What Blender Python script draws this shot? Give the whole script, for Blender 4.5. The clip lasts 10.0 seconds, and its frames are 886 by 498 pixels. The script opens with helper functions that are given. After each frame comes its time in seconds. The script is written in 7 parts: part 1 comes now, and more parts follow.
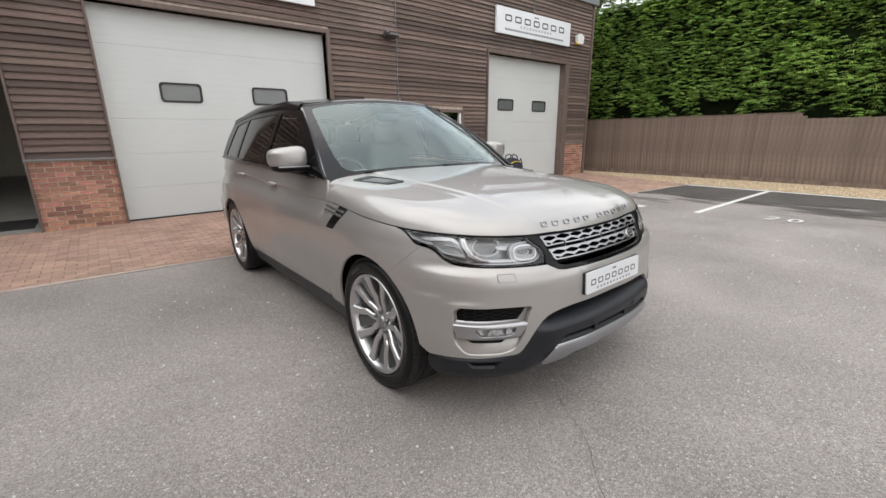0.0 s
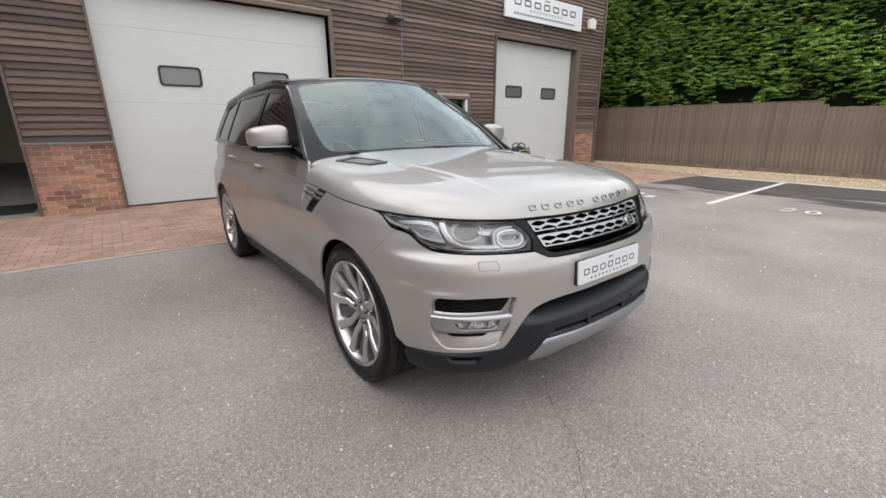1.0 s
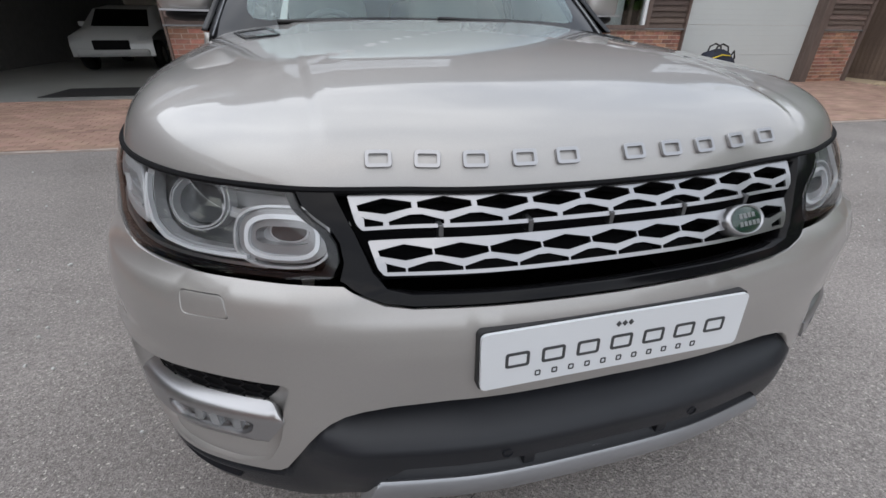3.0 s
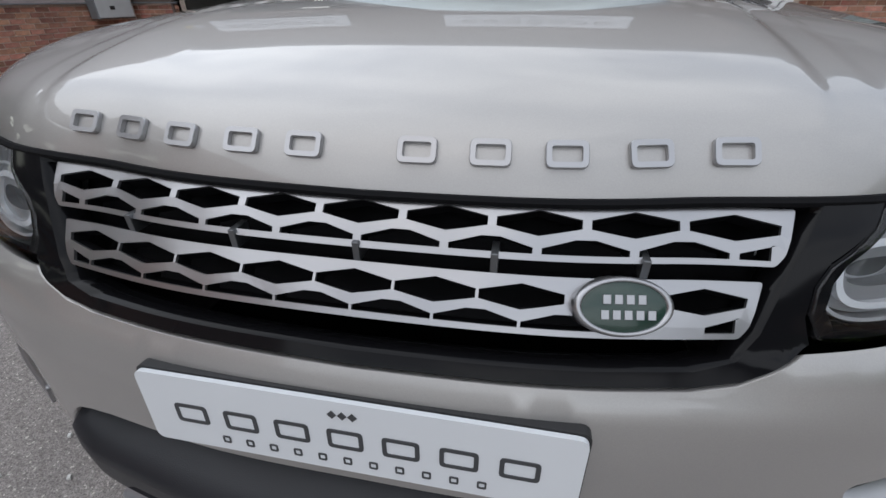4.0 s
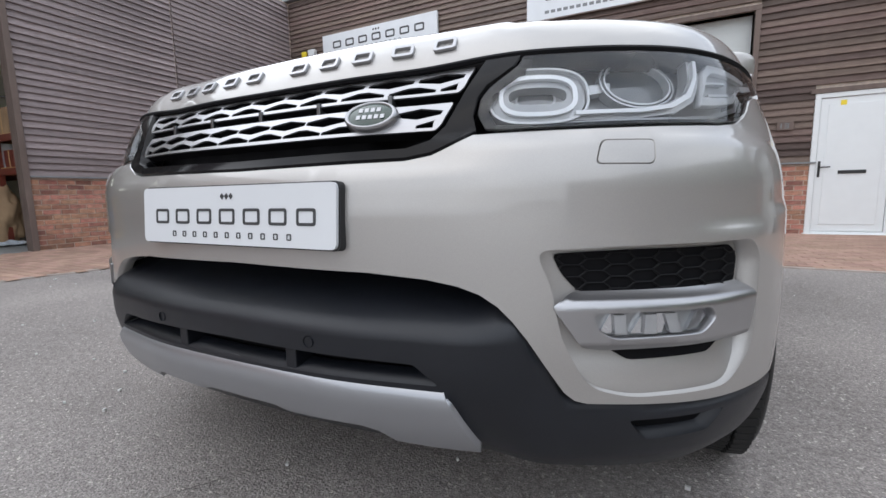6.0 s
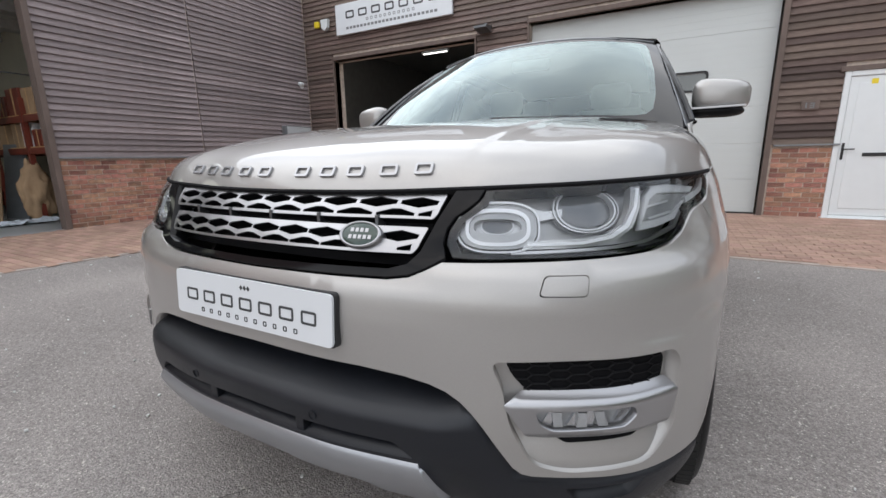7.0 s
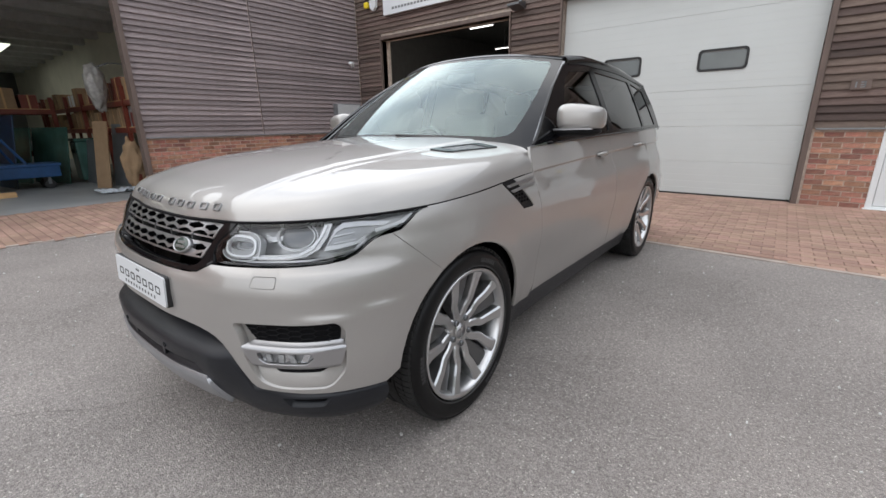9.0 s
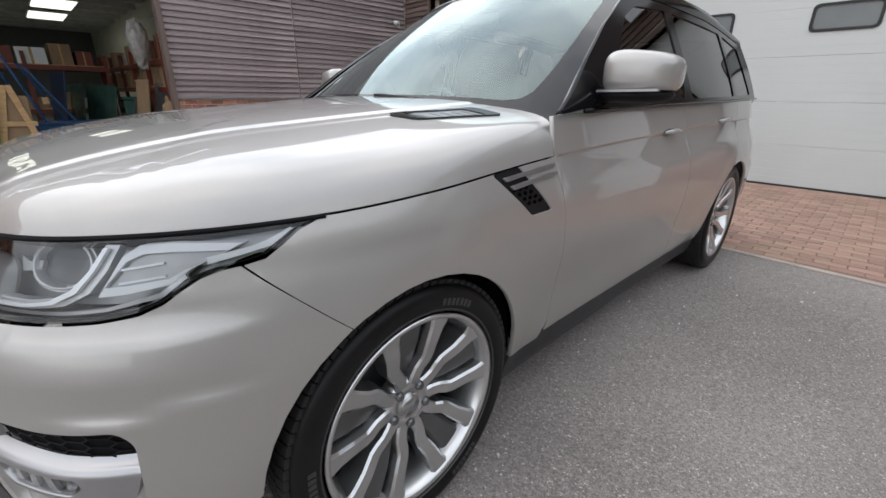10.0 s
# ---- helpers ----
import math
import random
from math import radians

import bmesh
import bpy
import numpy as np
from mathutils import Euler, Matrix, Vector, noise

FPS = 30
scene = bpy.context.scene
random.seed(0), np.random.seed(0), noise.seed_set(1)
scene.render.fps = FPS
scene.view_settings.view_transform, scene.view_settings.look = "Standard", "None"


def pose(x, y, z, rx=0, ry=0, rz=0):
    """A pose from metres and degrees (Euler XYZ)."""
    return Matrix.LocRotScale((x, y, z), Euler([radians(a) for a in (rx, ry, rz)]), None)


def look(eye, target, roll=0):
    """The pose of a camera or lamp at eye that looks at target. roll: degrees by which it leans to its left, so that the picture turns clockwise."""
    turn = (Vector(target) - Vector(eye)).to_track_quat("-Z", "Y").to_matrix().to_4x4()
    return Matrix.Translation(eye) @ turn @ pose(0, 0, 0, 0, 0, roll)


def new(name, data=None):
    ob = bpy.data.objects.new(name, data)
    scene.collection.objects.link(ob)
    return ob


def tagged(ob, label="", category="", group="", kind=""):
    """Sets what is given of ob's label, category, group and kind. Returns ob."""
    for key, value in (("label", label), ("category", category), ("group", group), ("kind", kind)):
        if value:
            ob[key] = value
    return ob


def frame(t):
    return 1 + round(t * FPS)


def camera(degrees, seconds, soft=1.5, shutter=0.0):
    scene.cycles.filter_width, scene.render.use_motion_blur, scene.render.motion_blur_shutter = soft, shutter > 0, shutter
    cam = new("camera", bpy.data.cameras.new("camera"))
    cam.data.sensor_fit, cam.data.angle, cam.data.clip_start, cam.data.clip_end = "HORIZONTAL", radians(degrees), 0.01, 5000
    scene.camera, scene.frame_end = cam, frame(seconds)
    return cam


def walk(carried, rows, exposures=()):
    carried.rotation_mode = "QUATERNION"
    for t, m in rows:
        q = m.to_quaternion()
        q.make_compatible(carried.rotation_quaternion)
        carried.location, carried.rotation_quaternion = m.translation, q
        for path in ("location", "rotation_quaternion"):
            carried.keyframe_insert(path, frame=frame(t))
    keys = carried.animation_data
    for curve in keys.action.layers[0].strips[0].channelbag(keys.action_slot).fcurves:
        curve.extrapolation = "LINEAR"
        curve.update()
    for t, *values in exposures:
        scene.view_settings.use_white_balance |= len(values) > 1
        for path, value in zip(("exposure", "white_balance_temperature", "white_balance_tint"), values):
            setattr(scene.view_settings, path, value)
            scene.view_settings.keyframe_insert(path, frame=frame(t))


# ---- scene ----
cam = camera(93.1, 10.0)
PATH = [
    (0, (-2.041, -1.921, 1.417), (-0.825, -0.423, 0.891), -0.6),
    (0.5, (-2.011, -1.896, 1.374), (-0.809, -0.389, 0.84), -0.5),
    (1, (-1.838, -1.889, 1.347), (-0.665, -0.372, 0.779), -0.3),
    (1.5, (-1.527, -1.865, 1.34), (-0.423, -0.324, 0.702), 0.1),
    (2, (-1.178, -1.677, 1.269), (-0.211, -0.091, 0.526), 0.7),
    (2.2, (-1.03, -1.596, 1.27), (-0.142, 0.01, 0.476), 1.0),
    (3.3, (-0.255, -1.237, 1.151), (-0.031, 0.485, 0.159), 0.3),
    (3.5, (-0.136, -1.183, 1.145), (-0.069, 0.539, 0.131), 0.2),
    (4, (0.168, -1.122, 1.122), (-0.16, 0.565, 0.098), -0.5),
    (4.4, (0.369, -1.244, 1.101), (-0.193, 0.445, 0.189), -0.6),
    (4.5, (0.409, -1.301, 1.066), (-0.19, 0.412, 0.225), -0.4),
    (4.8, (0.506, -1.37, 0.937), (-0.193, 0.398, 0.315), -0.0),
    (5, (0.581, -1.371, 0.823), (-0.172, 0.412, 0.318), -0.2),
    (5.2, (0.643, -1.38, 0.748), (-0.151, 0.415, 0.364), -0.4),
    (6.3, (0.711, -1.39, 0.725), (-0.17, 0.387, 0.47), -1.0),
    (6.5, (0.711, -1.394, 0.743), (-0.183, 0.37, 0.444), -1.1),
    (6.6, (0.707, -1.394, 0.755), (-0.185, 0.372, 0.465), -0.6),
    (7, (0.828, -1.438, 1.012), (-0.094, 0.285, 0.586), -1.0),
    (7.5, (1.163, -1.582, 1.211), (0.201, 0.098, 0.707), -1.3),
    (8, (1.574, -1.708, 1.272), (0.548, -0.074, 0.747), -1.1),
    (8.3, (1.757, -1.66, 1.268), (0.708, -0.054, 0.703), -1.8),
    (8.5, (1.88, -1.599, 1.281), (0.772, -0.024, 0.74), -1.1),
    (9, (1.899, -1.321, 1.253), (0.707, 0.181, 0.685), -1.0),
    (9.5, (1.818, -0.924, 1.243), (0.538, 0.488, 0.635), -1.1),
    (10, (1.659, -0.569, 1.198), (0.318, 0.745, 0.509), 0.6),
]
EXPOSURES = [(0, 0.62, 6720, 10), (1, 0.64, 6680, 10), (2, 0.53, 6580, 10), (3.3, 0.14, 6230, 10), (4.5, 0.02, 6170, 10), (5.0, 0.32, 6120, 10), (5.2, 0.38, 6140, 10), (6.3, 0.56, 6240, 10), (7, 0.48, 6380, 10), (8, 0.55, 6520, 10), (10, 0.49, 6420, 10)]
walk(cam, [(t, look(eye, target, roll)) for t, eye, target, roll in PATH], EXPOSURES)
# ---------- world, sun ----------
def make_world():
    w = bpy.data.worlds.new("overcast_sky")
    w.use_nodes = True
    nt = w.node_tree
    nt.nodes.clear()
    out = nt.nodes.new("ShaderNodeOutputWorld")
    bg = nt.nodes.new("ShaderNodeBackground")
    sky = nt.nodes.new("ShaderNodeTexSky")
    sky.sky_type, sky.sun_disc = "NISHITA", False
    sky.sun_elevation, sky.sun_rotation = radians(50), radians(SUN_TURN)
    sky.dust_density, sky.air_density = 3.0, 1.5
    tc = nt.nodes.new("ShaderNodeTexCoord")
    mp = nt.nodes.new("ShaderNodeMapping")
    mp.inputs["Scale"].default_value = (1, 1, 2.2)
    no = nt.nodes.new("ShaderNodeTexNoise")
    no.inputs["Scale"].default_value, no.inputs["Detail"].default_value = 2.4, 3.5
    no.inputs["Roughness"].default_value = 0.6
    cr = nt.nodes.new("ShaderNodeValToRGB")
    cr.color_ramp.elements[0].position, cr.color_ramp.elements[0].color = 0.38, (6.8, 7.3, 8.2, 1)
    cr.color_ramp.elements[1].position, cr.color_ramp.elements[1].color = 0.60, (13.0, 13.1, 13.3, 1)
    mx = nt.nodes.new("ShaderNodeMix")
    mx.data_type = "RGBA"
    mx.inputs[0].default_value = 0.85
    nt.links.new(tc.outputs["Generated"], mp.inputs[0])
    nt.links.new(mp.outputs[0], no.inputs["Vector"])
    nt.links.new(no.outputs[0], cr.inputs[0])
    nt.links.new(sky.outputs[0], mx.inputs[6])
    nt.links.new(cr.outputs[0], mx.inputs[7])
    # an overcast sky is brighter overhead than near the horizon
    sep = nt.nodes.new("ShaderNodeSeparateXYZ")
    nt.links.new(tc.outputs["Generated"], sep.inputs[0])
    up = nt.nodes.new("ShaderNodeMapRange")
    up.inputs[1].default_value, up.inputs[2].default_value = 0.0, 1.0
    up.inputs[3].default_value, up.inputs[4].default_value = 0.76, 0.80
    nt.links.new(sep.outputs[2], up.inputs[0])
    mu = nt.nodes.new("ShaderNodeVectorMath")
    mu.operation = "SCALE"
    nt.links.new(mx.outputs[2], mu.inputs[0])
    nt.links.new(up.outputs[0], mu.inputs[3])
    # the cloud thins towards the hidden sun
    dt = nt.nodes.new("ShaderNodeVectorMath")
    dt.operation = "DOT_PRODUCT"
    dt.inputs[1].default_value = Vector((-.74, .34, .58)).normalized()
    nt.links.new(tc.outputs["Generated"], dt.inputs[0])
    thin = nt.nodes.new("ShaderNodeMapRange")
    thin.interpolation_type = "SMOOTHSTEP"
    thin.inputs[1].default_value, thin.inputs[2].default_value = 0.62, 1.0
    thin.inputs[3].default_value, thin.inputs[4].default_value = 0.99, 1.38
    nt.links.new(dt.outputs["Value"], thin.inputs[0])
    m2 = nt.nodes.new("ShaderNodeVectorMath")
    m2.operation = "SCALE"
    nt.links.new(mu.outputs[0], m2.inputs[0])
    nt.links.new(thin.outputs[0], m2.inputs[3])
    nt.links.new(m2.outputs[0], bg.inputs[0])
    bg.inputs[1].default_value = SKY_POWER
    nt.links.new(bg.outputs[0], out.inputs[0])
    scene.world = w


SUN_TURN, SKY_POWER, SUN_POWER = 200.0, 0.150, 0.45
make_world()
sun = new("sun", bpy.data.lights.new("sun", "SUN"))
sun.data.energy, sun.data.angle, sun.data.color = SUN_POWER, radians(110), (1.0, 0.96, 0.9)
sun.matrix_world = look((-5, 2, 9), (0, 0, 0))


# ---------- materials ----------
def material(name, color, rough=0.6, metal=0.0, var=0.12, scale=6.0, bump=0.0, bump_scale=60.0, coat=0.0,
             island=0.0, spec=0.5, stretch=(1, 1, 1), grain=0.0, grain_scale=120.0, tint=None, hue=0.0, fine=0.0, speck=None):
    m = bpy.data.materials.new(name)
    m.use_nodes = True
    nt = m.node_tree
    b = nt.nodes["Principled BSDF"]
    b.inputs["Roughness"].default_value, b.inputs["Metallic"].default_value = rough, metal
    b.inputs["Coat Weight"].default_value, b.inputs["Coat Roughness"].default_value = coat, 0.045
    b.inputs["Specular IOR Level"].default_value = spec
    tc = nt.nodes.new("ShaderNodeTexCoord")
    mp = nt.nodes.new("ShaderNodeMapping")
    mp.inputs["Scale"].default_value = stretch
    nt.links.new(tc.outputs["Object"], mp.inputs[0])
    col = nt.nodes.new("ShaderNodeRGB")
    col.outputs[0].default_value = (*color, 1)
    now = col.outputs[0]

    def noisy(sc, det=6):
        n = nt.nodes.new("ShaderNodeTexNoise")
        n.inputs["Scale"].default_value, n.inputs["Detail"].default_value = sc, det
        nt.links.new(mp.outputs[0], n.inputs["Vector"])
        return n.outputs[0]

    def ranged(src, lo, hi):
        r = nt.nodes.new("ShaderNodeMapRange")
        r.inputs[1].default_value, r.inputs[2].default_value = 0.25, 0.75
        r.inputs[3].default_value, r.inputs[4].default_value = lo, hi
        nt.links.new(src, r.inputs[0])
        return r.outputs[0]

    def scaled(src, factor):
        h = nt.nodes.new("ShaderNodeHueSaturation")
        nt.links.new(src, h.inputs["Color"])
        nt.links.new(factor, h.inputs["Value"])
        return h.outputs[0]

    if tint:
        mx = nt.nodes.new("ShaderNodeMix")
        mx.data_type = "RGBA"
        mx.inputs[7].default_value = (*tint, 1)
        nt.links.new(now, mx.inputs[6])
        nt.links.new(ranged(noisy(scale * 0.37, 3), 0.0, 1.0), mx.inputs[0])
        now = mx.outputs[2]
    if var:
        now = scaled(now, ranged(noisy(scale), 1 - var, 1 + var))
    if grain:
        now = scaled(now, ranged(noisy(grain_scale, 2), 1 - grain, 1 + grain))
    if fine:
        now = scaled(now, ranged(noisy(grain_scale * .38, 1), 1 - fine, 1 + fine))
    if speck:
        # scattered pale stones in the surface
        r = nt.nodes.new("ShaderNodeMapRange")
        r.inputs[1].default_value, r.inputs[2].default_value = 0.675, 0.72
        nt.links.new(noisy(95, 1), r.inputs[0])
        ms = nt.nodes.new("ShaderNodeMix")
        ms.data_type = "RGBA"
        ms.inputs[7].default_value = (*speck, 1)
        nt.links.new(r.outputs[0], ms.inputs[0])
        nt.links.new(now, ms.inputs[6])
        now = ms.outputs[2]
    if island:
        oi = nt.nodes.new("ShaderNodeObjectInfo")
        geo = nt.nodes.new("ShaderNodeNewGeometry")
        add = nt.nodes.new("ShaderNodeMath")
        add.operation = "ADD"
        nt.links.new(oi.outputs["Random"], add.inputs[0])
        nt.links.new(geo.outputs["Random Per Island"], add.inputs[1])
        fr = nt.nodes.new("ShaderNodeMath")
        fr.operation = "FRACT"
        nt.links.new(add.outputs[0], fr.inputs[0])
        r = nt.nodes.new("ShaderNodeMapRange")
        r.inputs[3].default_value, r.inputs[4].default_value = 1 - island, 1 + island
        nt.links.new(fr.outputs[0], r.inputs[0])
        h = nt.nodes.new("ShaderNodeHueSaturation")
        nt.links.new(now, h.inputs["Color"])
        nt.links.new(r.outputs[0], h.inputs["Value"])
        if hue:
            r2 = nt.nodes.new("ShaderNodeMapRange")
            r2.inputs[3].default_value, r2.inputs[4].default_value = 0.5 - hue, 0.5 + hue
            mu = nt.nodes.new("ShaderNodeMath")
            mu.operation = "MULTIPLY"
            mu.inputs[1].default_value = 7.31
            f2 = nt.nodes.new("ShaderNodeMath")
            f2.operation = "FRACT"
            nt.links.new(fr.outputs[0], mu.inputs[0])
            nt.links.new(mu.outputs[0], f2.inputs[0])
            nt.links.new(f2.outputs[0], r2.inputs[0])
            nt.links.new(r2.outputs[0], h.inputs["Hue"])
        now = h.outputs[0]
    nt.links.new(now, b.inputs["Base Color"])
    if bump:
        bp = nt.nodes.new("ShaderNodeBump")
        bp.inputs["Strength"].default_value, bp.inputs["Distance"].default_value = bump, 0.02
        nt.links.new(noisy(bump_scale, 4), bp.inputs["Height"])
        nt.links.new(bp.outputs[0], b.inputs["Normal"])
    return m


def glass_material(name, tint, rough=0.0, gain=1.6, gloss=(1, 1, 1), film=0.0):
    """Thin clear sheet: mirrors by Fresnel on both faces, lets the rest through, with an optional painted haze."""
    m = bpy.data.materials.new(name)
    m.use_nodes = True
    nt = m.node_tree
    nt.nodes.clear()
    out = nt.nodes.new("ShaderNodeOutputMaterial")
    tr = nt.nodes.new("ShaderNodeBsdfTransparent")
    tr.inputs[0].default_value = (*tint, 1)
    gl = nt.nodes.new("ShaderNodeBsdfGlossy")
    gl.inputs["Roughness"].default_value = rough
    gl.inputs[0].default_value = (*gloss, 1)
    fr = nt.nodes.new("ShaderNodeFresnel")
    fr.inputs[0].default_value = 1.52
    ad = nt.nodes.new("ShaderNodeMath")
    ad.operation = "MULTIPLY"
    ad.use_clamp = True
    ad.inputs[1].default_value = gain
    nt.links.new(fr.outputs[0], ad.inputs[0])
    mx = nt.nodes.new("ShaderNodeMixShader")
    nt.links.new(ad.outputs[0], mx.inputs[0])
    nt.links.new(tr.outputs[0], mx.inputs[1])
    nt.links.new(gl.outputs[0], mx.inputs[2])
    now = mx.outputs[0]
    # pale diffuse share paints a haze that lifts the glass's brightness
    if film:
        df = nt.nodes.new("ShaderNodeBsdfDiffuse")
        df.inputs[0].default_value = (.72, .78, .77, 1)
        m2 = nt.nodes.new("ShaderNodeMixShader")
        m2.inputs[0].default_value = film
        nt.links.new(now, m2.inputs[1])
        nt.links.new(df.outputs[0], m2.inputs[2])
        now = m2.outputs[0]
    nt.links.new(now, out.inputs[0])
    return m


def glow_material(name, color, power):
    m = bpy.data.materials.new(name)
    m.use_nodes = True
    b = m.node_tree.nodes["Principled BSDF"]
    b.inputs["Base Color"].default_value = (*color, 1)
    b.inputs["Emission Color"].default_value = (*color, 1)
    b.inputs["Emission Strength"].default_value = power
    return m


M_LAMPIN = material("lamp_housing_grey", (0.62, 0.63, 0.64), 0.3, 0.3, 0.08, 6)
M_LAMPMID = material("silver_lamp_trim", (0.58, 0.585, 0.59), 0.25, 0.4, 0.08, 6)
M_LAMPDARK = material("dark_lamp_housing", (0.36, 0.365, 0.37), 0.28, 0.4, 0.1, 6)
M_GUIDE = material("frosted_light_guide", (0.9, 0.92, 0.94), 0.2, 0.0, 0.03, 6, coat=1.0)
M_PAINT = material("metallic_champagne_paint", (0.392, 0.379, 0.364), 0.45, 0.6, 0.04, 1.5, coat=1.0, grain=0.045, grain_scale=700)
M_PAINT.node_tree.nodes["Principled BSDF"].inputs["Coat Roughness"].default_value = 0.02
M_FRIT = material("black_printed_glass", (0.012, 0.012, 0.013), 0.02, 0, 0.05, spec=0.3)
M_GLOSS = material("gloss_black", (0.007, 0.007, 0.008), 0.10, 0, 0.05, spec=0.16)
M_PLASTIC = material("dark_textured_plastic", (0.010, 0.0115, 0.0155), 0.38, 0, 0.12, 9, bump=0.12, bump_scale=700, spec=0.40)
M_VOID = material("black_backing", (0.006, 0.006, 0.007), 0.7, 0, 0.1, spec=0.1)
M_MESH = material("matt_black_mesh", (0.007, 0.007, 0.008), 0.5, 0, 0.05, spec=0.16)
M_SATIN = material("satin_silver", (0.395, 0.395, 0.405), 0.30, 0.9, 0.04, 4)
M_STRIP = material("satin_grey_strip", (0.23, 0.235, 0.245), 0.35, 0.6, 0.05, 4)
M_SKID = material("matt_silver_skid", (0.35, 0.36, 0.38), 0.33, 0.7, 0.05, 4)
M_CHROME = material("bright_metal", (0.75, 0.76, 0.78), 0.12, 1.0, 0.03)
M_RIM = material("polished_alloy", (0.57, 0.575, 0.58), 0.28, 0.95, 0.08, 5)
M_RIMDARK = material("grey_alloy_inner", (0.16, 0.165, 0.17), 0.35, 0.8, 0.1, 5)
M_WEB = material("dark_grey_alloy", (0.15, 0.152, 0.155), 0.3, 0.8, 0.1, 5)
M_TYRE = material("tyre_rubber", (0.006, 0.006, 0.0064), 0.40, 0, 0.25, 12, bump=0.08, bump_scale=300, spec=0.22)
M_TREAD = material("tread_rubber", (0.010, 0.010, 0.0098), 0.7, 0, 0.3, 20)
M_TYREMARK = material("raised_rubber", (0.03, 0.03, 0.031), 0.45, 0, 0.1, 12)
M_GLASS = glass_material("windscreen_glass", (0.80, 0.94, 0.915), 0.0, 1.55, (0.84, 0.98, 0.98), 0.05)
M_TINT = glass_material("tinted_side_glass", (0.06, 0.065, 0.065), 0.0, 1.05)
M_SIDEGLASS = glass_material("green_side_glass", (0.17, 0.20, 0.19), 0.0, 1.0)
M_CLEAR = glass_material("clear_window_glass", (0.85, 0.88, 0.87), 0.0, 1.4)
M_LENS = glass_material("clear_lamp_lens", (0.96, 0.97, 0.98), 0.0, 0.8)
M_PROJ = material("projector_glass", (0.10, 0.104, 0.108), 0.08, 0.2, 0.05, coat=1.0)
M_DASH = material("pale_grey_cabin_trim", (0.50, 0.51, 0.50), 0.6, 0, 0.12, 6)
M_CABIN = material("dark_cabin_trim", (0.10, 0.10, 0.102), 0.6, 0, 0.15, 8)
M_SEAT = material("cream_leather", (0.33, 0.32, 0.29), 0.5, 0, 0.1, 8)
M_PLATE = material("white_plate", (0.66, 0.68, 0.70), 0.35, 0, 0.02)
M_INK = material("dark_grey_ink", (0.045, 0.047, 0.05), 0.5, 0, 0.05)
M_GREEN = material("dark_green_enamel", (0.012, 0.035, 0.025), 0.25, 0, 0.1, coat=0.5)
M_ASPHALT = material("asphalt", (0.246, 0.221, 0.206), 0.85, 0, 0.26, 0.7, bump=0.60, bump_scale=160, grain=0.50, grain_scale=240, fine=0.30,
                     tint=(0.294, 0.270, 0.255), speck=(0.58, 0.54, 0.49))
M_BLOCK = material("red_paving_block", (0.368, 0.240, 0.184), 0.8, 0, 0.18, 1.2, bump=0.3, bump_scale=90, island=0.18, hue=0.01, grain=0.15)
M_JOINT = material("sandy_joint", (0.25, 0.17, 0.14), 0.95, 0, 0.2, 8)
M_BRICK = material("red_brick", (0.33, 0.138, 0.098), 0.85, 0, 0.32, 14, bump=0.5, bump_scale=110, island=0.40, hue=0.014, grain=0.3, tint=(0.40, 0.235, 0.165))
M_MORTAR = material("pale_mortar", (0.56, 0.47, 0.40), 0.95, 0, 0.25, 14, bump=0.3)
M_BOARD = material("weathered_brown_cladding", (0.119, 0.077, 0.061), 0.75, 0, 0.36, 2.2, bump=0.5, bump_scale=40, island=0.42, hue=0.012,
                   stretch=(0.35, 0.35, 7), grain=0.3, grain_scale=30, tint=(0.155, 0.122, 0.108))
M_BOARDGREY = material("silvered_cladding", (0.222, 0.180, 0.183), 0.75, 0, 0.30, 2.2, bump=0.4, bump_scale=40, island=0.2,
                       stretch=(0.35, 0.35, 7), grain=0.25, grain_scale=30, tint=(0.29, 0.245, 0.24))
M_TRIM = material("brown_stained_timber", (0.135, 0.1, 0.085), 0.7, 0, 0.2, 5, bump=0.2, stretch=(3, 3, 0.5))
M_FLASH = material("grey_flashing", (0.2, 0.21, 0.22), 0.5, 0.3, 0.1)
M_DOOR = material("white_insulated_door", (0.575, 0.605, 0.598), 0.45, 0, 0.03, 1.2, bump=0.12, bump_scale=140)
M_UPVC = material("white_upvc", (0.74, 0.77, 0.78), 0.3, 0, 0.02)
M_RUBBER = material("black_rubber", (0.02, 0.02, 0.021), 0.6)
M_PANE = material("smoked_acrylic_pane", (0.13, 0.145, 0.145), 0.12, 0, 0.1, 3, coat=0.4)
M_SIGN = material("white_sign_panel", (0.72, 0.75, 0.78), 0.4, 0, 0.03)
M_FENCE = material("brown_fence_board", (0.105, 0.074, 0.058), 0.85, 0, 0.30, 3, bump=0.4, bump_scale=50, island=0.13,
                   stretch=(4, 4, 0.5), grain=0.3, grain_scale=40, tint=(0.215, 0.160, 0.128))
M_GRAVEL = material("buff_gravel", (0.42, 0.33, 0.22), 0.9, 0, 0.25, 30, bump=0.5, island=0.35)
M_PAINTLINE = material("worn_white_line", (0.62, 0.62, 0.6), 0.75, 0, 0.15, 12, bump=0.3, bump_scale=150, grain=0.15)
M_WALLIN = material("cream_inner_wall", (0.78, 0.75, 0.66), 0.85, 0, 0.08, 1.5)
M_CONC = material("concrete_floor", (0.27, 0.28, 0.28), 0.55, 0, 0.15, 1.2)
M_PURLIN = material("pale_grey_purlin", (0.55, 0.56, 0.56), 0.6, 0.1, 0.12)
M_STEEL = material("grey_steel", (0.2, 0.21, 0.22), 0.5, 0.5, 0.1)
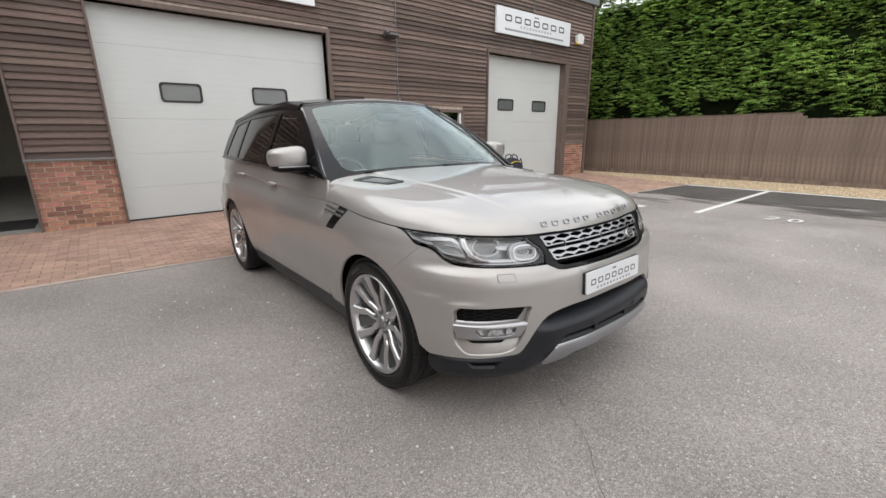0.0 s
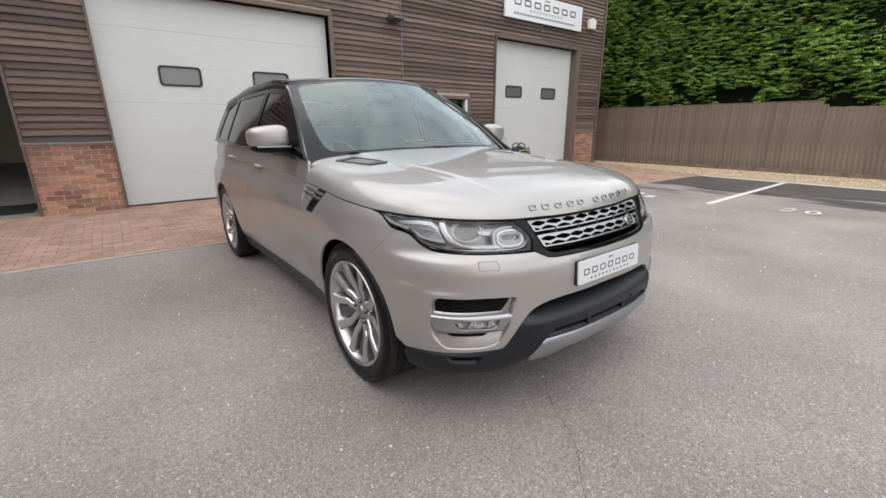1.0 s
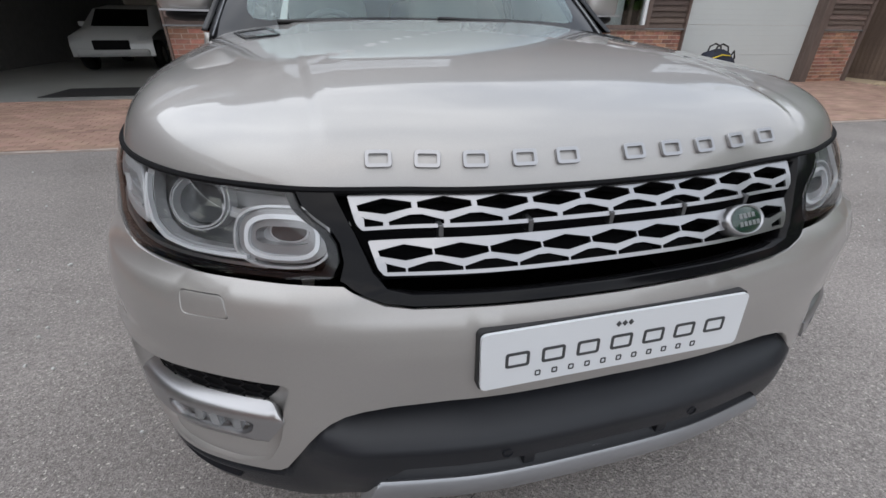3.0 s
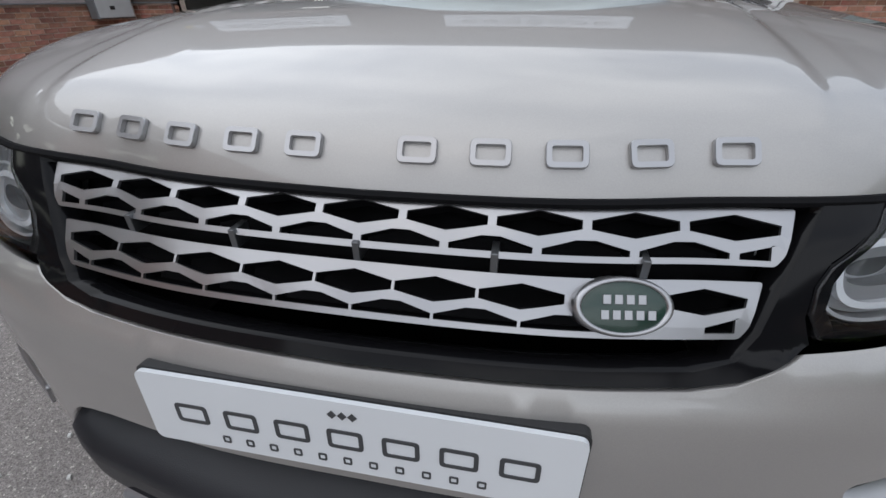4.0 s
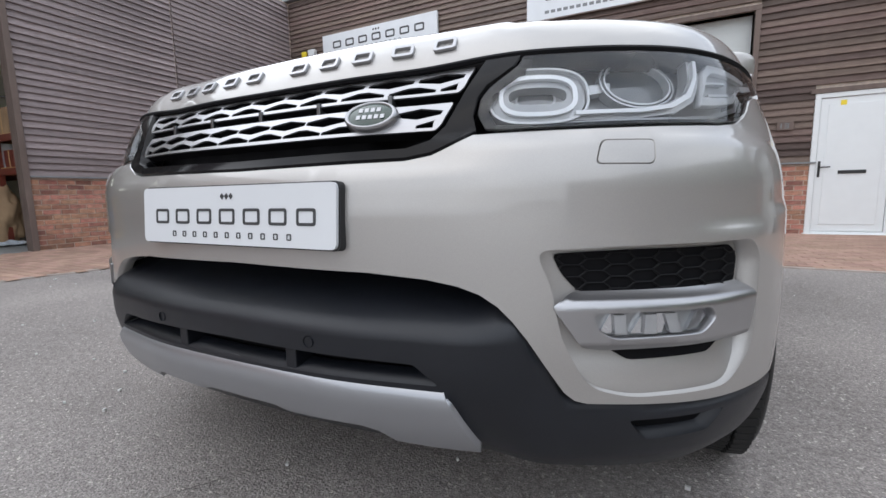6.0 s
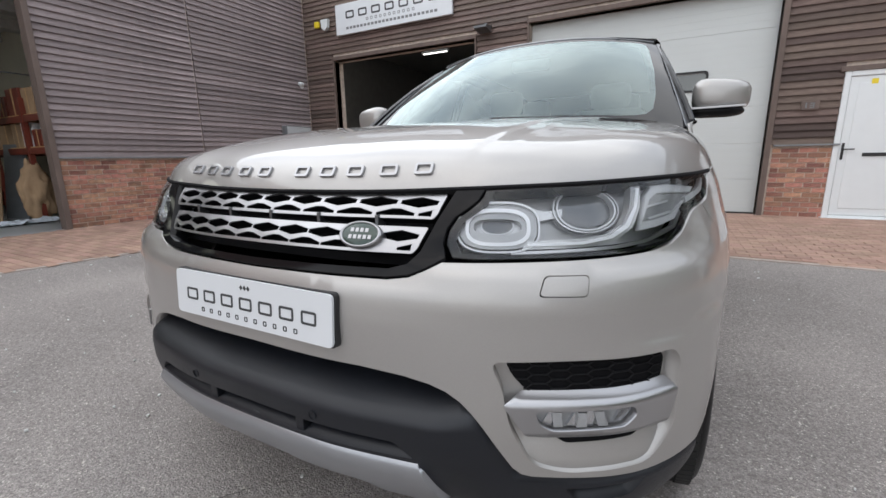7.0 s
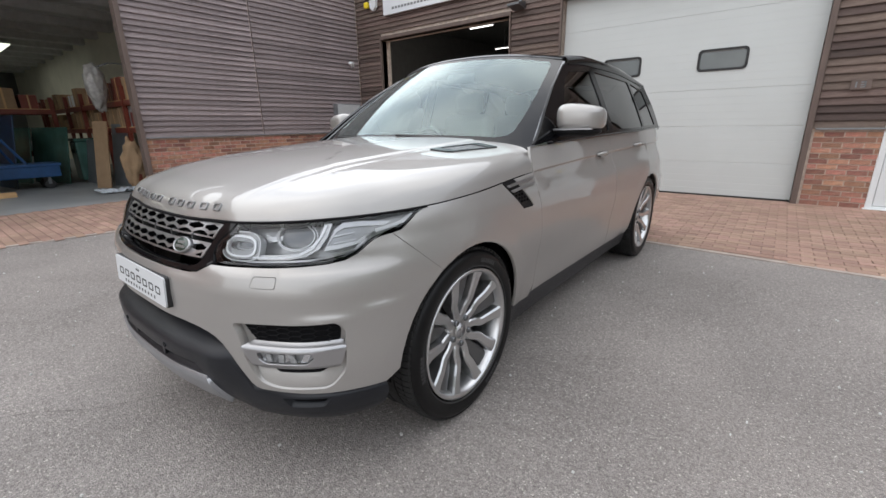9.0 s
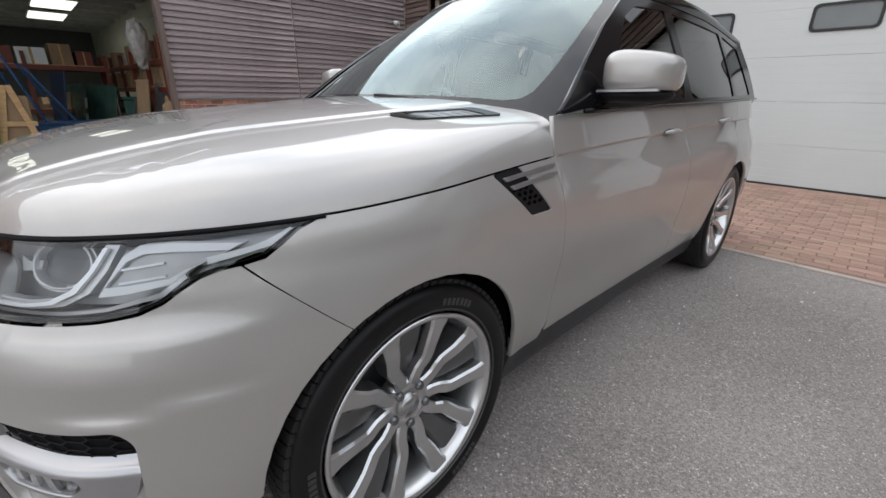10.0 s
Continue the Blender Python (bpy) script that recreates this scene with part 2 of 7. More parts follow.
M_ORANGE = material("orange_rack_steel", (0.17, 0.035, 0.02), 0.5, 0, 0.1)
M_CARD = material("brown_cardboard", (0.36, 0.24, 0.14), 0.85, 0, 0.15, 5, island=0.25)
M_BLUE = material("blue_painted_steel", (0.015, 0.075, 0.21), 0.45, 0, 0.15)
M_PINE = material("pale_pine", (0.52, 0.33, 0.16), 0.75, 0, 0.2, 5, stretch=(1, 1, 5))
M_DKGREEN = material("dark_green_sheet", (0.045, 0.11, 0.092), 0.25, 0, 0.3, 3)
M_LEAF = material("conifer_green", (0.185, 0.305, 0.055), 0.65, 0, 0.3, 0.8, island=0.5, hue=0.025)
M_HEDGESHADE = material("hedge_shadow_core", (0.006, 0.009, 0.004), 0.95, 0, 0.3, 3, spec=0.0)
M_YELLOW = material("yellow_sticker", (0.8, 0.62, 0.03), 0.5)
M_LAMPWHITE = glow_material("strip_light", (1.0, 0.98, 0.92), 2.2)
M_FILL = glow_material("fill_diffuser", (1.0, 0.97, 0.9), 3.0)
M_PANEL = glow_material("dim_light_panel", (0.98, 1.0, 0.86), 0.95)


# ---------- mesh helpers ----------
def finish(bm, mat, smooth=True):
    me = bpy.data.meshes.new("mesh")
    bm.to_mesh(me)
    bm.free()
    for m in (mat if isinstance(mat, (list, tuple)) else [mat]):
        me.materials.append(m)
    if smooth:
        me.polygons.foreach_set("use_smooth", [True] * len(me.polygons))
    at = me.attributes.get("nrm")
    if at:
        if smooth:
            # true normals of the surface; edges turned inwards keep their flat ones
            out = []
            for poly in me.polygons:
                for vi in poly.vertices:
                    n = Vector(at.data[vi].vector)
                    out.append(n.normalized() if n.length > .5 else poly.normal.copy())
            me.normals_split_custom_set(out)
        me.attributes.remove(me.attributes["nrm"])
    return me


def part(name, bm, mat, parent=None, label="", smooth=False):
    ob = new(name, finish(bm, mat, smooth))
    if parent is not None:
        ob.parent = parent
        ob.matrix_parent_inverse = Matrix.Identity(4)
    if label:
        tagged(ob, label)
    return ob


def thing(name, label, category, at=(0, 0, 0), group="", kind=""):
    ob = new(name)
    ob.empty_display_size = 0.1
    ob.location = at
    return tagged(ob, label, category, group, kind)


def setting(name, bm, mat, label="", category="", smooth=False):
    return tagged(part(name, bm, mat, None, "", smooth), label, category, kind="structure")


def add_box(bm, lo, hi, bevel=0.0, m=None, mi=0):
    r = bmesh.ops.create_cube(bm, size=1)
    vs = r["verts"]
    c, s = (Vector(lo) + Vector(hi)) / 2, Vector(hi) - Vector(lo)
    for v in vs:
        v.co = Vector((v.co.x * s.x, v.co.y * s.y, v.co.z * s.z)) + c
    faces = {f for v in vs for f in v.link_faces}
    for f in faces:
        f.material_index = mi
    if bevel:
        es = list({e for v in vs for e in v.link_edges})
        r = bmesh.ops.bevel(bm, geom=es, offset=bevel, segments=2, affect="EDGES", profile=0.5)
        vs = list({v for f in r["faces"] for v in f.verts} | {v for v in vs if v.is_valid})
    if m is not None:
        bmesh.ops.transform(bm, matrix=m, verts=vs)
    return vs


def box(lo, hi, bevel=0.0, m=None):
    bm = bmesh.new()
    add_box(bm, lo, hi, bevel, m)
    return bm


def add_tube(bm, pts, r, seg=10, close=False):
    """A round tube along points."""
    pts = [Vector(p) for p in pts]
    rings = []
    n = len(pts)
    for i, p in enumerate(pts):
        a = pts[(i - 1) % n] if (close or i > 0) else p
        b = pts[(i + 1) % n] if (close or i < n - 1) else p
        d = (b - a).normalized()
        u = d.orthogonal().normalized() if i == 0 else (rings[-1][1] - d * rings[-1][1].dot(d)).normalized()
        w = d.cross(u)
        rr = r[i] if isinstance(r, (list, tuple)) else r
        rings.append(([bm.verts.new(p + (u * math.cos(2 * math.pi * k / seg) + w * math.sin(2 * math.pi * k / seg)) * rr) for k in range(seg)], u))
    for i in range(n if close else n - 1):
        A, B = rings[i][0], rings[(i + 1) % n][0]
        for k in range(seg):
            bm.faces.new((A[k], A[(k + 1) % seg], B[(k + 1) % seg], B[k]))
    if not close:
        bm.faces.new(rings[0][0][::-1])
        bm.faces.new(rings[-1][0])
    return bm


def tube(pts, r, seg=10, close=False):
    return add_tube(bmesh.new(), pts, r, seg, close)


def add_lathe(bm, prof, seg=48, m=None, closed=False):
    """Profile points (radius, height) turned about z."""
    rows = []
    for r, h in prof:
        rows.append([bm.verts.new((r * math.cos(2 * math.pi * k / seg), r * math.sin(2 * math.pi * k / seg), h)) for k in range(seg)])
    idx = range(len(rows) if closed else len(rows) - 1)
    for i in idx:
        A, B = rows[i], rows[(i + 1) % len(rows)]
        for k in range(seg):
            bm.faces.new((A[k], A[(k + 1) % seg], B[(k + 1) % seg], B[k]))
    if m is not None:
        bmesh.ops.transform(bm, matrix=m, verts=[v for row in rows for v in row])
    return bm


def lathe(prof, seg=48, m=None, closed=False):
    bm = add_lathe(bmesh.new(), prof, seg, m, closed)
    bmesh.ops.recalc_face_normals(bm, faces=bm.faces)
    return bm


def prism(poly, lo, hi, axis="z"):
    """A polygon drawn in a plane and pulled along the axis."""
    bm = bmesh.new()
    put = {"z": lambda u, v, w: (u, v, w), "y": lambda u, v, w: (u, w, v), "x": lambda u, v, w: (w, u, v)}[axis]
    a = [bm.verts.new(put(u, v, lo)) for u, v in poly]
    b = [bm.verts.new(put(u, v, hi)) for u, v in poly]
    n = len(poly)
    bm.faces.new(a)
    bm.faces.new(b[::-1])
    for i in range(n):
        bm.faces.new((a[i], b[i], b[(i + 1) % n], a[(i + 1) % n]))
    bmesh.ops.recalc_face_normals(bm, faces=bm.faces)
    return bm


def merge(bm, other, m=None):
    me = bpy.data.meshes.new("tmp")
    other.to_mesh(me)
    other.free()
    if m is not None:
        me.transform(m)
    bm.from_mesh(me)
    bpy.data.meshes.remove(me)
    return bm


def smooth_table(table, n=160):
    """The same rows, smoothed by a monotone cubic, as a fast lookup."""
    k = np.array([r[0] for r in table], float)
    p = np.array([r[1] for r in table], float)
    h = np.diff(k)
    s = np.diff(p) / h
    d = np.zeros_like(p)
    d[0], d[-1] = s[0], s[-1]
    for i in range(1, len(p) - 1):
        d[i] = 0 if s[i - 1] * s[i] <= 0 else 3 * (h[i - 1] + h[i]) / ((2 * h[i] + h[i - 1]) / s[i - 1] + (h[i] + 2 * h[i - 1]) / s[i])
    def f(v):
        v = min(max(v, k[0]), k[-1])
        i = min(int(np.searchsorted(k, v, "right")) - 1, len(h) - 1)
        t = (v - k[i]) / h[i]
        return ((1 + 2 * t) * (1 - t) ** 2 * p[i] + t * (1 - t) ** 2 * h[i] * d[i]
                + t * t * (3 - 2 * t) * p[i + 1] + t * t * (t - 1) * h[i] * d[i + 1])
    return f


def step01(a, b, v):
    t = min(max((v - a) / (b - a), 0.0), 1.0)
    return t * t * (3 - 2 * t)


def rounded(poly, r, n=4):
    """The polygon with its corners rounded."""
    out = []
    m = len(poly)
    for i in range(m):
        a, b, c = (Vector(poly[k % m]) for k in (i - 1, i, i + 1))
        u, v = a - b, c - b
        rr = min(r, u.length * .45, v.length * .45)
        s, e = b + u.normalized() * rr, b + v.normalized() * rr
        for k in range(n + 1):
            t = k / n
            q = s * (1 - t) ** 2 + b * 2 * t * (1 - t) + e * t * t
            out.append((q.x, q.y))
    return out


def mark(width, height, stroke, depth, mat, parent, name, m):
    """A plain outlined box that stands for one character of a trade name."""
    w, h, t = width / 2, height / 2, stroke
    bm = bmesh.new()
    ro, ri = rounded([(-w, -h), (w, -h), (w, h), (-w, h)], t * 1.1, 3), rounded([(-w + t, -h + t), (w - t, -h + t), (w - t, h - t), (-w + t, h - t)], t * .5, 3)
    loops = [[bm.verts.new((p, q, z)) for p, q in poly] for poly, z in ((ro, -depth), (ro, depth * .6), ([(p * .97, q * .97) for p, q in ro], depth), (ri, depth), (ri, -depth))]
    for a, b in zip(loops, loops[1:]):
        for i in range(len(a)):
            bm.faces.new((a[i], a[(i + 1) % len(a)], b[(i + 1) % len(b)], b[i]))
    bmesh.ops.recalc_face_normals(bm, faces=bm.faces)
    o = part(name, bm, mat, parent)
    o.matrix_local = m
    return o


def marks(count, width, height, stroke, depth, mat, parent, place, cell=.78):
    """A row of such shapes in even cells; place(dx) gives each one's pose."""
    step = width / (count - 1 + cell)
    for i in range(count):
        mark(step * cell, height, stroke, depth, mat, parent, "mark", place((i - (count - 1) / 2) * step))
# ---------- ground ----------
WALL_Y, W2_X, END_X, EAVES = 7.0, -7.5, 11.82, 5.5


def kerb_y(x):
    return 3.53 - .057 * x


def kerb_x(y):
    return -4.75 + .18 * y


def sheet(poly, z):
    bm = bmesh.new()
    bm.faces.new([bm.verts.new((x, y, z)) for x, y in poly])
    bmesh.ops.recalc_face_normals(bm, faces=bm.faces)
    if bm.faces[:][0].normal.z < 0:
        bmesh.ops.reverse_faces(bm, faces=bm.faces)
    return bm


# one asphalt sheet to the horizon, gently uneven near the car
bm = bmesh.new()
xs = [-400, -60, -20] + [-12 + .5 * i for i in range(50)] + [20, 60, 400]
ys = [-400, -60, -20] + [-10 + .5 * i for i in range(30)] + [8, 20, 60, 400]
grid = [[bm.verts.new((x, y, (noise.noise((x * .7, y * .7, 0)) * .005 - .006) if -11 < x < 12.5 and -9 < y < 4 else -.012)) for x in xs] for y in ys]
for r0, r1 in zip(grid, grid[1:]):
    for i in range(len(xs) - 1):
        bm.faces.new((r0[i], r0[i + 1], r1[i + 1], r1[i]))
setting("ground", bm, M_ASPHALT, "grey weathered asphalt yard with pale chippings", "ground", True)

# sand bed under the paving blocks
cx = kerb_x(3.79)
PAVE = [(W2_X - .3, -8), (kerb_x(-8), -8), (kerb_x(3.79), kerb_y(cx)), (10.74, kerb_y(10.74)), (11.95, 7.0), (11.95, 7.3), (W2_X - .3, 7.3)]
paving = setting("paving", sheet(PAVE, .002), M_JOINT, "red block paving along the building", "pavement")
# flush kerb line of pale blocks between asphalt and paving
kb = bmesh.new()
add_box(kb, (0, -.05, -.02), (1, .05, .007))
a, b = Vector((cx, kerb_y(cx), 0)), Vector((10.74, kerb_y(10.74), 0))
bmesh.ops.transform(kb, matrix=Matrix.Translation(a) @ (b - a).to_track_quat("X", "Z").to_matrix().to_4x4() @ Matrix.Diagonal(((b - a).length, .6, 1, 1)), verts=kb.verts)
k2 = box((0, -.05, -.02), (1, .05, .007))
c = Vector((kerb_x(-8), -8, 0))
merge(kb, k2, Matrix.Translation(c) @ (a - c).to_track_quat("X", "Z").to_matrix().to_4x4() @ Matrix.Diagonal(((a - c).length, .6, 1, 1)))
setting("kerb", kb, material("pale_kerb_line", (0.42, 0.36, 0.32), 0.85, 0, 0.2, 6, bump=0.3), "flush pale edging between asphalt and paving", "kerb")

# painted bay lines
ln = bmesh.new()
for lo, hi in (((6.29, .96), (10.55, 1.06)), ((10.62, -9), (10.72, 2.86)), ((6.29, -1.75), (10.55, -1.65)), ((6.29, -4.4), (10.55, -4.3))):
    add_box(ln, (*lo, -.01), (*hi, .0045))
setting("bay_lines", ln, M_PAINTLINE, "worn white parking bay lines", "road marking")
nb = bmesh.new()


def stroke(line, x, y, w):
    """A painted stroke along (right, up) steps, up pointing to the fence."""
    rows = []
    for i, (u, v) in enumerate(line):
        a, b = line[max(0, i - 1)], line[min(len(line) - 1, i + 1)]
        n = Vector((b[1] - a[1], -(b[0] - a[0]))).normalized() * w / 2
        rows.append([nb.verts.new((x + v + s * n.y, y - u - s * n.x, .0045)) for s in (-1, 1)])
    for p, q in zip(rows, rows[1:]):
        nb.faces.new((p[0], p[1], q[1], q[0]))


turn = [2 * math.pi * k / 20 for k in range(21)]
stroke([(.075 * math.cos(a), .15 * math.sin(a)) for a in turn], 6.65, -.34, .05)
stroke([(.07 * math.cos(a), .075 + .08 * math.sin(a)) for a in (2.9, 2.4, 1.9, 1.4, .9, .4, -.1, -.6)] + [(.0, -.05), (-.06, -.12), (-.075, -.15), (.085, -.15)], 6.63, -.03, .045)
stroke([(-.08, 0), (.08, 0)], 6.25, 2.03, .22)
stroke([(-.08, 0), (.08, 0)], 6.46, 2.34, .22)
bmesh.ops.recalc_face_normals(nb, faces=nb.faces)
for fc in nb.faces:
    if fc.normal.z < 0:
        fc.normal_flip()
setting("bay_marks", nb, M_PAINTLINE, "worn white painted bay marks", "road marking")
# damp darker patch of newer asphalt
wet = material("damp_asphalt", (0.095, 0.093, 0.09), 0.33, 0, 0.35, 1.4, bump=0.35, bump_scale=170, grain=0.35, grain_scale=210)
pts = [(6.98, 3.16), (10.55, 3.1), (10.55, -6.0), (6.98, -6.0)]
# the damp thins out in ragged streaks away from the gravel edge
nt = wet.node_tree
geo = nt.nodes.new("ShaderNodeTexCoord")
stretch_y = nt.nodes.new("ShaderNodeMapping")
stretch_y.inputs["Scale"].default_value = (1.5, .42, 1)
streak = nt.nodes.new("ShaderNodeTexNoise")
streak.inputs["Scale"].default_value, streak.inputs["Detail"].default_value = 1.3, 5
split = nt.nodes.new("ShaderNodeSeparateXYZ")
reach = nt.nodes.new("ShaderNodeMapRange")
for k, v in (("From Min", 6.98), ("From Max", 10.55), ("To Min", -.26), ("To Max", .24)):
    reach.inputs[k].default_value = v
both_n = nt.nodes.new("ShaderNodeMath")
edge = nt.nodes.new("ShaderNodeMapRange")
edge.interpolation_type = "SMOOTHSTEP"
for k, v in (("From Min", .27), ("From Max", .50)):
    edge.inputs[k].default_value = v
clear = nt.nodes.new("ShaderNodeBsdfTransparent")
blend = nt.nodes.new("ShaderNodeMixShader")
L = nt.links.new
L(geo.outputs["Object"], stretch_y.inputs[0])
L(stretch_y.outputs[0], streak.inputs["Vector"])
L(geo.outputs["Object"], split.inputs[0])
L(split.outputs[0], reach.inputs[0])
L(streak.outputs[0], both_n.inputs[0])
L(reach.outputs[0], both_n.inputs[1])
L(both_n.outputs[0], edge.inputs[0])
L(edge.outputs[0], blend.inputs[0])
L(clear.outputs[0], blend.inputs[1])
L(nt.nodes["Principled BSDF"].outputs[0], blend.inputs[2])
L(blend.outputs[0], nt.nodes["Material Output"].inputs[0])
setting("damp_patch", sheet(pts, .001), wet, "damp dark asphalt patch", "ground")
# hairline crack in the asphalt before the car
ck = bmesh.new()
rk = random.Random(8)
prev = None
for i in range(61):
    t = i / 60
    x, y = -.16 - .56 * t, -.64 - .70 * t
    w = .0016 * (.4 + rk.random()) * (1 if rk.random() > .12 else .2)
    o = Vector((-.62, .78)) * rk.uniform(-.003, .003) + Vector((-.62, .78)) * .02 * math.sin(t * 9)
    row = [ck.verts.new((x + o.x + s * .62 * w, y + o.y - s * .78 * w, .0015)) for s in (-1, 1)]
    if prev:
        ck.faces.new((prev[0], prev[1], row[1], row[0]))
    prev = row
bmesh.ops.recalc_face_normals(ck, faces=ck.faces)
setting("asphalt_crack", ck, material("dark_crack", (0.10, 0.092, 0.085), 0.95, 0, 0.3, 30), "hairline crack in the asphalt", "crack")
# loose chips
rnd = random.Random(4)
ch = bmesh.new()
for i in range(500):
    x, y = rnd.uniform(-5, 6), rnd.uniform(-4.5, 3)
    s = rnd.uniform(.0025, .0065) * (1.5 if rnd.random() < .06 else 1)
    add_box(ch, (x - s, y - s * .7, -.004), (x + s, y + s * .7, s * .7), 0, Matrix.Translation((x, y, 0)) @ Matrix.Rotation(rnd.random() * 3, 4, "Z") @ Matrix.Translation((-x, -y, 0)))
tagged(part("stone_chips", ch, M_PAINTLINE), "pale stone chips scattered over asphalt", "chips", kind="stuff")
# gravel strip
setting("gravel_bed", sheet([(10.75, -60), (13.0, -60), (13.0, 10.2), (12.0, 10.2), (11.96, 7.0), (10.75, 2.95)], .004), M_GRAVEL, "buff gravel strip at the fence foot", "gravel")
vs, fs = [], []
for i in range(9000):
    x, y = rnd.uniform(10.8, 12.75), -7 + 13.5 * rnd.random()
    if x < 10.78 + max(0, y - 2.95) * .30:
        continue
    s = rnd.uniform(.012, .03)
    b = len(vs)
    an = rnd.random() * 6.28
    c, d = math.cos(an) * s, math.sin(an) * s
    vs += [(x + c, y + d, .004), (x - d, y + c, .004), (x - c, y - d, .004), (x + d, y - c, .004), (x + c * .2, y, .004 + s * .9)]
    fs += [(b, b + 1, b + 4), (b + 1, b + 2, b + 4), (b + 2, b + 3, b + 4), (b + 3, b, b + 4)]
me = bpy.data.meshes.new("gravel")
me.from_pydata(vs, [], fs)
me.materials.append(M_GRAVEL)
tagged(new("gravel", me), "loose buff gravel stones", "gravel", kind="stuff")

# ---------- main facade ----------
# openings: x0, x1, z0, z1
OPEN = {"D": (-6.58, -2.86, 0, 3.34), "A": (-1.742, 2.125, 0, 3.46), "P": (2.95, 3.94, 0, 2.12), "W": (4.75, 5.95, 1.10, 2.06), "B": (6.84, 10.38, 0, 3.58)}


def wall_mesh(x0, x1, z1, holes, y0, y1):
    """A wall slab along x with rectangular openings through it."""
    xs = sorted({x0, x1, *[h[0] for h in holes], *[h[1] for h in holes]})
    zs = sorted({0.0, z1, *[h[2] for h in holes], *[h[3] for h in holes]})
    bm = bmesh.new()
    for xa, xb in zip(xs, xs[1:]):
        za = None
        for z, zn in zip(zs, zs[1:]):
            cxm, czm = (xa + xb) / 2, (z + zn) / 2
            if not any(h[0] < cxm < h[1] and h[2] < czm < h[3] for h in holes):
                add_box(bm, (xa, y0, z), (xb, y1, zn))
    bmesh.ops.remove_doubles(bm, verts=bm.verts, dist=1e-5)
    return bm


wall_n = setting("wall_north", wall_mesh(W2_X, END_X, EAVES, list(OPEN.values()), WALL_Y + .012, WALL_Y + .30), M_MORTAR, "brick plinth wall with brown board cladding above", "wall")
# roof over the facade and the end return
rf = bmesh.new()
add_box(rf, (W2_X - 14, WALL_Y - .12, EAVES), (END_X + .12, 22, EAVES + .18), .01)
setting("roof_main", rf, M_STEEL, "grey metal roof edge", "roof")
setting("wall_end", box((END_X - .3, WALL_Y + .30, 0), (END_X, 22, EAVES)), M_MORTAR, "plain end wall", "wall")
setting("wall_back", box((W2_X - 14, 21.7, 0), (END_X - .3, 22, EAVES)), M_WALLIN, "plain back wall", "wall")

# corner boards and trims
tr = bmesh.new()
add_box(tr, (END_X - .06, WALL_Y - .055, .0), (END_X + .03, WALL_Y + .012, EAVES))
setting("corner_board", tr, M_TRIM, "brown timber corner board", "trim")


def opening_frame(name, o, w=.08, left=.035, right=.035, proud=.05, deep=.17):
    x0, x1, z0, z1 = o
    bm = bmesh.new()
    add_box(bm, (x0 - left, WALL_Y - proud, z1), (x1 + right, WALL_Y + deep, z1 + w), .006)
    add_box(bm, (x0 - left, WALL_Y - proud, z0), (x0, WALL_Y + deep, z1), .006)
    add_box(bm, (x1, WALL_Y - proud, z0), (x1 + right, WALL_Y + deep, z1), .006)
    return setting(name, bm, M_TRIM, "brown stained timber door frame", "trim")


FRAME_R = {"A": .075, "B": .20, "D": .035}
opening_frame("frame_1", OPEN["A"], .08, .035, FRAME_R["A"])
opening_frame("frame_2", OPEN["B"], .10, .035, FRAME_R["B"], .075)
opening_frame("frame_3", OPEN["D"], .08, .035, .035)


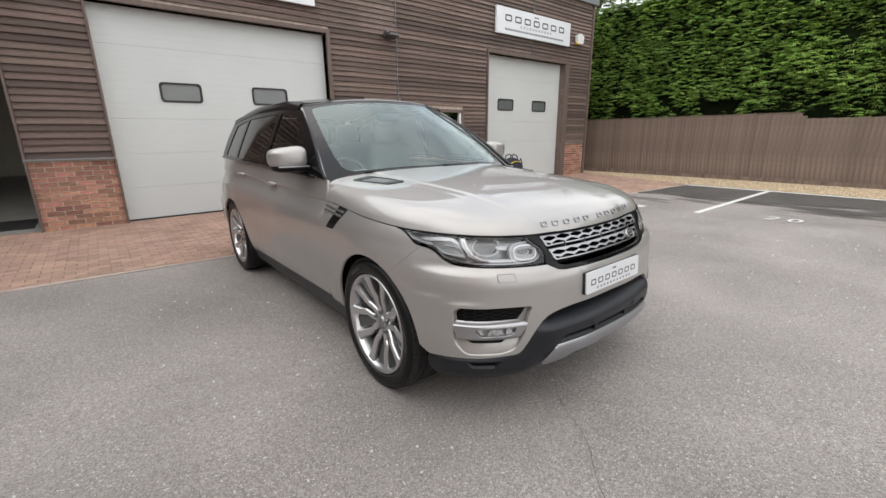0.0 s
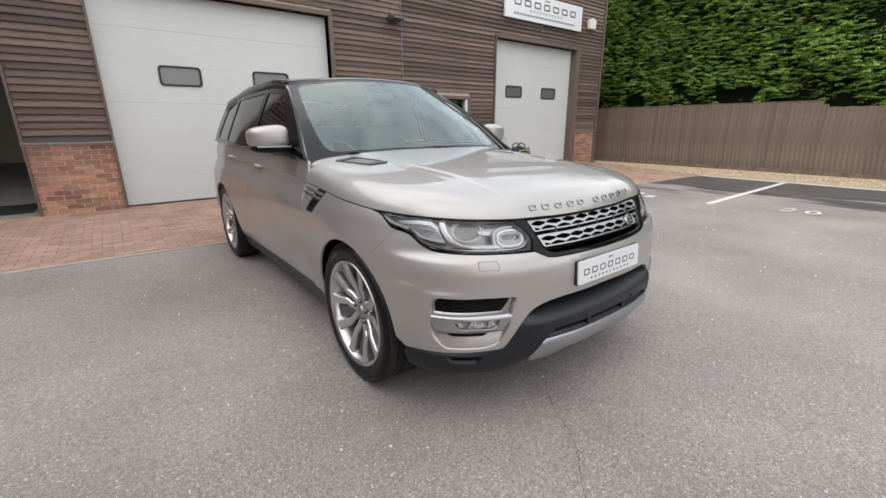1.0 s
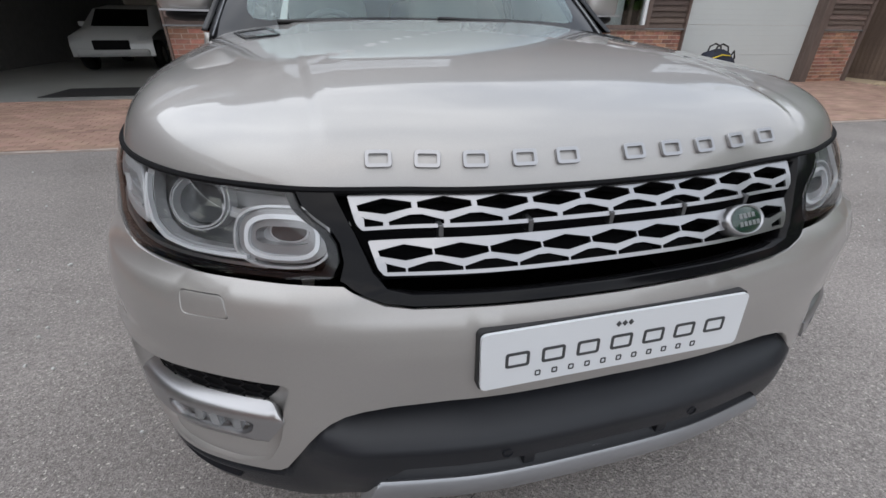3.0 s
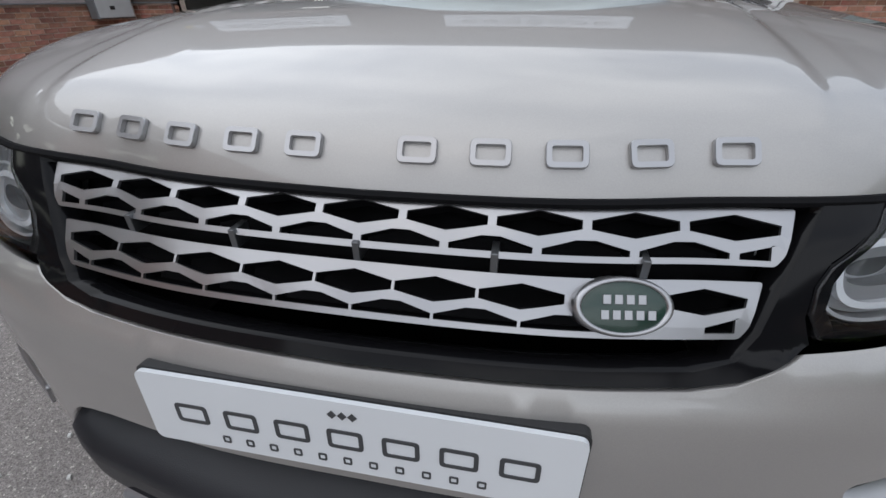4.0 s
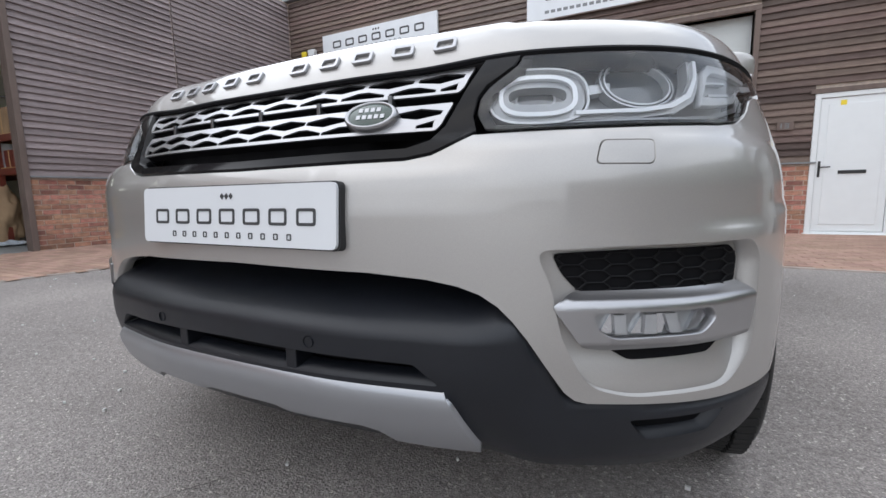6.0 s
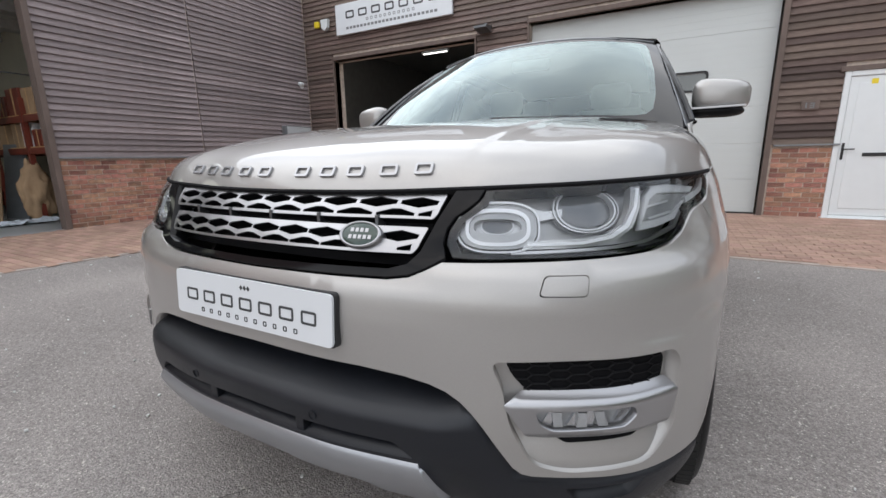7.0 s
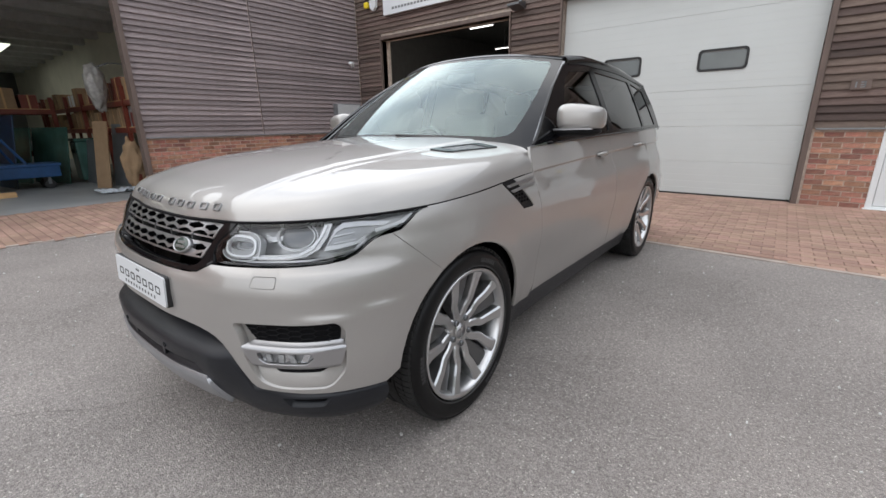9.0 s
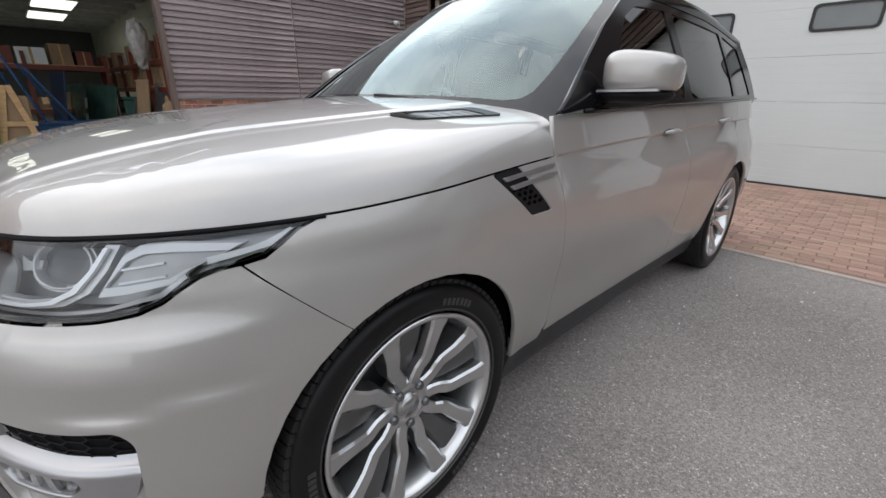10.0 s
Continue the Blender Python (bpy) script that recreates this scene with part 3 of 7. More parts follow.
def sectional_door(name, o, windows, sections, label):
    """A ribbed sectional overhead door, built panel by panel."""
    x0, x1, z0, z1 = o
    d = thing(name, label, "garage door")
    yf = WALL_Y + .165
    h = (z1 - z0) / sections
    rib = .105
    for s in range(sections):
        za, zb = z0 + s * h + .018 * (s == 0), z0 + (s + 1) * h - .0025
        holes = [w for w in windows if za < (w[2] + w[3]) / 2 < zb]
        bm = bmesh.new()
        # ribbed face: rows of shallow boards with V grooves, split round the windows
        n = max(1, round((zb - za) / rib))
        rows = []
        for k in range(n):
            a, b = za + (zb - za) * k / n, za + (zb - za) * (k + 1) / n
            rows += [(a, .002), (a + .005, 0.0), (b - .005, 0.0), (b, .002)]
        zz = sorted(set([r[0] for r in rows] + [v for w in holes for v in (w[2], w[3])]))
        dep = dict(rows)
        for u in zz:
            dep.setdefault(u, 0.0)
        xx = sorted({x0 + .004, x1 - .004, *[v for w in holes for v in (w[0], w[1])]})
        verts = {(x, z): bm.verts.new((x, yf + dep[z], z)) for x in xx for z in zz}
        for xa, xb in zip(xx, xx[1:]):
            for u, v in zip(zz, zz[1:]):
                if not any(w[0] < (xa + xb) / 2 < w[1] and w[2] < (u + v) / 2 < w[3] for w in holes):
                    bm.faces.new((verts[xa, u], verts[xb, u], verts[xb, v], verts[xa, v]))
        ext = bmesh.ops.extrude_face_region(bm, geom=bm.faces[:])
        bmesh.ops.translate(bm, verts=[e for e in ext["geom"] if isinstance(e, bmesh.types.BMVert)], vec=(0, .04, 0))
        bmesh.ops.recalc_face_normals(bm, faces=bm.faces)
        part("panel", bm, M_DOOR, d)
    for w in windows:
        ow = [(w[0] - .012, w[2] - .012), (w[1] + .012, w[2] - .012), (w[1] + .012, w[3] + .012), (w[0] - .012, w[3] + .012)]
        iw = [(w[0] + .022, w[2] + .022), (w[1] - .022, w[2] + .022), (w[1] - .022, w[3] - .022), (w[0] + .022, w[3] - .022)]
        ro, ri = rounded(ow, .075, 6), rounded(iw, .055, 6)
        fr = bmesh.new()
        loops = [[fr.verts.new((p, y, q)) for p, q in poly] for poly, y in ((ro, yf + .01), (ro, yf - .014), (ri, yf - .014), (ri, yf + .02))]
        for A, B in zip(loops, loops[1:]):
            for i in range(len(A)):
                fr.faces.new((A[i], A[(i + 1) % len(A)], B[(i + 1) % len(B)], B[i]))
        bmesh.ops.recalc_face_normals(fr, faces=fr.faces)
        f = part("window_frame", fr, M_RUBBER, d, "black rubber window frame")
        pn = part("pane", prism([(p, q) for p, q in ri], yf + .004, yf + .012, "y"), M_PANE, f, "smoked pane")
        pn.visible_shadow = False
    part("bottom_seal", box((x0 + .004, yf - .012, z0), (x1 - .004, yf + .05, z0 + .03), .008), M_RUBBER, d)
    return d


ZW0, ZW1 = 2.025, 2.332
sectional_door("garage_door", OPEN["A"], [(-.935, -.305, ZW0, ZW1), (.588, 1.252, ZW0, ZW1)], 6, "wide white ribbed sectional garage door, closed")
sectional_door("garage_door", OPEN["B"], [(7.47, 8.13, ZW0 + .08, ZW1 + .08), (9.03, 9.69, ZW0 + .08, ZW1 + .08)], 6, "white ribbed sectional garage door, closed, bag before it")

# pedestrian door
x0, x1, z0, z1 = OPEN["P"]
d = thing("door_1", "white plain panel entrance door, closed, yellow sticker", "door", kind="structure")
fr = bmesh.new()
for lo, hi in (((x0, WALL_Y - .03, 0), (x0 + .07, WALL_Y + .06, z1)), ((x1 - .07, WALL_Y - .03, 0), (x1, WALL_Y + .06, z1)), ((x0 + .07, WALL_Y - .03, z1 - .07), (x1 - .07, WALL_Y + .06, z1)), ((x0 + .07, WALL_Y - .04, 0), (x1 - .07, WALL_Y + .06, .05))):
    add_box(fr, lo, hi, .006)
part("door_frame", fr, M_UPVC, d)
lf = bmesh.new()
add_box(lf, (x0 + .075, WALL_Y - .012, .055), (x1 - .075, WALL_Y + .04, z1 - .075), .006)
part("leaf", lf, M_UPVC, d)
part("panel", box((x0 + .17, WALL_Y - .020, .16), (x1 - .17, WALL_Y - .010, z1 - .17), .005), M_UPVC, d)
hd = tube([(x0 + .115, WALL_Y - .02, 1.03), (x0 + .115, WALL_Y - .06, 1.03), (x0 + .235, WALL_Y - .065, 1.03)], .010, 8)
add_box(hd, (x0 + .10, WALL_Y - .024, .88), (x0 + .13, WALL_Y - .010, 1.12), .004)
part("door_handle", hd, M_RUBBER, d, "black lever handle")
part("letter_plate", box((x0 + .34, WALL_Y - .034, .925), (x0 + .66, WALL_Y - .018, .975), .004), M_RUBBER, d, "black letter plate")
part("sticker", prism(rounded([(x0 + .30, 1.93), (x0 + .37, 1.93), (x0 + .37, 2.0), (x0 + .30, 2.0)], .008), WALL_Y - .0225, WALL_Y - .0205, "y"), M_YELLOW, d)
pt = bmesh.new()
add_box(pt, (x0 - .06, WALL_Y - .045, z1), (x1 + .06, WALL_Y + .06, z1 + .07), .005)
setting("door_head", pt, M_TRIM, "brown timber head over the entrance door", "trim")
setting("door_step", box((x0 - .02, WALL_Y - .08, .002), (x1 + .02, WALL_Y + .1, .022), .004), M_UPVC, "white door threshold", "trim")

# window beside it
x0, x1, z0, z1 = OPEN["W"]
w = thing("window_1", "brown timber window in cladding, white inner jamb", "window", kind="structure")
fr = bmesh.new()
for lo, hi in (((x0, WALL_Y - .05, z0), (x0 + .09, WALL_Y + .08, z1)), ((x1 - .09, WALL_Y - .05, z0), (x1, WALL_Y + .08, z1)), ((x0 + .09, WALL_Y - .05, z1 - .08), (x1 - .09, WALL_Y + .08, z1)), ((x0 + .09, WALL_Y - .06, z0), (x1 - .09, WALL_Y + .08, z0 + .07))):
    add_box(fr, lo, hi, .006)
part("window_frame", fr, M_TRIM, w)
part("jamb", box((x1 - .15, WALL_Y - .03, z0 + .07), (x1 - .092, WALL_Y + .07, z1 - .08), .004), M_UPVC, w)
for a, b in ((x0 + .09, x1 - .09),):
    part("blind", box((a, WALL_Y + .14, z0 + .07), (a + .58, WALL_Y + .15, z1 - .10), .003), M_SIGN, w, "pale inner panel")
    part("post", box((a + .70, WALL_Y + .12, z0 + .07), (a + .78, WALL_Y + .20, z1 - .08), .004), M_TRIM, w)
    # added black board stands in for the unlit room behind the pane
    part("inner_lining", box((a - .05, WALL_Y + .285, z0), (b + .05, WALL_Y + .295, z1)), M_VOID, w)
    p = part("pane", box((a, WALL_Y + .02, z0 + .07), (b, WALL_Y + .03, z1 - .08)), M_CLEAR, w)
    p.visible_shadow = False

# signs
def sign(name, x0, x1, z0, z1, label):
    s = thing(name, label, "sign")
    part("board", box((x0, WALL_Y - .11, z0), (x1, WALL_Y - .045, z1), .006), M_SIGN, s)
    for u in (x0 + .3, x1 - .3):
        part("bracket", box((u, WALL_Y - .045, z0 + .05), (u + .04, WALL_Y - .0, z1 - .05)), M_STEEL, s)
    cxs, w = (x0 + x1) / 2, x1 - x0
    R = Matrix.Rotation(radians(90), 4, "X")
    at = lambda dx, z: Matrix.Translation((cxs + dx, WALL_Y - .1115, z)) @ R
    marks(7, .80 * w, .25 * (z1 - z0), .035 * (z1 - z0) / .65, .0015, M_INK, s, lambda dx: at(dx, z0 + .62 * (z1 - z0)), .66)
    marks(11, .42 * w, .09 * (z1 - z0), .012, .0015, M_FLASH, s, lambda dx: at(dx, z0 + .37 * (z1 - z0)), .5)
    bars = bmesh.new()
    n = 24
    for i in range(n):
        u = cxs - .4 * w + .8 * w * i / n
        add_box(bars, (u, WALL_Y - .1125, z0 + .15 * (z1 - z0)), (u + .8 * w / n * .7, WALL_Y - .1105, z0 + .23 * (z1 - z0)))
    tagged(part("small_print", bars, M_FLASH, s), kind="stuff")
    for k in (-1, 0, 1):
        part("diamond", prism([(cxs + k * .07 - .028, z0 + .86 * (z1 - z0)), (cxs + k * .07, z0 + .815 * (z1 - z0)), (cxs + k * .07 + .028, z0 + .86 * (z1 - z0)), (cxs + k * .07, z0 + .905 * (z1 - z0))], WALL_Y - .1125, WALL_Y - .1105, "y"), M_INK, s)


sign("wall_sign", 7.07, 10.43, 4.10, 4.77, "white fascia sign with dark marks on brown cladding")
sign("wall_sign", -6.37, -3.33, 3.85, 4.50, "white fascia sign with dark marks over the open doorway")
sign("wall_sign", -1.45, 1.9, 3.90, 4.55, "white fascia sign with dark marks over the garage door")


def flood(x, z):
    f = thing("flood_lamp", "small grey bulkhead flood lamp on the cladding", "lamp", (x, WALL_Y - .04, z))
    part("bracket", box((-.03, -.02, -.04), (.03, .02, .08), .004), M_STEEL, f)
    part("hood", prism([(-.02, .03), (-.30, -.02), (-.30, -.06), (-.02, -.10)], -.13, .13, "x"), M_RIMDARK, f, "dark grey sloping hood")
    part("lens", box((-.11, -.27, -.085), (.11, -.05, -.06), .005, Matrix.Rotation(radians(-6), 4, "X")), M_LENS, f)


flood(3.62, 3.62)
flood(-2.62, 3.50)


def alarm(x, z, m=Matrix.Identity(4)):
    a = thing("alarm_box", "white alarm bell box on the cladding", "alarm")
    part("case", prism(rounded([(-.15, -.14), (.15, -.14), (.18, .10), (0, .17), (-.18, .10)], .03), -.10, 0, "y"), M_UPVC, a)
    part("strobe", box((-.19, -.085, -.16), (.0, -.02, -.10), .02), M_YELLOW, a)
    a.matrix_world = Matrix.Translation((x, WALL_Y - .05, z)) @ m


alarm(10.98, 4.38)
a2 = thing("alarm_box", "white triangular alarm box beside the fascia sign", "alarm", (-6.72, WALL_Y - .05, 4.14))
part("case", prism(rounded([(-.11, .12), (.11, .12), (.09, -.06), (0, -.13), (-.09, -.06)], .02), -.08, 0, "y"), M_UPVC, a2)
a3 = thing("strobe_lamp", "amber strobe lamp on the cladding", "lamp", (-6.98, WALL_Y - .05, 4.18))
part("body", box((-.07, -.07, -.07), (.07, 0, .07), .02), M_YELLOW, a3)
# door number plate (plain bars)
s = thing("number_sign", "small grey plate with dark bars beside the entrance door", "sign", (2.60, WALL_Y - .05, 1.68))
part("plate", box((-.105, -.012, -.065), (.105, 0, .065), .004), M_TRIM, s)
nb = bmesh.new()
for u, v, ww, hh in ((-.05, 0, .016, .075), (.02, .028, .05, .015), (.02, -.004, .05, .013), (.02, -.034, .05, .013), (.04, 0, .015, .075)):
    add_box(nb, (u - ww / 2, -.014, v - hh / 2), (u + ww / 2, -.011, v + hh / 2))
part("bar", nb, M_FLASH, s)

# ---------- the side wing ----------
W2_Y0, W2_TOP = 1.62, 5.5
setting("wall_west", box((W2_X - .15, W2_Y0, 0), (W2_X - .012, WALL_Y + .3, W2_TOP)), M_MORTAR, "brick plinth and silvered cladding of the side wing", "wall")
setting("wall_west_far", box((W2_X - .30, -14, 0), (W2_X, -4.6, W2_TOP)), M_BRICK, "plain wing wall past the loading door", "wall")
setting("wall_west_head", box((W2_X - .30, -4.6, 4.7), (W2_X, W2_Y0, W2_TOP)), M_BOARDGREY, "cladding over the loading door", "wall")
jb = bmesh.new()
add_box(jb, (W2_X - .15, W2_Y0 - .08, 0), (W2_X + .05, W2_Y0, 4.7), .008)
setting("jamb_board", jb, M_TRIM, "brown timber jamb of the open loading door", "trim")
# meter box
mb = thing("meter_cabinet", "grey electrical meter cabinet on the brick plinth corner", "cabinet", (W2_X + .04, 5.98, .86))
part("body", box((0, 0, 0), (.16, .79, .96), .01), M_FLASH, mb, "light grey steel body")
part("door", box((.16, .02, .02), (.172, .77, .94), .004), material("light_grey_cabinet", (0.5, 0.52, 0.53), 0.45, 0, 0.05), mb)
part("label_sheet", box((.172, .24, .40), (.175, .40, .72)), M_UPVC, mb)
part("lock", box((.172, .28, .14), (.18, .38, .2), .003), M_RUBBER, mb)
# camera on the wing
cw = thing("security_camera", "white bullet security camera on the wing cladding", "camera", (W2_X + .06, 6.70, 2.80))
part("mount", lathe([(.05, 0), (.05, .03), (0, .03)], 16, Matrix.Rotation(radians(90), 4, "Y")), M_UPVC, cw)
part("body", tube([(.02, 0, .0), (.10, -.06, .03), (.16, -.20, .02)], [.03, .045, .045], 12), M_UPVC, cw, "", True)

# ---------- warehouse inside the wing ----------
WX = W2_X - 25
setting("floor_warehouse", box((WX, -14, -.05), (W2_X, WALL_Y, .006)), M_CONC, "grey concrete warehouse floor", "floor")
# dark grey in place of cream paints the gloom of the far end
setting("wall_warehouse_back", box((WX - .3, -14, 0), (WX, WALL_Y, 5.5)), M_STEEL, "warehouse back wall, coloured dark for its dim depth", "wall")
setting("wall_warehouse_end", box((WX, 3.75, 0), (W2_X - .15, 3.95, 5.5)), M_WALLIN, "cream warehouse side wall", "wall")
setting("wall_warehouse_south", box((WX, -14.2, 0), (W2_X, -14, 5.5)), M_WALLIN, "cream warehouse side wall", "wall")
setting("ceiling_warehouse", box((WX - .3, -14.2, 4.42), (W2_X - .3, WALL_Y - .12, 4.6)), material("pale_liner_ceiling", (0.66, 0.67, 0.66), 0.7, 0, 0.12), "grey lined warehouse ceiling", "ceiling")
for i in range(14):
    x = W2_X - 1.5 - i * 1.6
    setting("roof_beam", box((x, -14, 4.20), (x + .34, 3.75, 4.42), .01), M_PURLIN, "grey steel roof beam", "beam")
# rows from y -6.5 southwards are unseen, added to brighten the warehouse
for i, x in enumerate((W2_X - 4.2, W2_X - 12.9, W2_X - 16.5)):
    for y in ((-12, -9.2, -6.5, -2.8) if i == 0 else (-12, -9.2, -6.5, -2.6, 1.35)):
        l = thing("light_panel", "lit flat panel under the warehouse roof, southern rows added unseen", "lamp", (x, y, 4.10), "warehouse light panels")
        part("case", box((-1.12, -.62, .03), (1.12, .62, .10), .01), M_UPVC, l)
        part("tube", box((-1.08, -.58, 0), (1.08, .58, .03), .01), M_PANEL, l)
        for u in (-.5, .5):
            part("rod", box((-.01, u - .01, .10), (.01, u + .01, .32)), M_STEEL, l)

rnd = random.Random(11)


def rack(x0, y0, length, levels, depth=.9, along="x"):
    r = thing("pallet_rack", "orange steel pallet racking loaded with boxes", "rack", (x0, y0, .006), "warehouse racks")
    n = round(length / 1.6)
    for i in range(n + 1):
        for dd in (0, depth):
            part("upright", box((i * 1.6 - .04, dd - .04, 0), (i * 1.6 + .04, dd + .04, levels[-1] + .3)), M_ORANGE, r)
    for lv in levels:
        for dd in (0, depth):
            part("beam", box((0, dd - .025, lv - .11), (n * 1.6, dd + .025, lv)), M_ORANGE, r)
    for lv in levels:
        part("deck", box((0, 0, lv), (n * 1.6, depth, lv + .02)), M_PINE, r)
    if along == "y":
        r.rotation_euler = (0, 0, radians(90))
    bpy.context.view_layer.update()
    for lv in levels:
        u = .05
        while u < n * 1.6 - .35:
            w, h, dp = rnd.uniform(.3, .62), rnd.uniform(.22, .5), rnd.uniform(.5, .8)
            if u + w > n * 1.6 - .04:
                break
            c = thing("storage_box", "sealed cardboard carton on the racking", "box", r.matrix_world @ Vector((u, .05, lv + .021)), "racked cartons")
            c.rotation_euler = r.rotation_euler
            bm = box((0, 0, 0), (w, dp, h), .008)
            part("carton", bm, M_CARD if rnd.random() < .62 else (M_UPVC if rnd.random() < .3 else M_ORANGE), c)
            part("tape", box((w * .45, -.002, 0), (w * .55, dp + .002, h + .002)), M_PINE, c)
            u += w + rnd.uniform(.02, .12)


rack(W2_X - 9.9, 1.95, 9.6, (1.30, 1.86), .85)
rack(W2_X - 6.0, -8.1, 9.6, (.75, 1.80), .9, "y")
# sheets leaning below the racks
for i, (x, y, w, h, mt, nm, lab) in enumerate((
        (W2_X - 2.5, 1.40, .40, 1.46, M_CARD, "cardboard_sheet", "tall brown cardboard sheet leaning in the warehouse"),
        (W2_X - 2.6, 1.78, .5, 1.40, M_STEEL, "metal_sheet", "grey metal sheet leaning in the warehouse"),
        (W2_X - 5.0, .95, 1.5, 1.36, M_DKGREEN, "glass_sheet", "dark green glass sheet leaning in the warehouse"),
        (W2_X - 5.9, .45, 1.5, 1.36, M_DKGREEN, "glass_sheet", "dark green glass sheet leaning in the warehouse"),
        (W2_X - 4.7, .10, 1.2, 1.62, material("dark_blue_sheet", (0.012, 0.035, 0.085), 0.4, 0, 0.3, 4), "blue_sheet", "dark blue sheet leaning in the warehouse"),
        (W2_X - 3.9, 1.55, .9, 1.05, M_STEEL, "metal_sheet", "grey metal sheet leaning in the warehouse"),
        (W2_X - 3.0, -.95, 1.3, 1.2, material("bright_green_sheet", (0.03, 0.30, 0.06), 0.5, 0, 0.1), "green_sheet", "bright green sheet standing in the warehouse"))):
    t = thing(nm, lab, "sheet", (x, y, .006))
    t.rotation_euler = (radians(-9), 0, radians(24 - 4 * i))
    part("board", box((-w / 2, 0, 0), (w / 2, .03, h), .006), mt, t)
    part("edge", box((-w / 2, -.003, h - .03), (w / 2, .033, h + .004)), mt, t)
# crumpled paper bag by the jamb
bg = thing("paper_sack", "crumpled brown paper sack on the warehouse floor", "sack", (W2_X - 2.0, 1.95, .006))
bm = bmesh.new()
bmesh.ops.create_icosphere(bm, subdivisions=4, radius=.36)
for v in bm.verts:
    k = 1 + .35 * noise.noise(v.co * 5) + .2 * noise.noise(v.co * 11)
    v.co = Vector((v.co.x * .60 * k, v.co.y * .62 * k, v.co.z * 1.5 * k + .50))
    v.co.z = max(v.co.z, 0)
part("sack", bm, M_CARD, bg, "", True)
pf = thing("plastic_film", "crumpled pale plastic film on the warehouse floor", "film", (W2_X - 1.5, 1.55, .006))
bm = bmesh.new()
bmesh.ops.create_grid(bm, x_segments=26, y_segments=26, size=.5)
for v in bm.verts:
    v.co.z = .02 + .07 * abs(noise.noise(v.co * 7)) + .04 * abs(noise.noise(v.co * 17))
    v.co.x *= .6
part("film", bm, material("pale_film", (0.55, 0.6, 0.65), 0.25, 0, 0.2), pf)
hb = thing("plastic_bag", "translucent crumpled plastic bag hanging from the racking", "bag", (W2_X - 2.55, 1.70, 1.72))
bm = bmesh.new()
bmesh.ops.create_icosphere(bm, subdivisions=4, radius=.5)
for v in bm.verts:
    k = 1 + .22 * noise.noise(v.co * 6) + .12 * noise.noise(v.co * 15)
    v.co = Vector((v.co.x * .34 * k, v.co.y * .32 * k * (1.15 + .6 * v.co.z), v.co.z * .95 * k + .42))
part("bag", bm, material("pale_polythene", (0.36, 0.35, 0.33), 0.3, 0, 0.4, 9), hb, "", True)
part("hook", tube([(0, 0, .82), (.02, .3, .95), (0, .75, .95)], .015, 6), M_STEEL, hb)
# blue trolley
tl = thing("trolley", "blue steel platform trolley with leaning struts", "trolley", (W2_X - 3.9, .30, .006))
part("deck", box((-.35, -.85, .26), (.35, .62, .52), .02), M_BLUE, tl)
part("deck_rim", box((-.38, -.88, .50), (.38, .65, .56), .01), M_BLUE, tl)
for dx in (-.25, .25):
    for dy in (-.6, .4):
        part("caster", lathe([(.09, -.025), (.1, -.015), (.1, .015), (.09, .025), (0, .025)], 18, Matrix.Translation((dx, dy, .1)) @ Matrix.Rotation(radians(90), 4, "Y")), M_RUBBER, tl)
        part("fork", box((dx - .03, dy - .03, .1), (dx + .03, dy + .03, .28)), M_STEEL, tl)
for dx, y0, y1, z1 in ((.28, .10, -.50, 1.65), (.28, -.40, -.80, 1.85), (-.28, -.05, -.60, 1.75), (-.28, -.60, -1.0, 1.95)):
    part("strut", tube([(dx, y0, .54), (dx * .5, y1, z1)], .026, 8), M_BLUE, tl)
part("rail", tube([(.14, -1.0, 1.35), (-.14, -1.0, 1.35)], .02, 8), M_BLUE, tl)
part("clip", box((.25, -.38, .92), (.33, -.26, 1.06), .01), M_PINE, tl)
# pine stillages
for k, (dx, dy) in enumerate(((-2.5, -.58), (-2.95, -1.05))):
    pa = thing("pine_frame", "pale pine A-shaped stillage in the warehouse", "frame", (W2_X + dx, dy, .006), "pine stillages")
    part("leg", box((-.05, -.35, 0), (.05, -.25, 1.25), .004, Matrix.Rotation(radians(-12), 4, "X")), M_PINE, pa)
    part("leg", box((-.05, .25, 0), (.05, .35, 1.25), .004, Matrix.Rotation(radians(12), 4, "X")), M_PINE, pa)
    part("foot", box((-.06, -.55, 0), (.06, .55, .10), .004), M_PINE, pa)
    part("brace", box((-.045, -.30, .55), (.045, .30, .64), .004), M_PINE, pa)
    part("panel", box((-.02, -.25, .1), (.0, .25, 1.1), .003), M_CARD, pa)
cd = thing("conduit", "dark conduit and lamp head on the cream wall", "conduit", (W2_X - 2.6, 3.745, 3.05))
part("pipe", tube([(-.9, -.03, 0), (2.2, -.03, -.02)], .022, 8), M_RUBBER, cd)
part("head", box((-1.05, -.16, -.22), (-.85, -.0, .12), .02), M_RUBBER, cd)
bn = thing("storage_bin", "dark green wheeled bin in the warehouse", "bin", (W2_X - 4.6, 1.75, .006))
part("body", box((-.3, -.3, .05), (.3, .3, 1.0), .04), M_DKGREEN, bn)
part("lid", box((-.32, -.32, 1.0), (.32, .32, 1.07), .02), M_DKGREEN, bn)

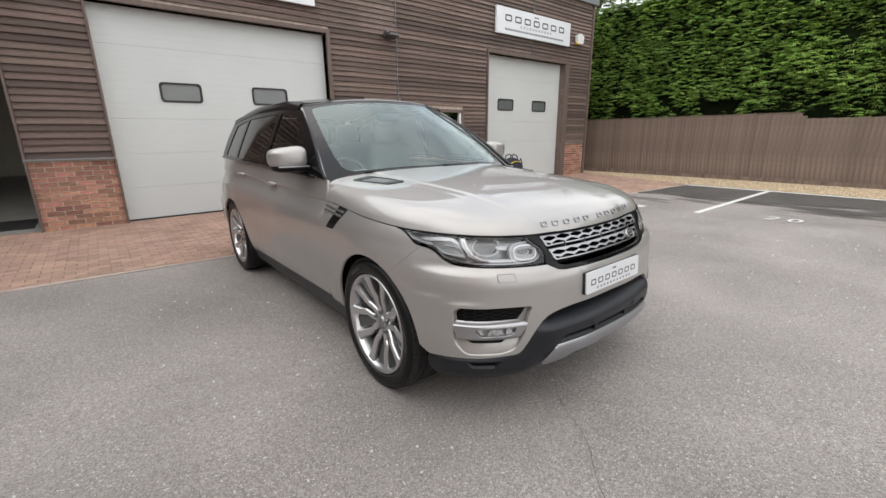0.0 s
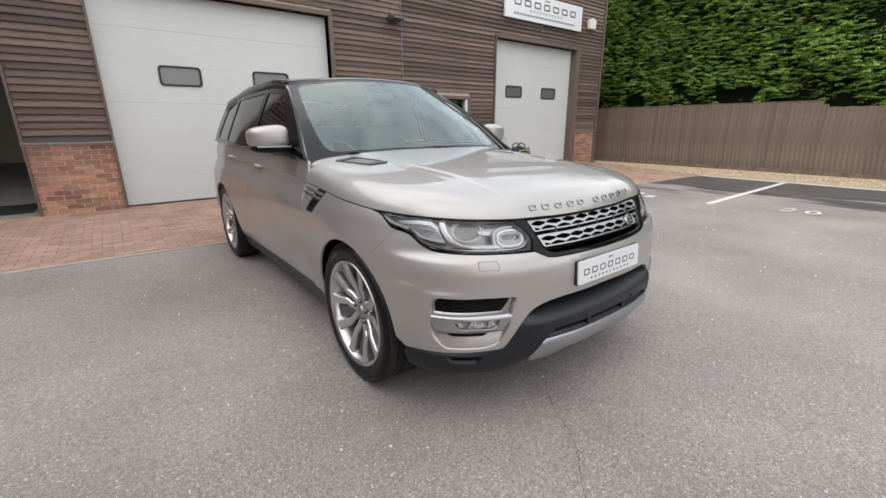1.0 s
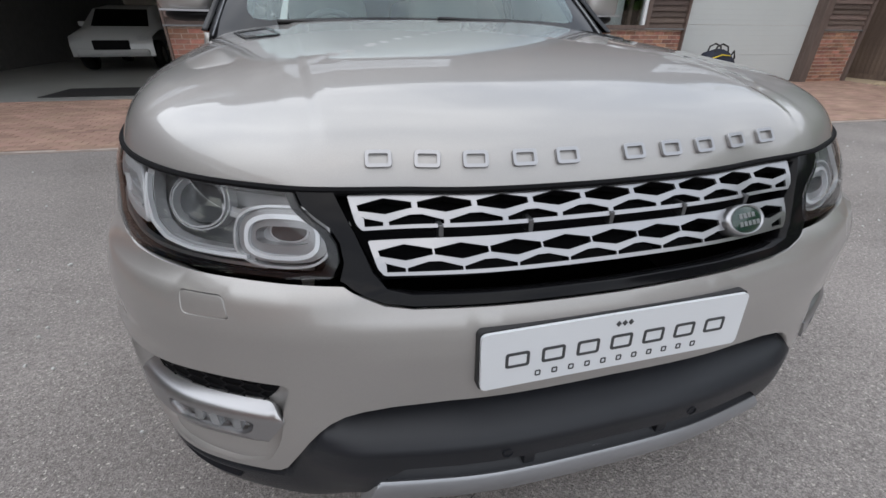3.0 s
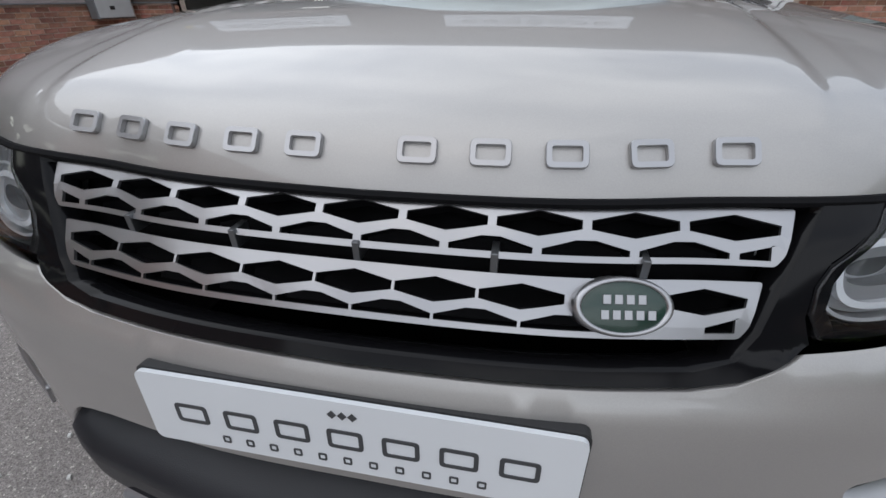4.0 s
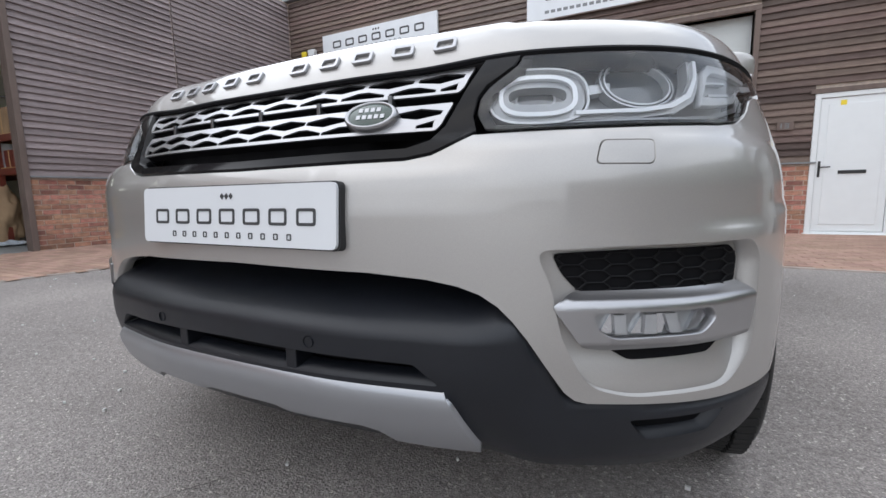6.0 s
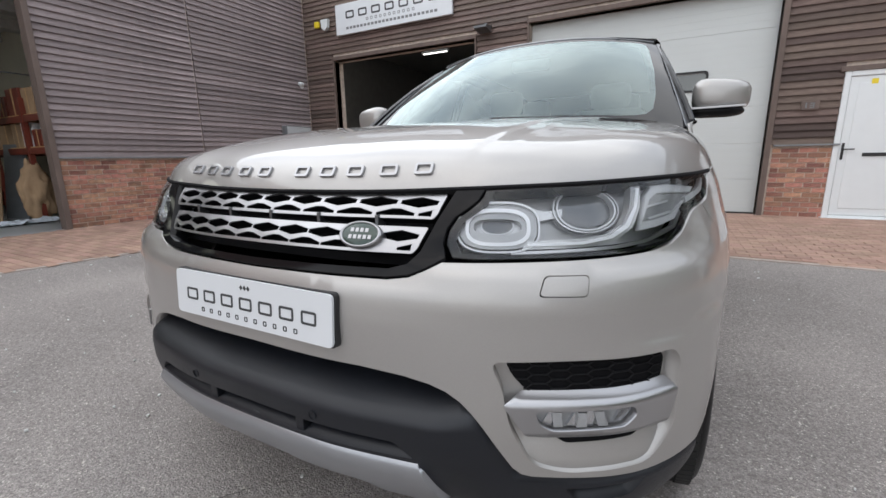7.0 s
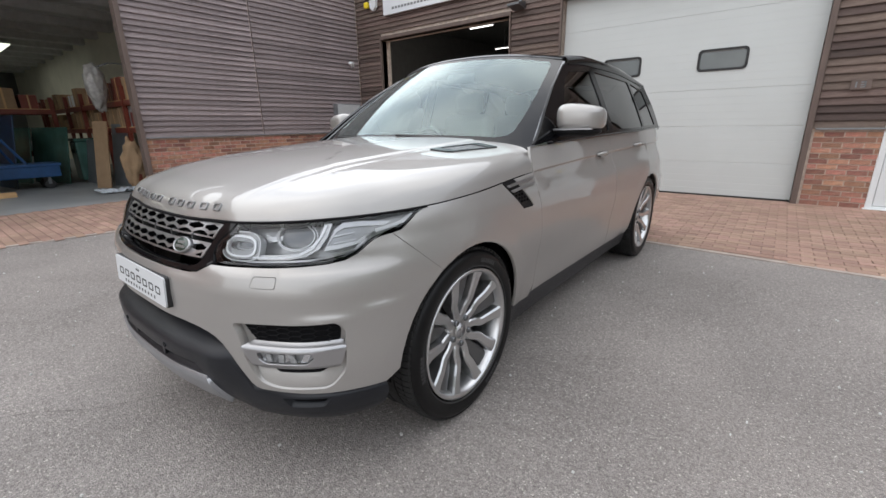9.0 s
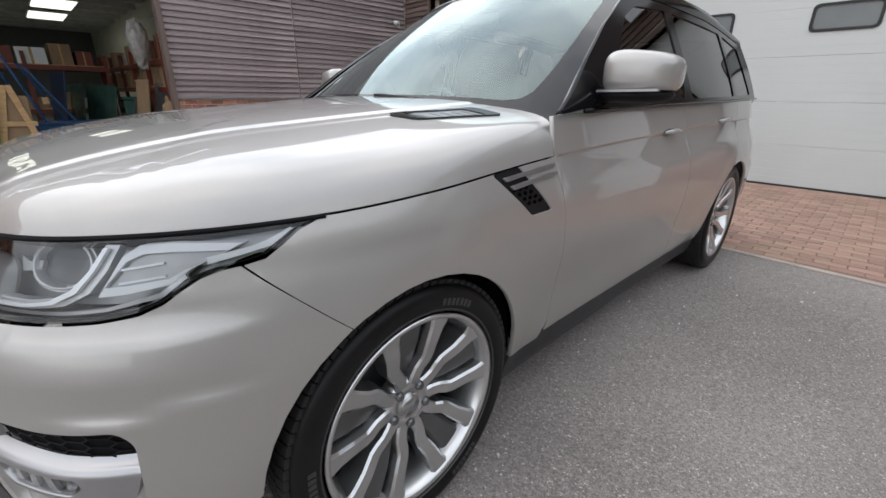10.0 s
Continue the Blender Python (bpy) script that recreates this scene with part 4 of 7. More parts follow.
# ---------- showroom behind the open door ----------
SX0, SX1 = W2_X, -1.95
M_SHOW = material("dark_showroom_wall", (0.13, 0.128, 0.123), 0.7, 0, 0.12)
setting("floor_showroom", box((SX0 - 1, WALL_Y + .0, -.05), (SX1, 23, .006)), material("grey_showroom_floor", (0.30, 0.305, 0.295), 0.35, 0, 0.12, 1.0), "smooth grey showroom floor", "floor")
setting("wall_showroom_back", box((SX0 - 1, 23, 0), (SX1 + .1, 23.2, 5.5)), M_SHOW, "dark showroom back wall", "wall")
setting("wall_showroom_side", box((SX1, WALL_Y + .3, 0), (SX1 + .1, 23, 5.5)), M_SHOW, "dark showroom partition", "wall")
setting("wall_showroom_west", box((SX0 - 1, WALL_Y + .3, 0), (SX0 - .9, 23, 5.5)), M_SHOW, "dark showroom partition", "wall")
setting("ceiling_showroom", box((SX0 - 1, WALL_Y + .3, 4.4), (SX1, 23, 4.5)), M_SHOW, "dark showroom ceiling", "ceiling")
for x, y in ((-5.0, 9.2), (-3.6, 11.5), (-6.2, 12.5)):
    l = thing("strip_lamp", "lit strip lamp in the dark showroom", "lamp", (x, y, 3.75), "showroom strip lamps")
    part("case", box((-.40, -.04, .02), (.40, .04, .07), .01), M_STEEL, l)
    part("tube", box((-.36, -.025, 0), (.36, .025, .02), .005), M_LAMPWHITE, l)
    part("rod", box((-.01, -.01, .08), (.01, .01, .65)), M_STEEL, l)
# broad panels added unseen just inside the door head, to brighten the showroom
for x in (-6.3, -4.7, -3.1):
    for y in (7.9, 8.8):
        l = thing("fill_panel", "added fill-light panel, unseen above the showroom door head", "lamp", (x, y, 4.30), "showroom ceiling panels")
        part("case", box((-.62, -.17, .03), (.62, .17, .098), .01), M_UPVC, l)
        part("diffuser", box((-.58, -.14, 0), (.58, .14, .03), .008), M_FILL, l)
# black mat at the doorway
setting("door_mat", box((-5.2, 7.5, .006), (-2.98, 8.6, .018), .004), M_RUBBER, "black mat inside the showroom doorway", "mat")


def show_car(x, y, rz, paint, label):
    """A simple parked car further inside the showroom."""
    c = thing("car", label, "car")
    prof = [(-2.2, .35), (-2.2, .62), (-2.12, .80), (-1.2, .98), (-.62, 1.42), (.3, 1.56), (1.5, 1.48), (2.15, 1.02), (2.22, .60), (2.2, .35)]
    bm = bmesh.new()
    rows = []
    for k, sx in enumerate((-1, -.96, -.75, 0, .75, .96, 1)):
        f = (0, .93, 1, 1, 1, .93, 0)[k]
        rows.append([bm.verts.new((sx * (.92 - .22 * step01(.95, 1.5, q) if abs(sx) < 1 else .90), p * (1 if abs(sx) < .9 else .97), q if abs(sx) < 1 else min(q, .95))) for p, q in prof])
    for A, B in zip(rows, rows[1:]):
        for i in range(len(prof) - 1):
            bm.faces.new((A[i], A[i + 1], B[i + 1], B[i]))
    part("body", bm, paint, c, "", True)
    ws = bmesh.new()
    ws.faces.new([ws.verts.new(v) for v in ((-.66, -1.16, 1.02), (.66, -1.16, 1.02), (.60, -.66, 1.42), (-.60, -.66, 1.42))])
    part("windscreen", ws, M_TINT, c)
    for sx in (-1, 1):
        part("headlamp", box((sx * .72 - .13, -2.19, .70), (sx * .72 + .13, -2.02, .80), .03), M_LENS, c)
        part("door_mirror", box((sx * 1.0 - .09, -.75, 1.0), (sx * 1.0 + .09, -.62, 1.13), .04), paint, c)
        for yy in (-1.4, 1.4):
            part("wheel", lathe([(.2, .10), (.33, .11), (.35, .05), (.35, -.1), (.2, -.1)], 32, Matrix.Translation((sx * .82, yy, .35)) @ Matrix.Rotation(radians(90 * sx), 4, "Y")), M_TYRE, c, "", True)
            part("rim", lathe([(.24, .10), (.2, .09), (.05, .08), (0, .09)], 20, Matrix.Translation((sx * .82, yy, .35)) @ Matrix.Rotation(radians(90 * sx), 4, "Y")), M_RIM, c, "", True)
    part("grille", box((-.40, -2.22, .48), (.40, -2.10, .72), .03), M_VOID, c)
    part("bumper", box((-.80, -2.25, .36), (.80, -2.05, .52), .06), paint, c)
    c.matrix_world = Matrix.Translation((x, y, .004)) @ Matrix.Rotation(radians(rz), 4, "Z")


show_car(-5.68, 14.1, 3, material("white_car_paint", (0.42, 0.43, 0.43), 0.3, 0, 0.02, coat=1.0), "white SUV parked in the dark showroom")

# ---------- fence and hedge ----------
FX = 12.9
fence = thing("fence", "brown close-board timber fence beside the yard", "fence")
rnd = random.Random(3)


def fence_top(y):
    return 1.88 if y > 1.22 else 1.81 if y > 1.12 else 1.73


nB = 0
proto = {}
y = 10.2
while y > -16:
    h = fence_top(y)
    key = (h, nB % 3)
    if key not in proto:
        bm = box((-.012, 0, .10), (.012, .118, h + (nB % 3 - 1) * .006), .003)
        proto[key] = finish(bm, M_FENCE, False)
    o = new("board", proto[key])
    o.parent = fence
    o.matrix_local = Matrix.Translation((FX + rnd.uniform(-.006, .006), y - .118, 0)) @ Matrix.Rotation(radians(4), 4, "Z")
    y -= .108
    nB += 1
for z in (.45, 1.05, 1.6):
    part("rail", box((FX + .02, -16, z - .04), (FX + .08, 10.2, z + .04)), M_FENCE, fence)
part("gravel_board", box((FX - .02, -16, 0), (FX + .015, 10.2, .12), .004), M_FENCE, fence)
part("capping", box((FX - .03, 1.20, 1.882), (FX + .035, 10.2, 1.906), .004), M_FENCE, fence)
for y in np.arange(9.1, -16, -2.6):
    part("post", box((FX + .08, y - .05, 0), (FX + .18, y + .05, 1.66)), M_FENCE, fence)

hedge = thing("hedge", "tall dense clipped conifer hedge behind the fence", "hedge", kind="stuff")
HX = 13.75
# near-black block stands in for the shade deep inside the hedge
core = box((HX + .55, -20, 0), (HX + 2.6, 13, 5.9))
part("core", core, M_HEDGESHADE, hedge)
rnd = random.Random(8)
vs, fs = [], []


def spray(p, d, up, ln, wd):
    """A feathery conifer frond: a drooping fan of thin leaflets."""
    side = d.cross(up).normalized()
    n = 7
    for k in range(-n // 2 + 1, n // 2 + 1):
        a = k * .30
        dd = (d * math.cos(a) + side * math.sin(a))
        l = ln * (1 - .08 * abs(k)) * rnd.uniform(.75, 1.1)
        tip = p + dd * l - up * l * .28 + up * rnd.uniform(-.02, .02)
        mid = p + dd * l * .5 + up * .012
        nn = dd.cross(up).normalized() * wd
        b = len(vs)
        vs.extend([tuple(p), tuple(mid + nn), tuple(tip), tuple(mid - nn)])
        fs.append((b, b + 1, b + 2, b + 3))


for i in range(26000):
    y = rnd.uniform(-11, 12)
    z = rnd.uniform(1.05, 6.1) if rnd.random() < .93 else rnd.uniform(5.7, 6.6)
    bulge = .30 * noise.noise((y * .9, z * .9, 3)) + .22 * noise.noise((y * 2.3, z * 2.3, 7))
    hollow = step01(2.6, 1.9, z) * (.18 + .30 * max(0, noise.noise((y * 1.4, 0, 5))))
    if z < 2.7 and noise.noise((y * 1.6, z * 1.6, 11)) > .18:
        continue
    x = HX + .30 - bulge + hollow + rnd.uniform(-.05, .28)
    yaw = rnd.gauss(0, .55)
    d = Vector((-math.cos(yaw), math.sin(yaw), rnd.uniform(-.1, .5))).normalized()
    up = Vector((0, 0, 1))
    spray(Vector((x + .12, y, z)), d, up, rnd.uniform(.16, .34), rnd.uniform(.010, .02))
me = bpy.data.meshes.new("fronds")
me.from_pydata(vs, [], fs)
me.materials.append(M_LEAF)
o = new("fronds", me)
o.parent = hedge
tagged(o, "feathery bright green fronds", kind="stuff")

# tree behind the hedge by the building end
tree = thing("tree", "tall broadleaf tree rising behind the hedge", "tree", (15.5, 9.5, 0))
tk = tube([(0, 0, 0), (.1, .1, 2.5), (-.1, 0, 5), (0, .2, 7.5)], [.28, .22, .17, .08], 10)
for a in range(7):
    an = a * .9
    add_tube(tk, [(0, 0, 3.5 + .5 * a), (1.0 * math.cos(an), 1.0 * math.sin(an), 4.6 + .5 * a), (1.9 * math.cos(an), 1.9 * math.sin(an), 5.2 + .55 * a)], [.09, .06, .02], 6)
part("trunk", tk, M_TRIM, tree, "brown bark", True)
vs, fs = [], []
for i in range(9000):
    c = Vector((rnd.gauss(0, 1.2), rnd.gauss(0, 1.2), rnd.gauss(7.0, 1.3)))
    if noise.noise(c * .8) < -.05:
        continue
    s = rnd.uniform(.04, .09)
    u = Vector((rnd.gauss(0, 1), rnd.gauss(0, 1), rnd.gauss(0, 1))).normalized()
    v = u.orthogonal().normalized()
    b = len(vs)
    vs += [tuple(c - u * s), tuple(c + v * s * .6), tuple(c + u * s), tuple(c - v * s * .6)]
    fs.append((b, b + 1, b + 2, b + 3))
me = bpy.data.meshes.new("leaves")
me.from_pydata(vs, [], fs)
me.materials.append(material("pale_leaf", (0.12, 0.16, 0.05), 0.6, 0, 0.2, 2, island=0.4))
o = new("crown", me)
o.parent = tree

# bag and sacks before the second garage door
bag = thing("sports_bag", "dark blue holdall with upright handles and yellow piping", "bag", (7.15, 6.3, .010))
bm = bmesh.new()
bmesh.ops.create_uvsphere(bm, u_segments=28, v_segments=16, radius=1)
for v in bm.verts:
    k = 1 + .12 * noise.noise(v.co * 3)
    v.co = Vector((math.copysign(abs(v.co.x) ** .7, v.co.x) * .44 * k, v.co.y * .24 * k, max(v.co.z * .40 * k, -.34) + .34))
part("body", bm, material("navy_fabric", (0.015, 0.018, 0.032), 0.75, 0, 0.2), bag, "", True)
for yy in (-.10, .08):
    part("handle", tube([(-.16, yy, .66), (-.12, yy, .80), (0, yy, .85), (.14, yy, .80), (.20, yy, .64)], .016, 8), M_RUBBER, bag)
part("strap", tube([(.28, -.05, .58), (.36, -.06, .72), (.42, -.05, .60), (.43, 0, .40)], .018, 8), M_RUBBER, bag)
part("piping", tube([(-.43, 0, .40), (-.3, -.18, .58), (-.05, -.2, .66), (.2, -.15, .64)], .011, 6), M_YELLOW, bag)
part("pocket", box((-.2, -.27, .15), (.2, -.2, .45), .03), M_RUBBER, bag)
# ---------- the car's skins ----------
# Car frame: x to its left, y to its rear, origin on the ground under the front axle.
OUT_PTS = [(0, -.842), (.15, -.840), (.26, -.832), (.38, -.813), (.47, -.795), (.56, -.770), (.64, -.738), (.71, -.702), (.78, -.653),
           (.84, -.592), (.89, -.518), (.927, -.437), (.956, -.34), (.976, -.22), (.987, -.08), (.989, .08), (.985, .3), (.976, .55),
           (.970, .9), (.969, 1.5), (.972, 2.2), (.982, 2.7), (.984, 3.0), (.975, 3.35), (.945, 3.62), (.88, 3.82), (.74, 3.93),
           (.45, 3.97), (0, 3.98)]


def spline(pts, per=12):
    out = []
    p = [Vector((*q, 0)) for q in pts]
    for i in range(len(p) - 1):
        a = p[i - 1] if i else Vector((-p[1].x, p[1].y, 0))
        b, c = p[i], p[i + 1]
        d = p[i + 2] if i + 2 < len(p) else Vector((-p[i].x, p[i].y, 0))
        for k in range(per):
            t = k / per
            out.append(0.5 * ((2 * b) + (c - a) * t + (2 * a - 5 * b + 4 * c - d) * t * t + (3 * b - a - 3 * c + d) * t ** 3))
    out.append(p[-1])
    return out


_o = spline(OUT_PTS)
OX, OY = np.array([v.x for v in _o]), np.array([v.y for v in _o])
OA = np.concatenate([[0], np.cumsum(np.hypot(np.diff(OX), np.diff(OY)))])
NX, NY = -np.gradient(OY, OA), np.gradient(OX, OA)
NX, NY = -NX, -NY
_n = np.hypot(NX, NY)
NX, NY = NX / _n, NY / _n
K_FRONT = int(np.argmax(OX > 0.93))
K_REAR = int(len(OX) - 1 - np.argmax(OX[::-1] > 0.93))


def ax(x):
    """Arc of the outline at a width x on the front."""
    return math.copysign(float(np.interp(abs(x), OX[:K_FRONT], OA[:K_FRONT])), x)


def ay(y):
    """Arc of the outline at a length y on the side."""
    return float(np.interp(y, OY[60:K_REAR + 40], OA[60:K_REAR + 40]))


A_SIDE0, A_SIDE1 = ax(.84), ay(.26)
A_LATE, A_HIGH = ay(-.44), ax(.74)
A_PROUD0, A_PROUD1, A_PROUD2, A_PROUD3 = ax(.66), ay(-.20), ax(.84), ay(-.46)
A_WING0, A_WING1 = ay(-.50), ay(-.27)
A_REAR0, A_REAR1 = ay(3.3), ay(3.8)
IN_MID = smooth_table([(.15, .14), (.24, .10), (.30, .05), (.36, .015), (.42, -.004), (.50, 0), (.60, 0), (.695, 0), (.705, .001), (.735, .004), (.750, .006), (.758, .010), (.767, .016), (.776, .022),
                       (.785, .027), (.83, .047), (.88, .078), (.91, .098), (.945, .124), (.98, .147)])
IN_LAMP = smooth_table([(.15, .13), (.24, .07), (.30, .022), (.36, .005), (.42, 0), (.50, -.004), (.60, -.002), (.66, -.001), (.70, 0), (.736, .0003), (.748, .0016), (.77, .007),
                        (.792, .015), (.804, .021), (.814, .032), (.822, .044), (.87, .060), (.91, .077), (.95, .102), (.98, .124)])
# behind the lamp the ledge under it runs out into a smooth wing
IN_WING = smooth_table([(.15, .13), (.24, .07), (.30, .022), (.36, .005), (.42, 0), (.50, -.004), (.60, -.002), (.66, 0), (.70, .002), (.75, .010), (.79, .021), (.83, .037),
                        (.87, .055), (.91, .077), (.95, .102), (.98, .124)])
IN_SIDE = smooth_table([(.15, .12), (.22, .085), (.30, .062), (.38, .040), (.48, .022), (.60, .008), (.72, 0), (.82, .003), (.90, .014), (.96, .034),
                        (1.0, .050), (1.03, .058), (1.10, .072), (1.15, .083), (1.2, .095)])
IN_REAR = smooth_table([(.15, .2), (.3, .1), (.5, 0), (.7, 0), (.8, .05), (1.0, .08), (1.2, .12)])


Z_CREASE = smooth_table([(.6, 1.013), (1.2, 1.028), (2.0, 1.043), (3.2, 1.058), (4.2, 1.06)])


def S_low(a, z):
    k = abs(a)
    x, y = np.interp(k, OA, OX), np.interp(k, OA, OY)
    nx, ny = np.interp(k, OA, NX), np.interp(k, OA, NY)
    wm = 1 - step01(.34, .56, x) if k < A_SIDE0 else 0.0
    late = 1 - step01(.58, .76, z)
    ws = step01(A_SIDE0 + late * (A_LATE - A_SIDE0) - (A_SIDE0 - A_HIGH) * step01(.88, .95, z), A_SIDE1, k)
    wr = step01(A_REAR0, A_REAR1, k)
    front = IN_LAMP(z) * (1 - wm) + IN_MID(z) * wm
    if k > A_WING0:
        wl = step01(A_WING0, A_WING1, k)
        front += (IN_WING(z) - front) * wl
    d = front * (1 - ws) + IN_SIDE(z) * ws
    d = d * (1 - wr) + IN_REAR(z) * wr
    # lower corner of the bumper stands proud under a crease that fades out at the wheel opening
    if A_PROUD0 < k < A_PROUD1:
        zc = .652 + .05 * step01(A_PROUD0, A_PROUD1, k)
        w = step01(A_PROUD0, A_PROUD2, k) * (1 - step01(A_PROUD3, A_PROUD1, k))
        d -= .008 * w * (1 - step01(zc - .010, zc + .012, z))
    if ws > 0:
        if y > .64:
            zc = Z_CREASE(y)
            d += .009 * (1 - step01(zc - .005, zc + .001, z)) * (1 - step01(zc - .06, zc - .16, z) if z > zc - .16 else 0) * step01(.64, .70, y)
        for yc in (0.038, 2.95):
            r = math.hypot(y - yc, z - .364)
            d -= .008 * (1 - step01(.425, .540, r)) * min(1, ws * 1.6)
        if .5 < y < 2.9 and z < .95:
            d += .012 * step01(.5, .75, y) * (1 - step01(2.2, 2.6, y)) * math.exp(-((z - .52) / .12) ** 2)
    return Vector((math.copysign(x + 0.0, a) - math.copysign(nx, a) * d if a else 0.0, y - ny * d, z))


def atx(x, z):
    """Arc at which the skin at height z lies at the width x."""
    k = ax(abs(x))
    for _ in range(6):
        k += (abs(x) - S_low(k, z).x) * 1.02
    return math.copysign(k, x)


CAR_MID = Vector((0, 1.45, .75))


def s_normal(S, p, q, e=.004):
    n = (S(p + e, q) - S(p - e, q)).cross(S(p, q + e) - S(p, q - e))
    if n.length < 1e-12:
        return Vector((0, 0, 1))
    n.normalize()
    return n


def inside(poly, p, q):
    c = False
    n = len(poly)
    j = n - 1
    for i in range(n):
        (xi, yi), (xj, yj) = poly[i], poly[j]
        if (yi > q) != (yj > q) and p < (xj - xi) * (q - yi) / (yj - yi) + xi:
            c = not c
        j = i
    return c


def dense(poly, step):
    out = []
    for i in range(len(poly)):
        a, b = Vector(poly[i]), Vector(poly[(i + 1) % len(poly)])
        k = max(1, int(math.ceil((b - a).length / step)))
        out += [tuple(a.lerp(b, t / k)) for t in range(k)]
    return out


def near_edge(pts, p, q, d):
    return ((pts[:, 0] - p) ** 2 + (pts[:, 1] - q) ** 2).min() < d * d


def skin(S, outer, holes=(), step=.03, off=0.0, rim=.012, aspect=1.0, hole_rim=None, edge_step=None, extra=()):
    """A panel on the surface S, bounded by a polygon in its two coordinates, with holes, and with edges turned inwards."""
    from mathutils.geometry import delaunay_2d_cdt
    es = edge_step or step * .6
    loops = [dense(outer, es)] + [dense(h, es) for h in holes]
    pts, edges = [], []
    for lp in loops:
        b = len(pts)
        pts += lp
        edges += [(b + i, b + (i + 1) % len(lp)) for i in range(len(lp))]
    bound = np.array(pts)
    lo, hi = bound.min(0), bound.max(0)
    more = [e for e in extra if inside(outer, *e) and not any(inside(h, *e) for h in holes) and not near_edge(bound, *e, .004)]
    pts += more
    bound = np.array(pts)
    sp, sq = step, step * aspect
    for i in range(int((hi[0] - lo[0]) / sp) + 2):
        for j in range(int((hi[1] - lo[1]) / sq) + 2):
            p, q = lo[0] + (i + .5 * (j % 2)) * sp, lo[1] + j * sq
            if inside(outer, p, q) and not any(inside(h, p, q) for h in holes) and not near_edge(bound, p, q, .55 * min(sp, sq)):
                pts.append((p, q))
    vs, _, fs, *_ = delaunay_2d_cdt([Vector(p) for p in pts], edges, [], 0, 1e-5)
    place = [S(v.x, v.y) for v in vs]
    nor = [s_normal(S, v.x, v.y) for v in vs]
    tot = sum(n.dot(p - CAR_MID) for n, p in zip(nor, place))
    sg = 1 if tot > 0 else -1
    nor = [n * sg for n in nor]
    bm = bmesh.new()
    lay = bm.verts.layers.float_vector.new("nrm")
    top = [bm.verts.new(p + n * off) for p, n in zip(place, nor)]
    for v, n in zip(top, nor):
        v[lay] = n
    used = {}
    for f in fs:
        c = sum((vs[i] for i in f), Vector((0, 0))) / len(f)
        if inside(outer, c.x, c.y) and not any(inside(h, c.x, c.y) for h in holes):
            a, b, d = (vs[i] for i in f[:3])
            flat = (b.x - a.x) * (d.y - a.y) - (b.y - a.y) * (d.x - a.x)
            if abs(flat) < 1e-8:
                continue
            try:
                bm.faces.new([top[i] for i in (f if flat * sg > 0 else f[::-1])])
            except ValueError:
                continue
            g = f if flat * sg > 0 else f[::-1]
            for i in range(len(g)):
                e = (g[i], g[(i + 1) % len(g)])
                used.setdefault((min(e), max(e)), []).append(e)
    if rim:
        hr = hole_rim if hole_rim is not None else rim
        ring = {}
        outer_pts = loops[0]

        def on_outer(v):
            return near_edge(np.array(outer_pts), v.x, v.y, 1e-4)

        for c in used.values():
            if len(c) == 1:
                i, j = c[0]
                depth = rim if on_outer(vs[i]) or not holes else hr
                for k in (i, j):
                    if k not in ring:
                        ring[k] = (bm.verts.new(place[k] + nor[k] * off), bm.verts.new(place[k] + nor[k] * (off - depth)))
                a, b = ring[i], ring[j]
                bm.faces.new((b[0], a[0], a[1], b[1]))
        # edges shade as if rolled over
        for k, (u, w) in ring.items():
            n = Vector()
            for f in u.link_faces:
                f.normal_update()
                n += f.normal
            if n.length > .01:
                n.normalize()
                u[lay], w[lay] = (nor[k] * .65 + n * .5).normalized(), n
    loose = [v for v in bm.verts if not v.link_faces]
    bmesh.ops.delete(bm, geom=loose, context="VERTS")
    return bm


def flip_x(bm):
    """A mirrored copy, across the car's middle."""
    c = bm.copy()
    lay = c.verts.layers.float_vector.get("nrm")
    for v in c.verts:
        v.co.x = -v.co.x
        if lay:
            v[lay] = Vector((-v[lay].x, v[lay].y, v[lay].z))
    bmesh.ops.reverse_faces(c, faces=c.faces)
    return c


def mirror_poly(poly):
    return [(-p, q) for p, q in poly[::-1]]


# Lip of the bonnet: heights along the outline.
Z_LIP = smooth_table([(0, .944), (ax(.3), .947), (ax(.53), .956), (ax(.75), .963), (ax(.88), .968), (ay(-.185), .973), (ay(.1), .985), (ay(.34), 1.0),
                      (ay(.66), 1.016), (ay(1.2), 1.03), (ay(2.0), 1.045), (ay(3.2), 1.06)])
LIP = []
_a = 0.0
while _a < ay(.665):
    LIP.append(S_low(_a, Z_LIP(_a)))
    _a += .02
LIP.append(S_low(ay(.665), Z_LIP(ay(.665))))
LIPX = np.array([[v.x, v.y, v.z] for v in LIP])


def bonnet_edge(y):
    """Half width of the raised middle of the bonnet."""
    return .475 + .075 * (y + .6)


HOOD_CROWN = smooth_table([(-1.0, .99), (-.72, 1.044), (-.6, 1.068), (-.45, 1.092), (-.3, 1.111), (0, 1.137), (.3, 1.161), (.6, 1.184), (.9, 1.205)])


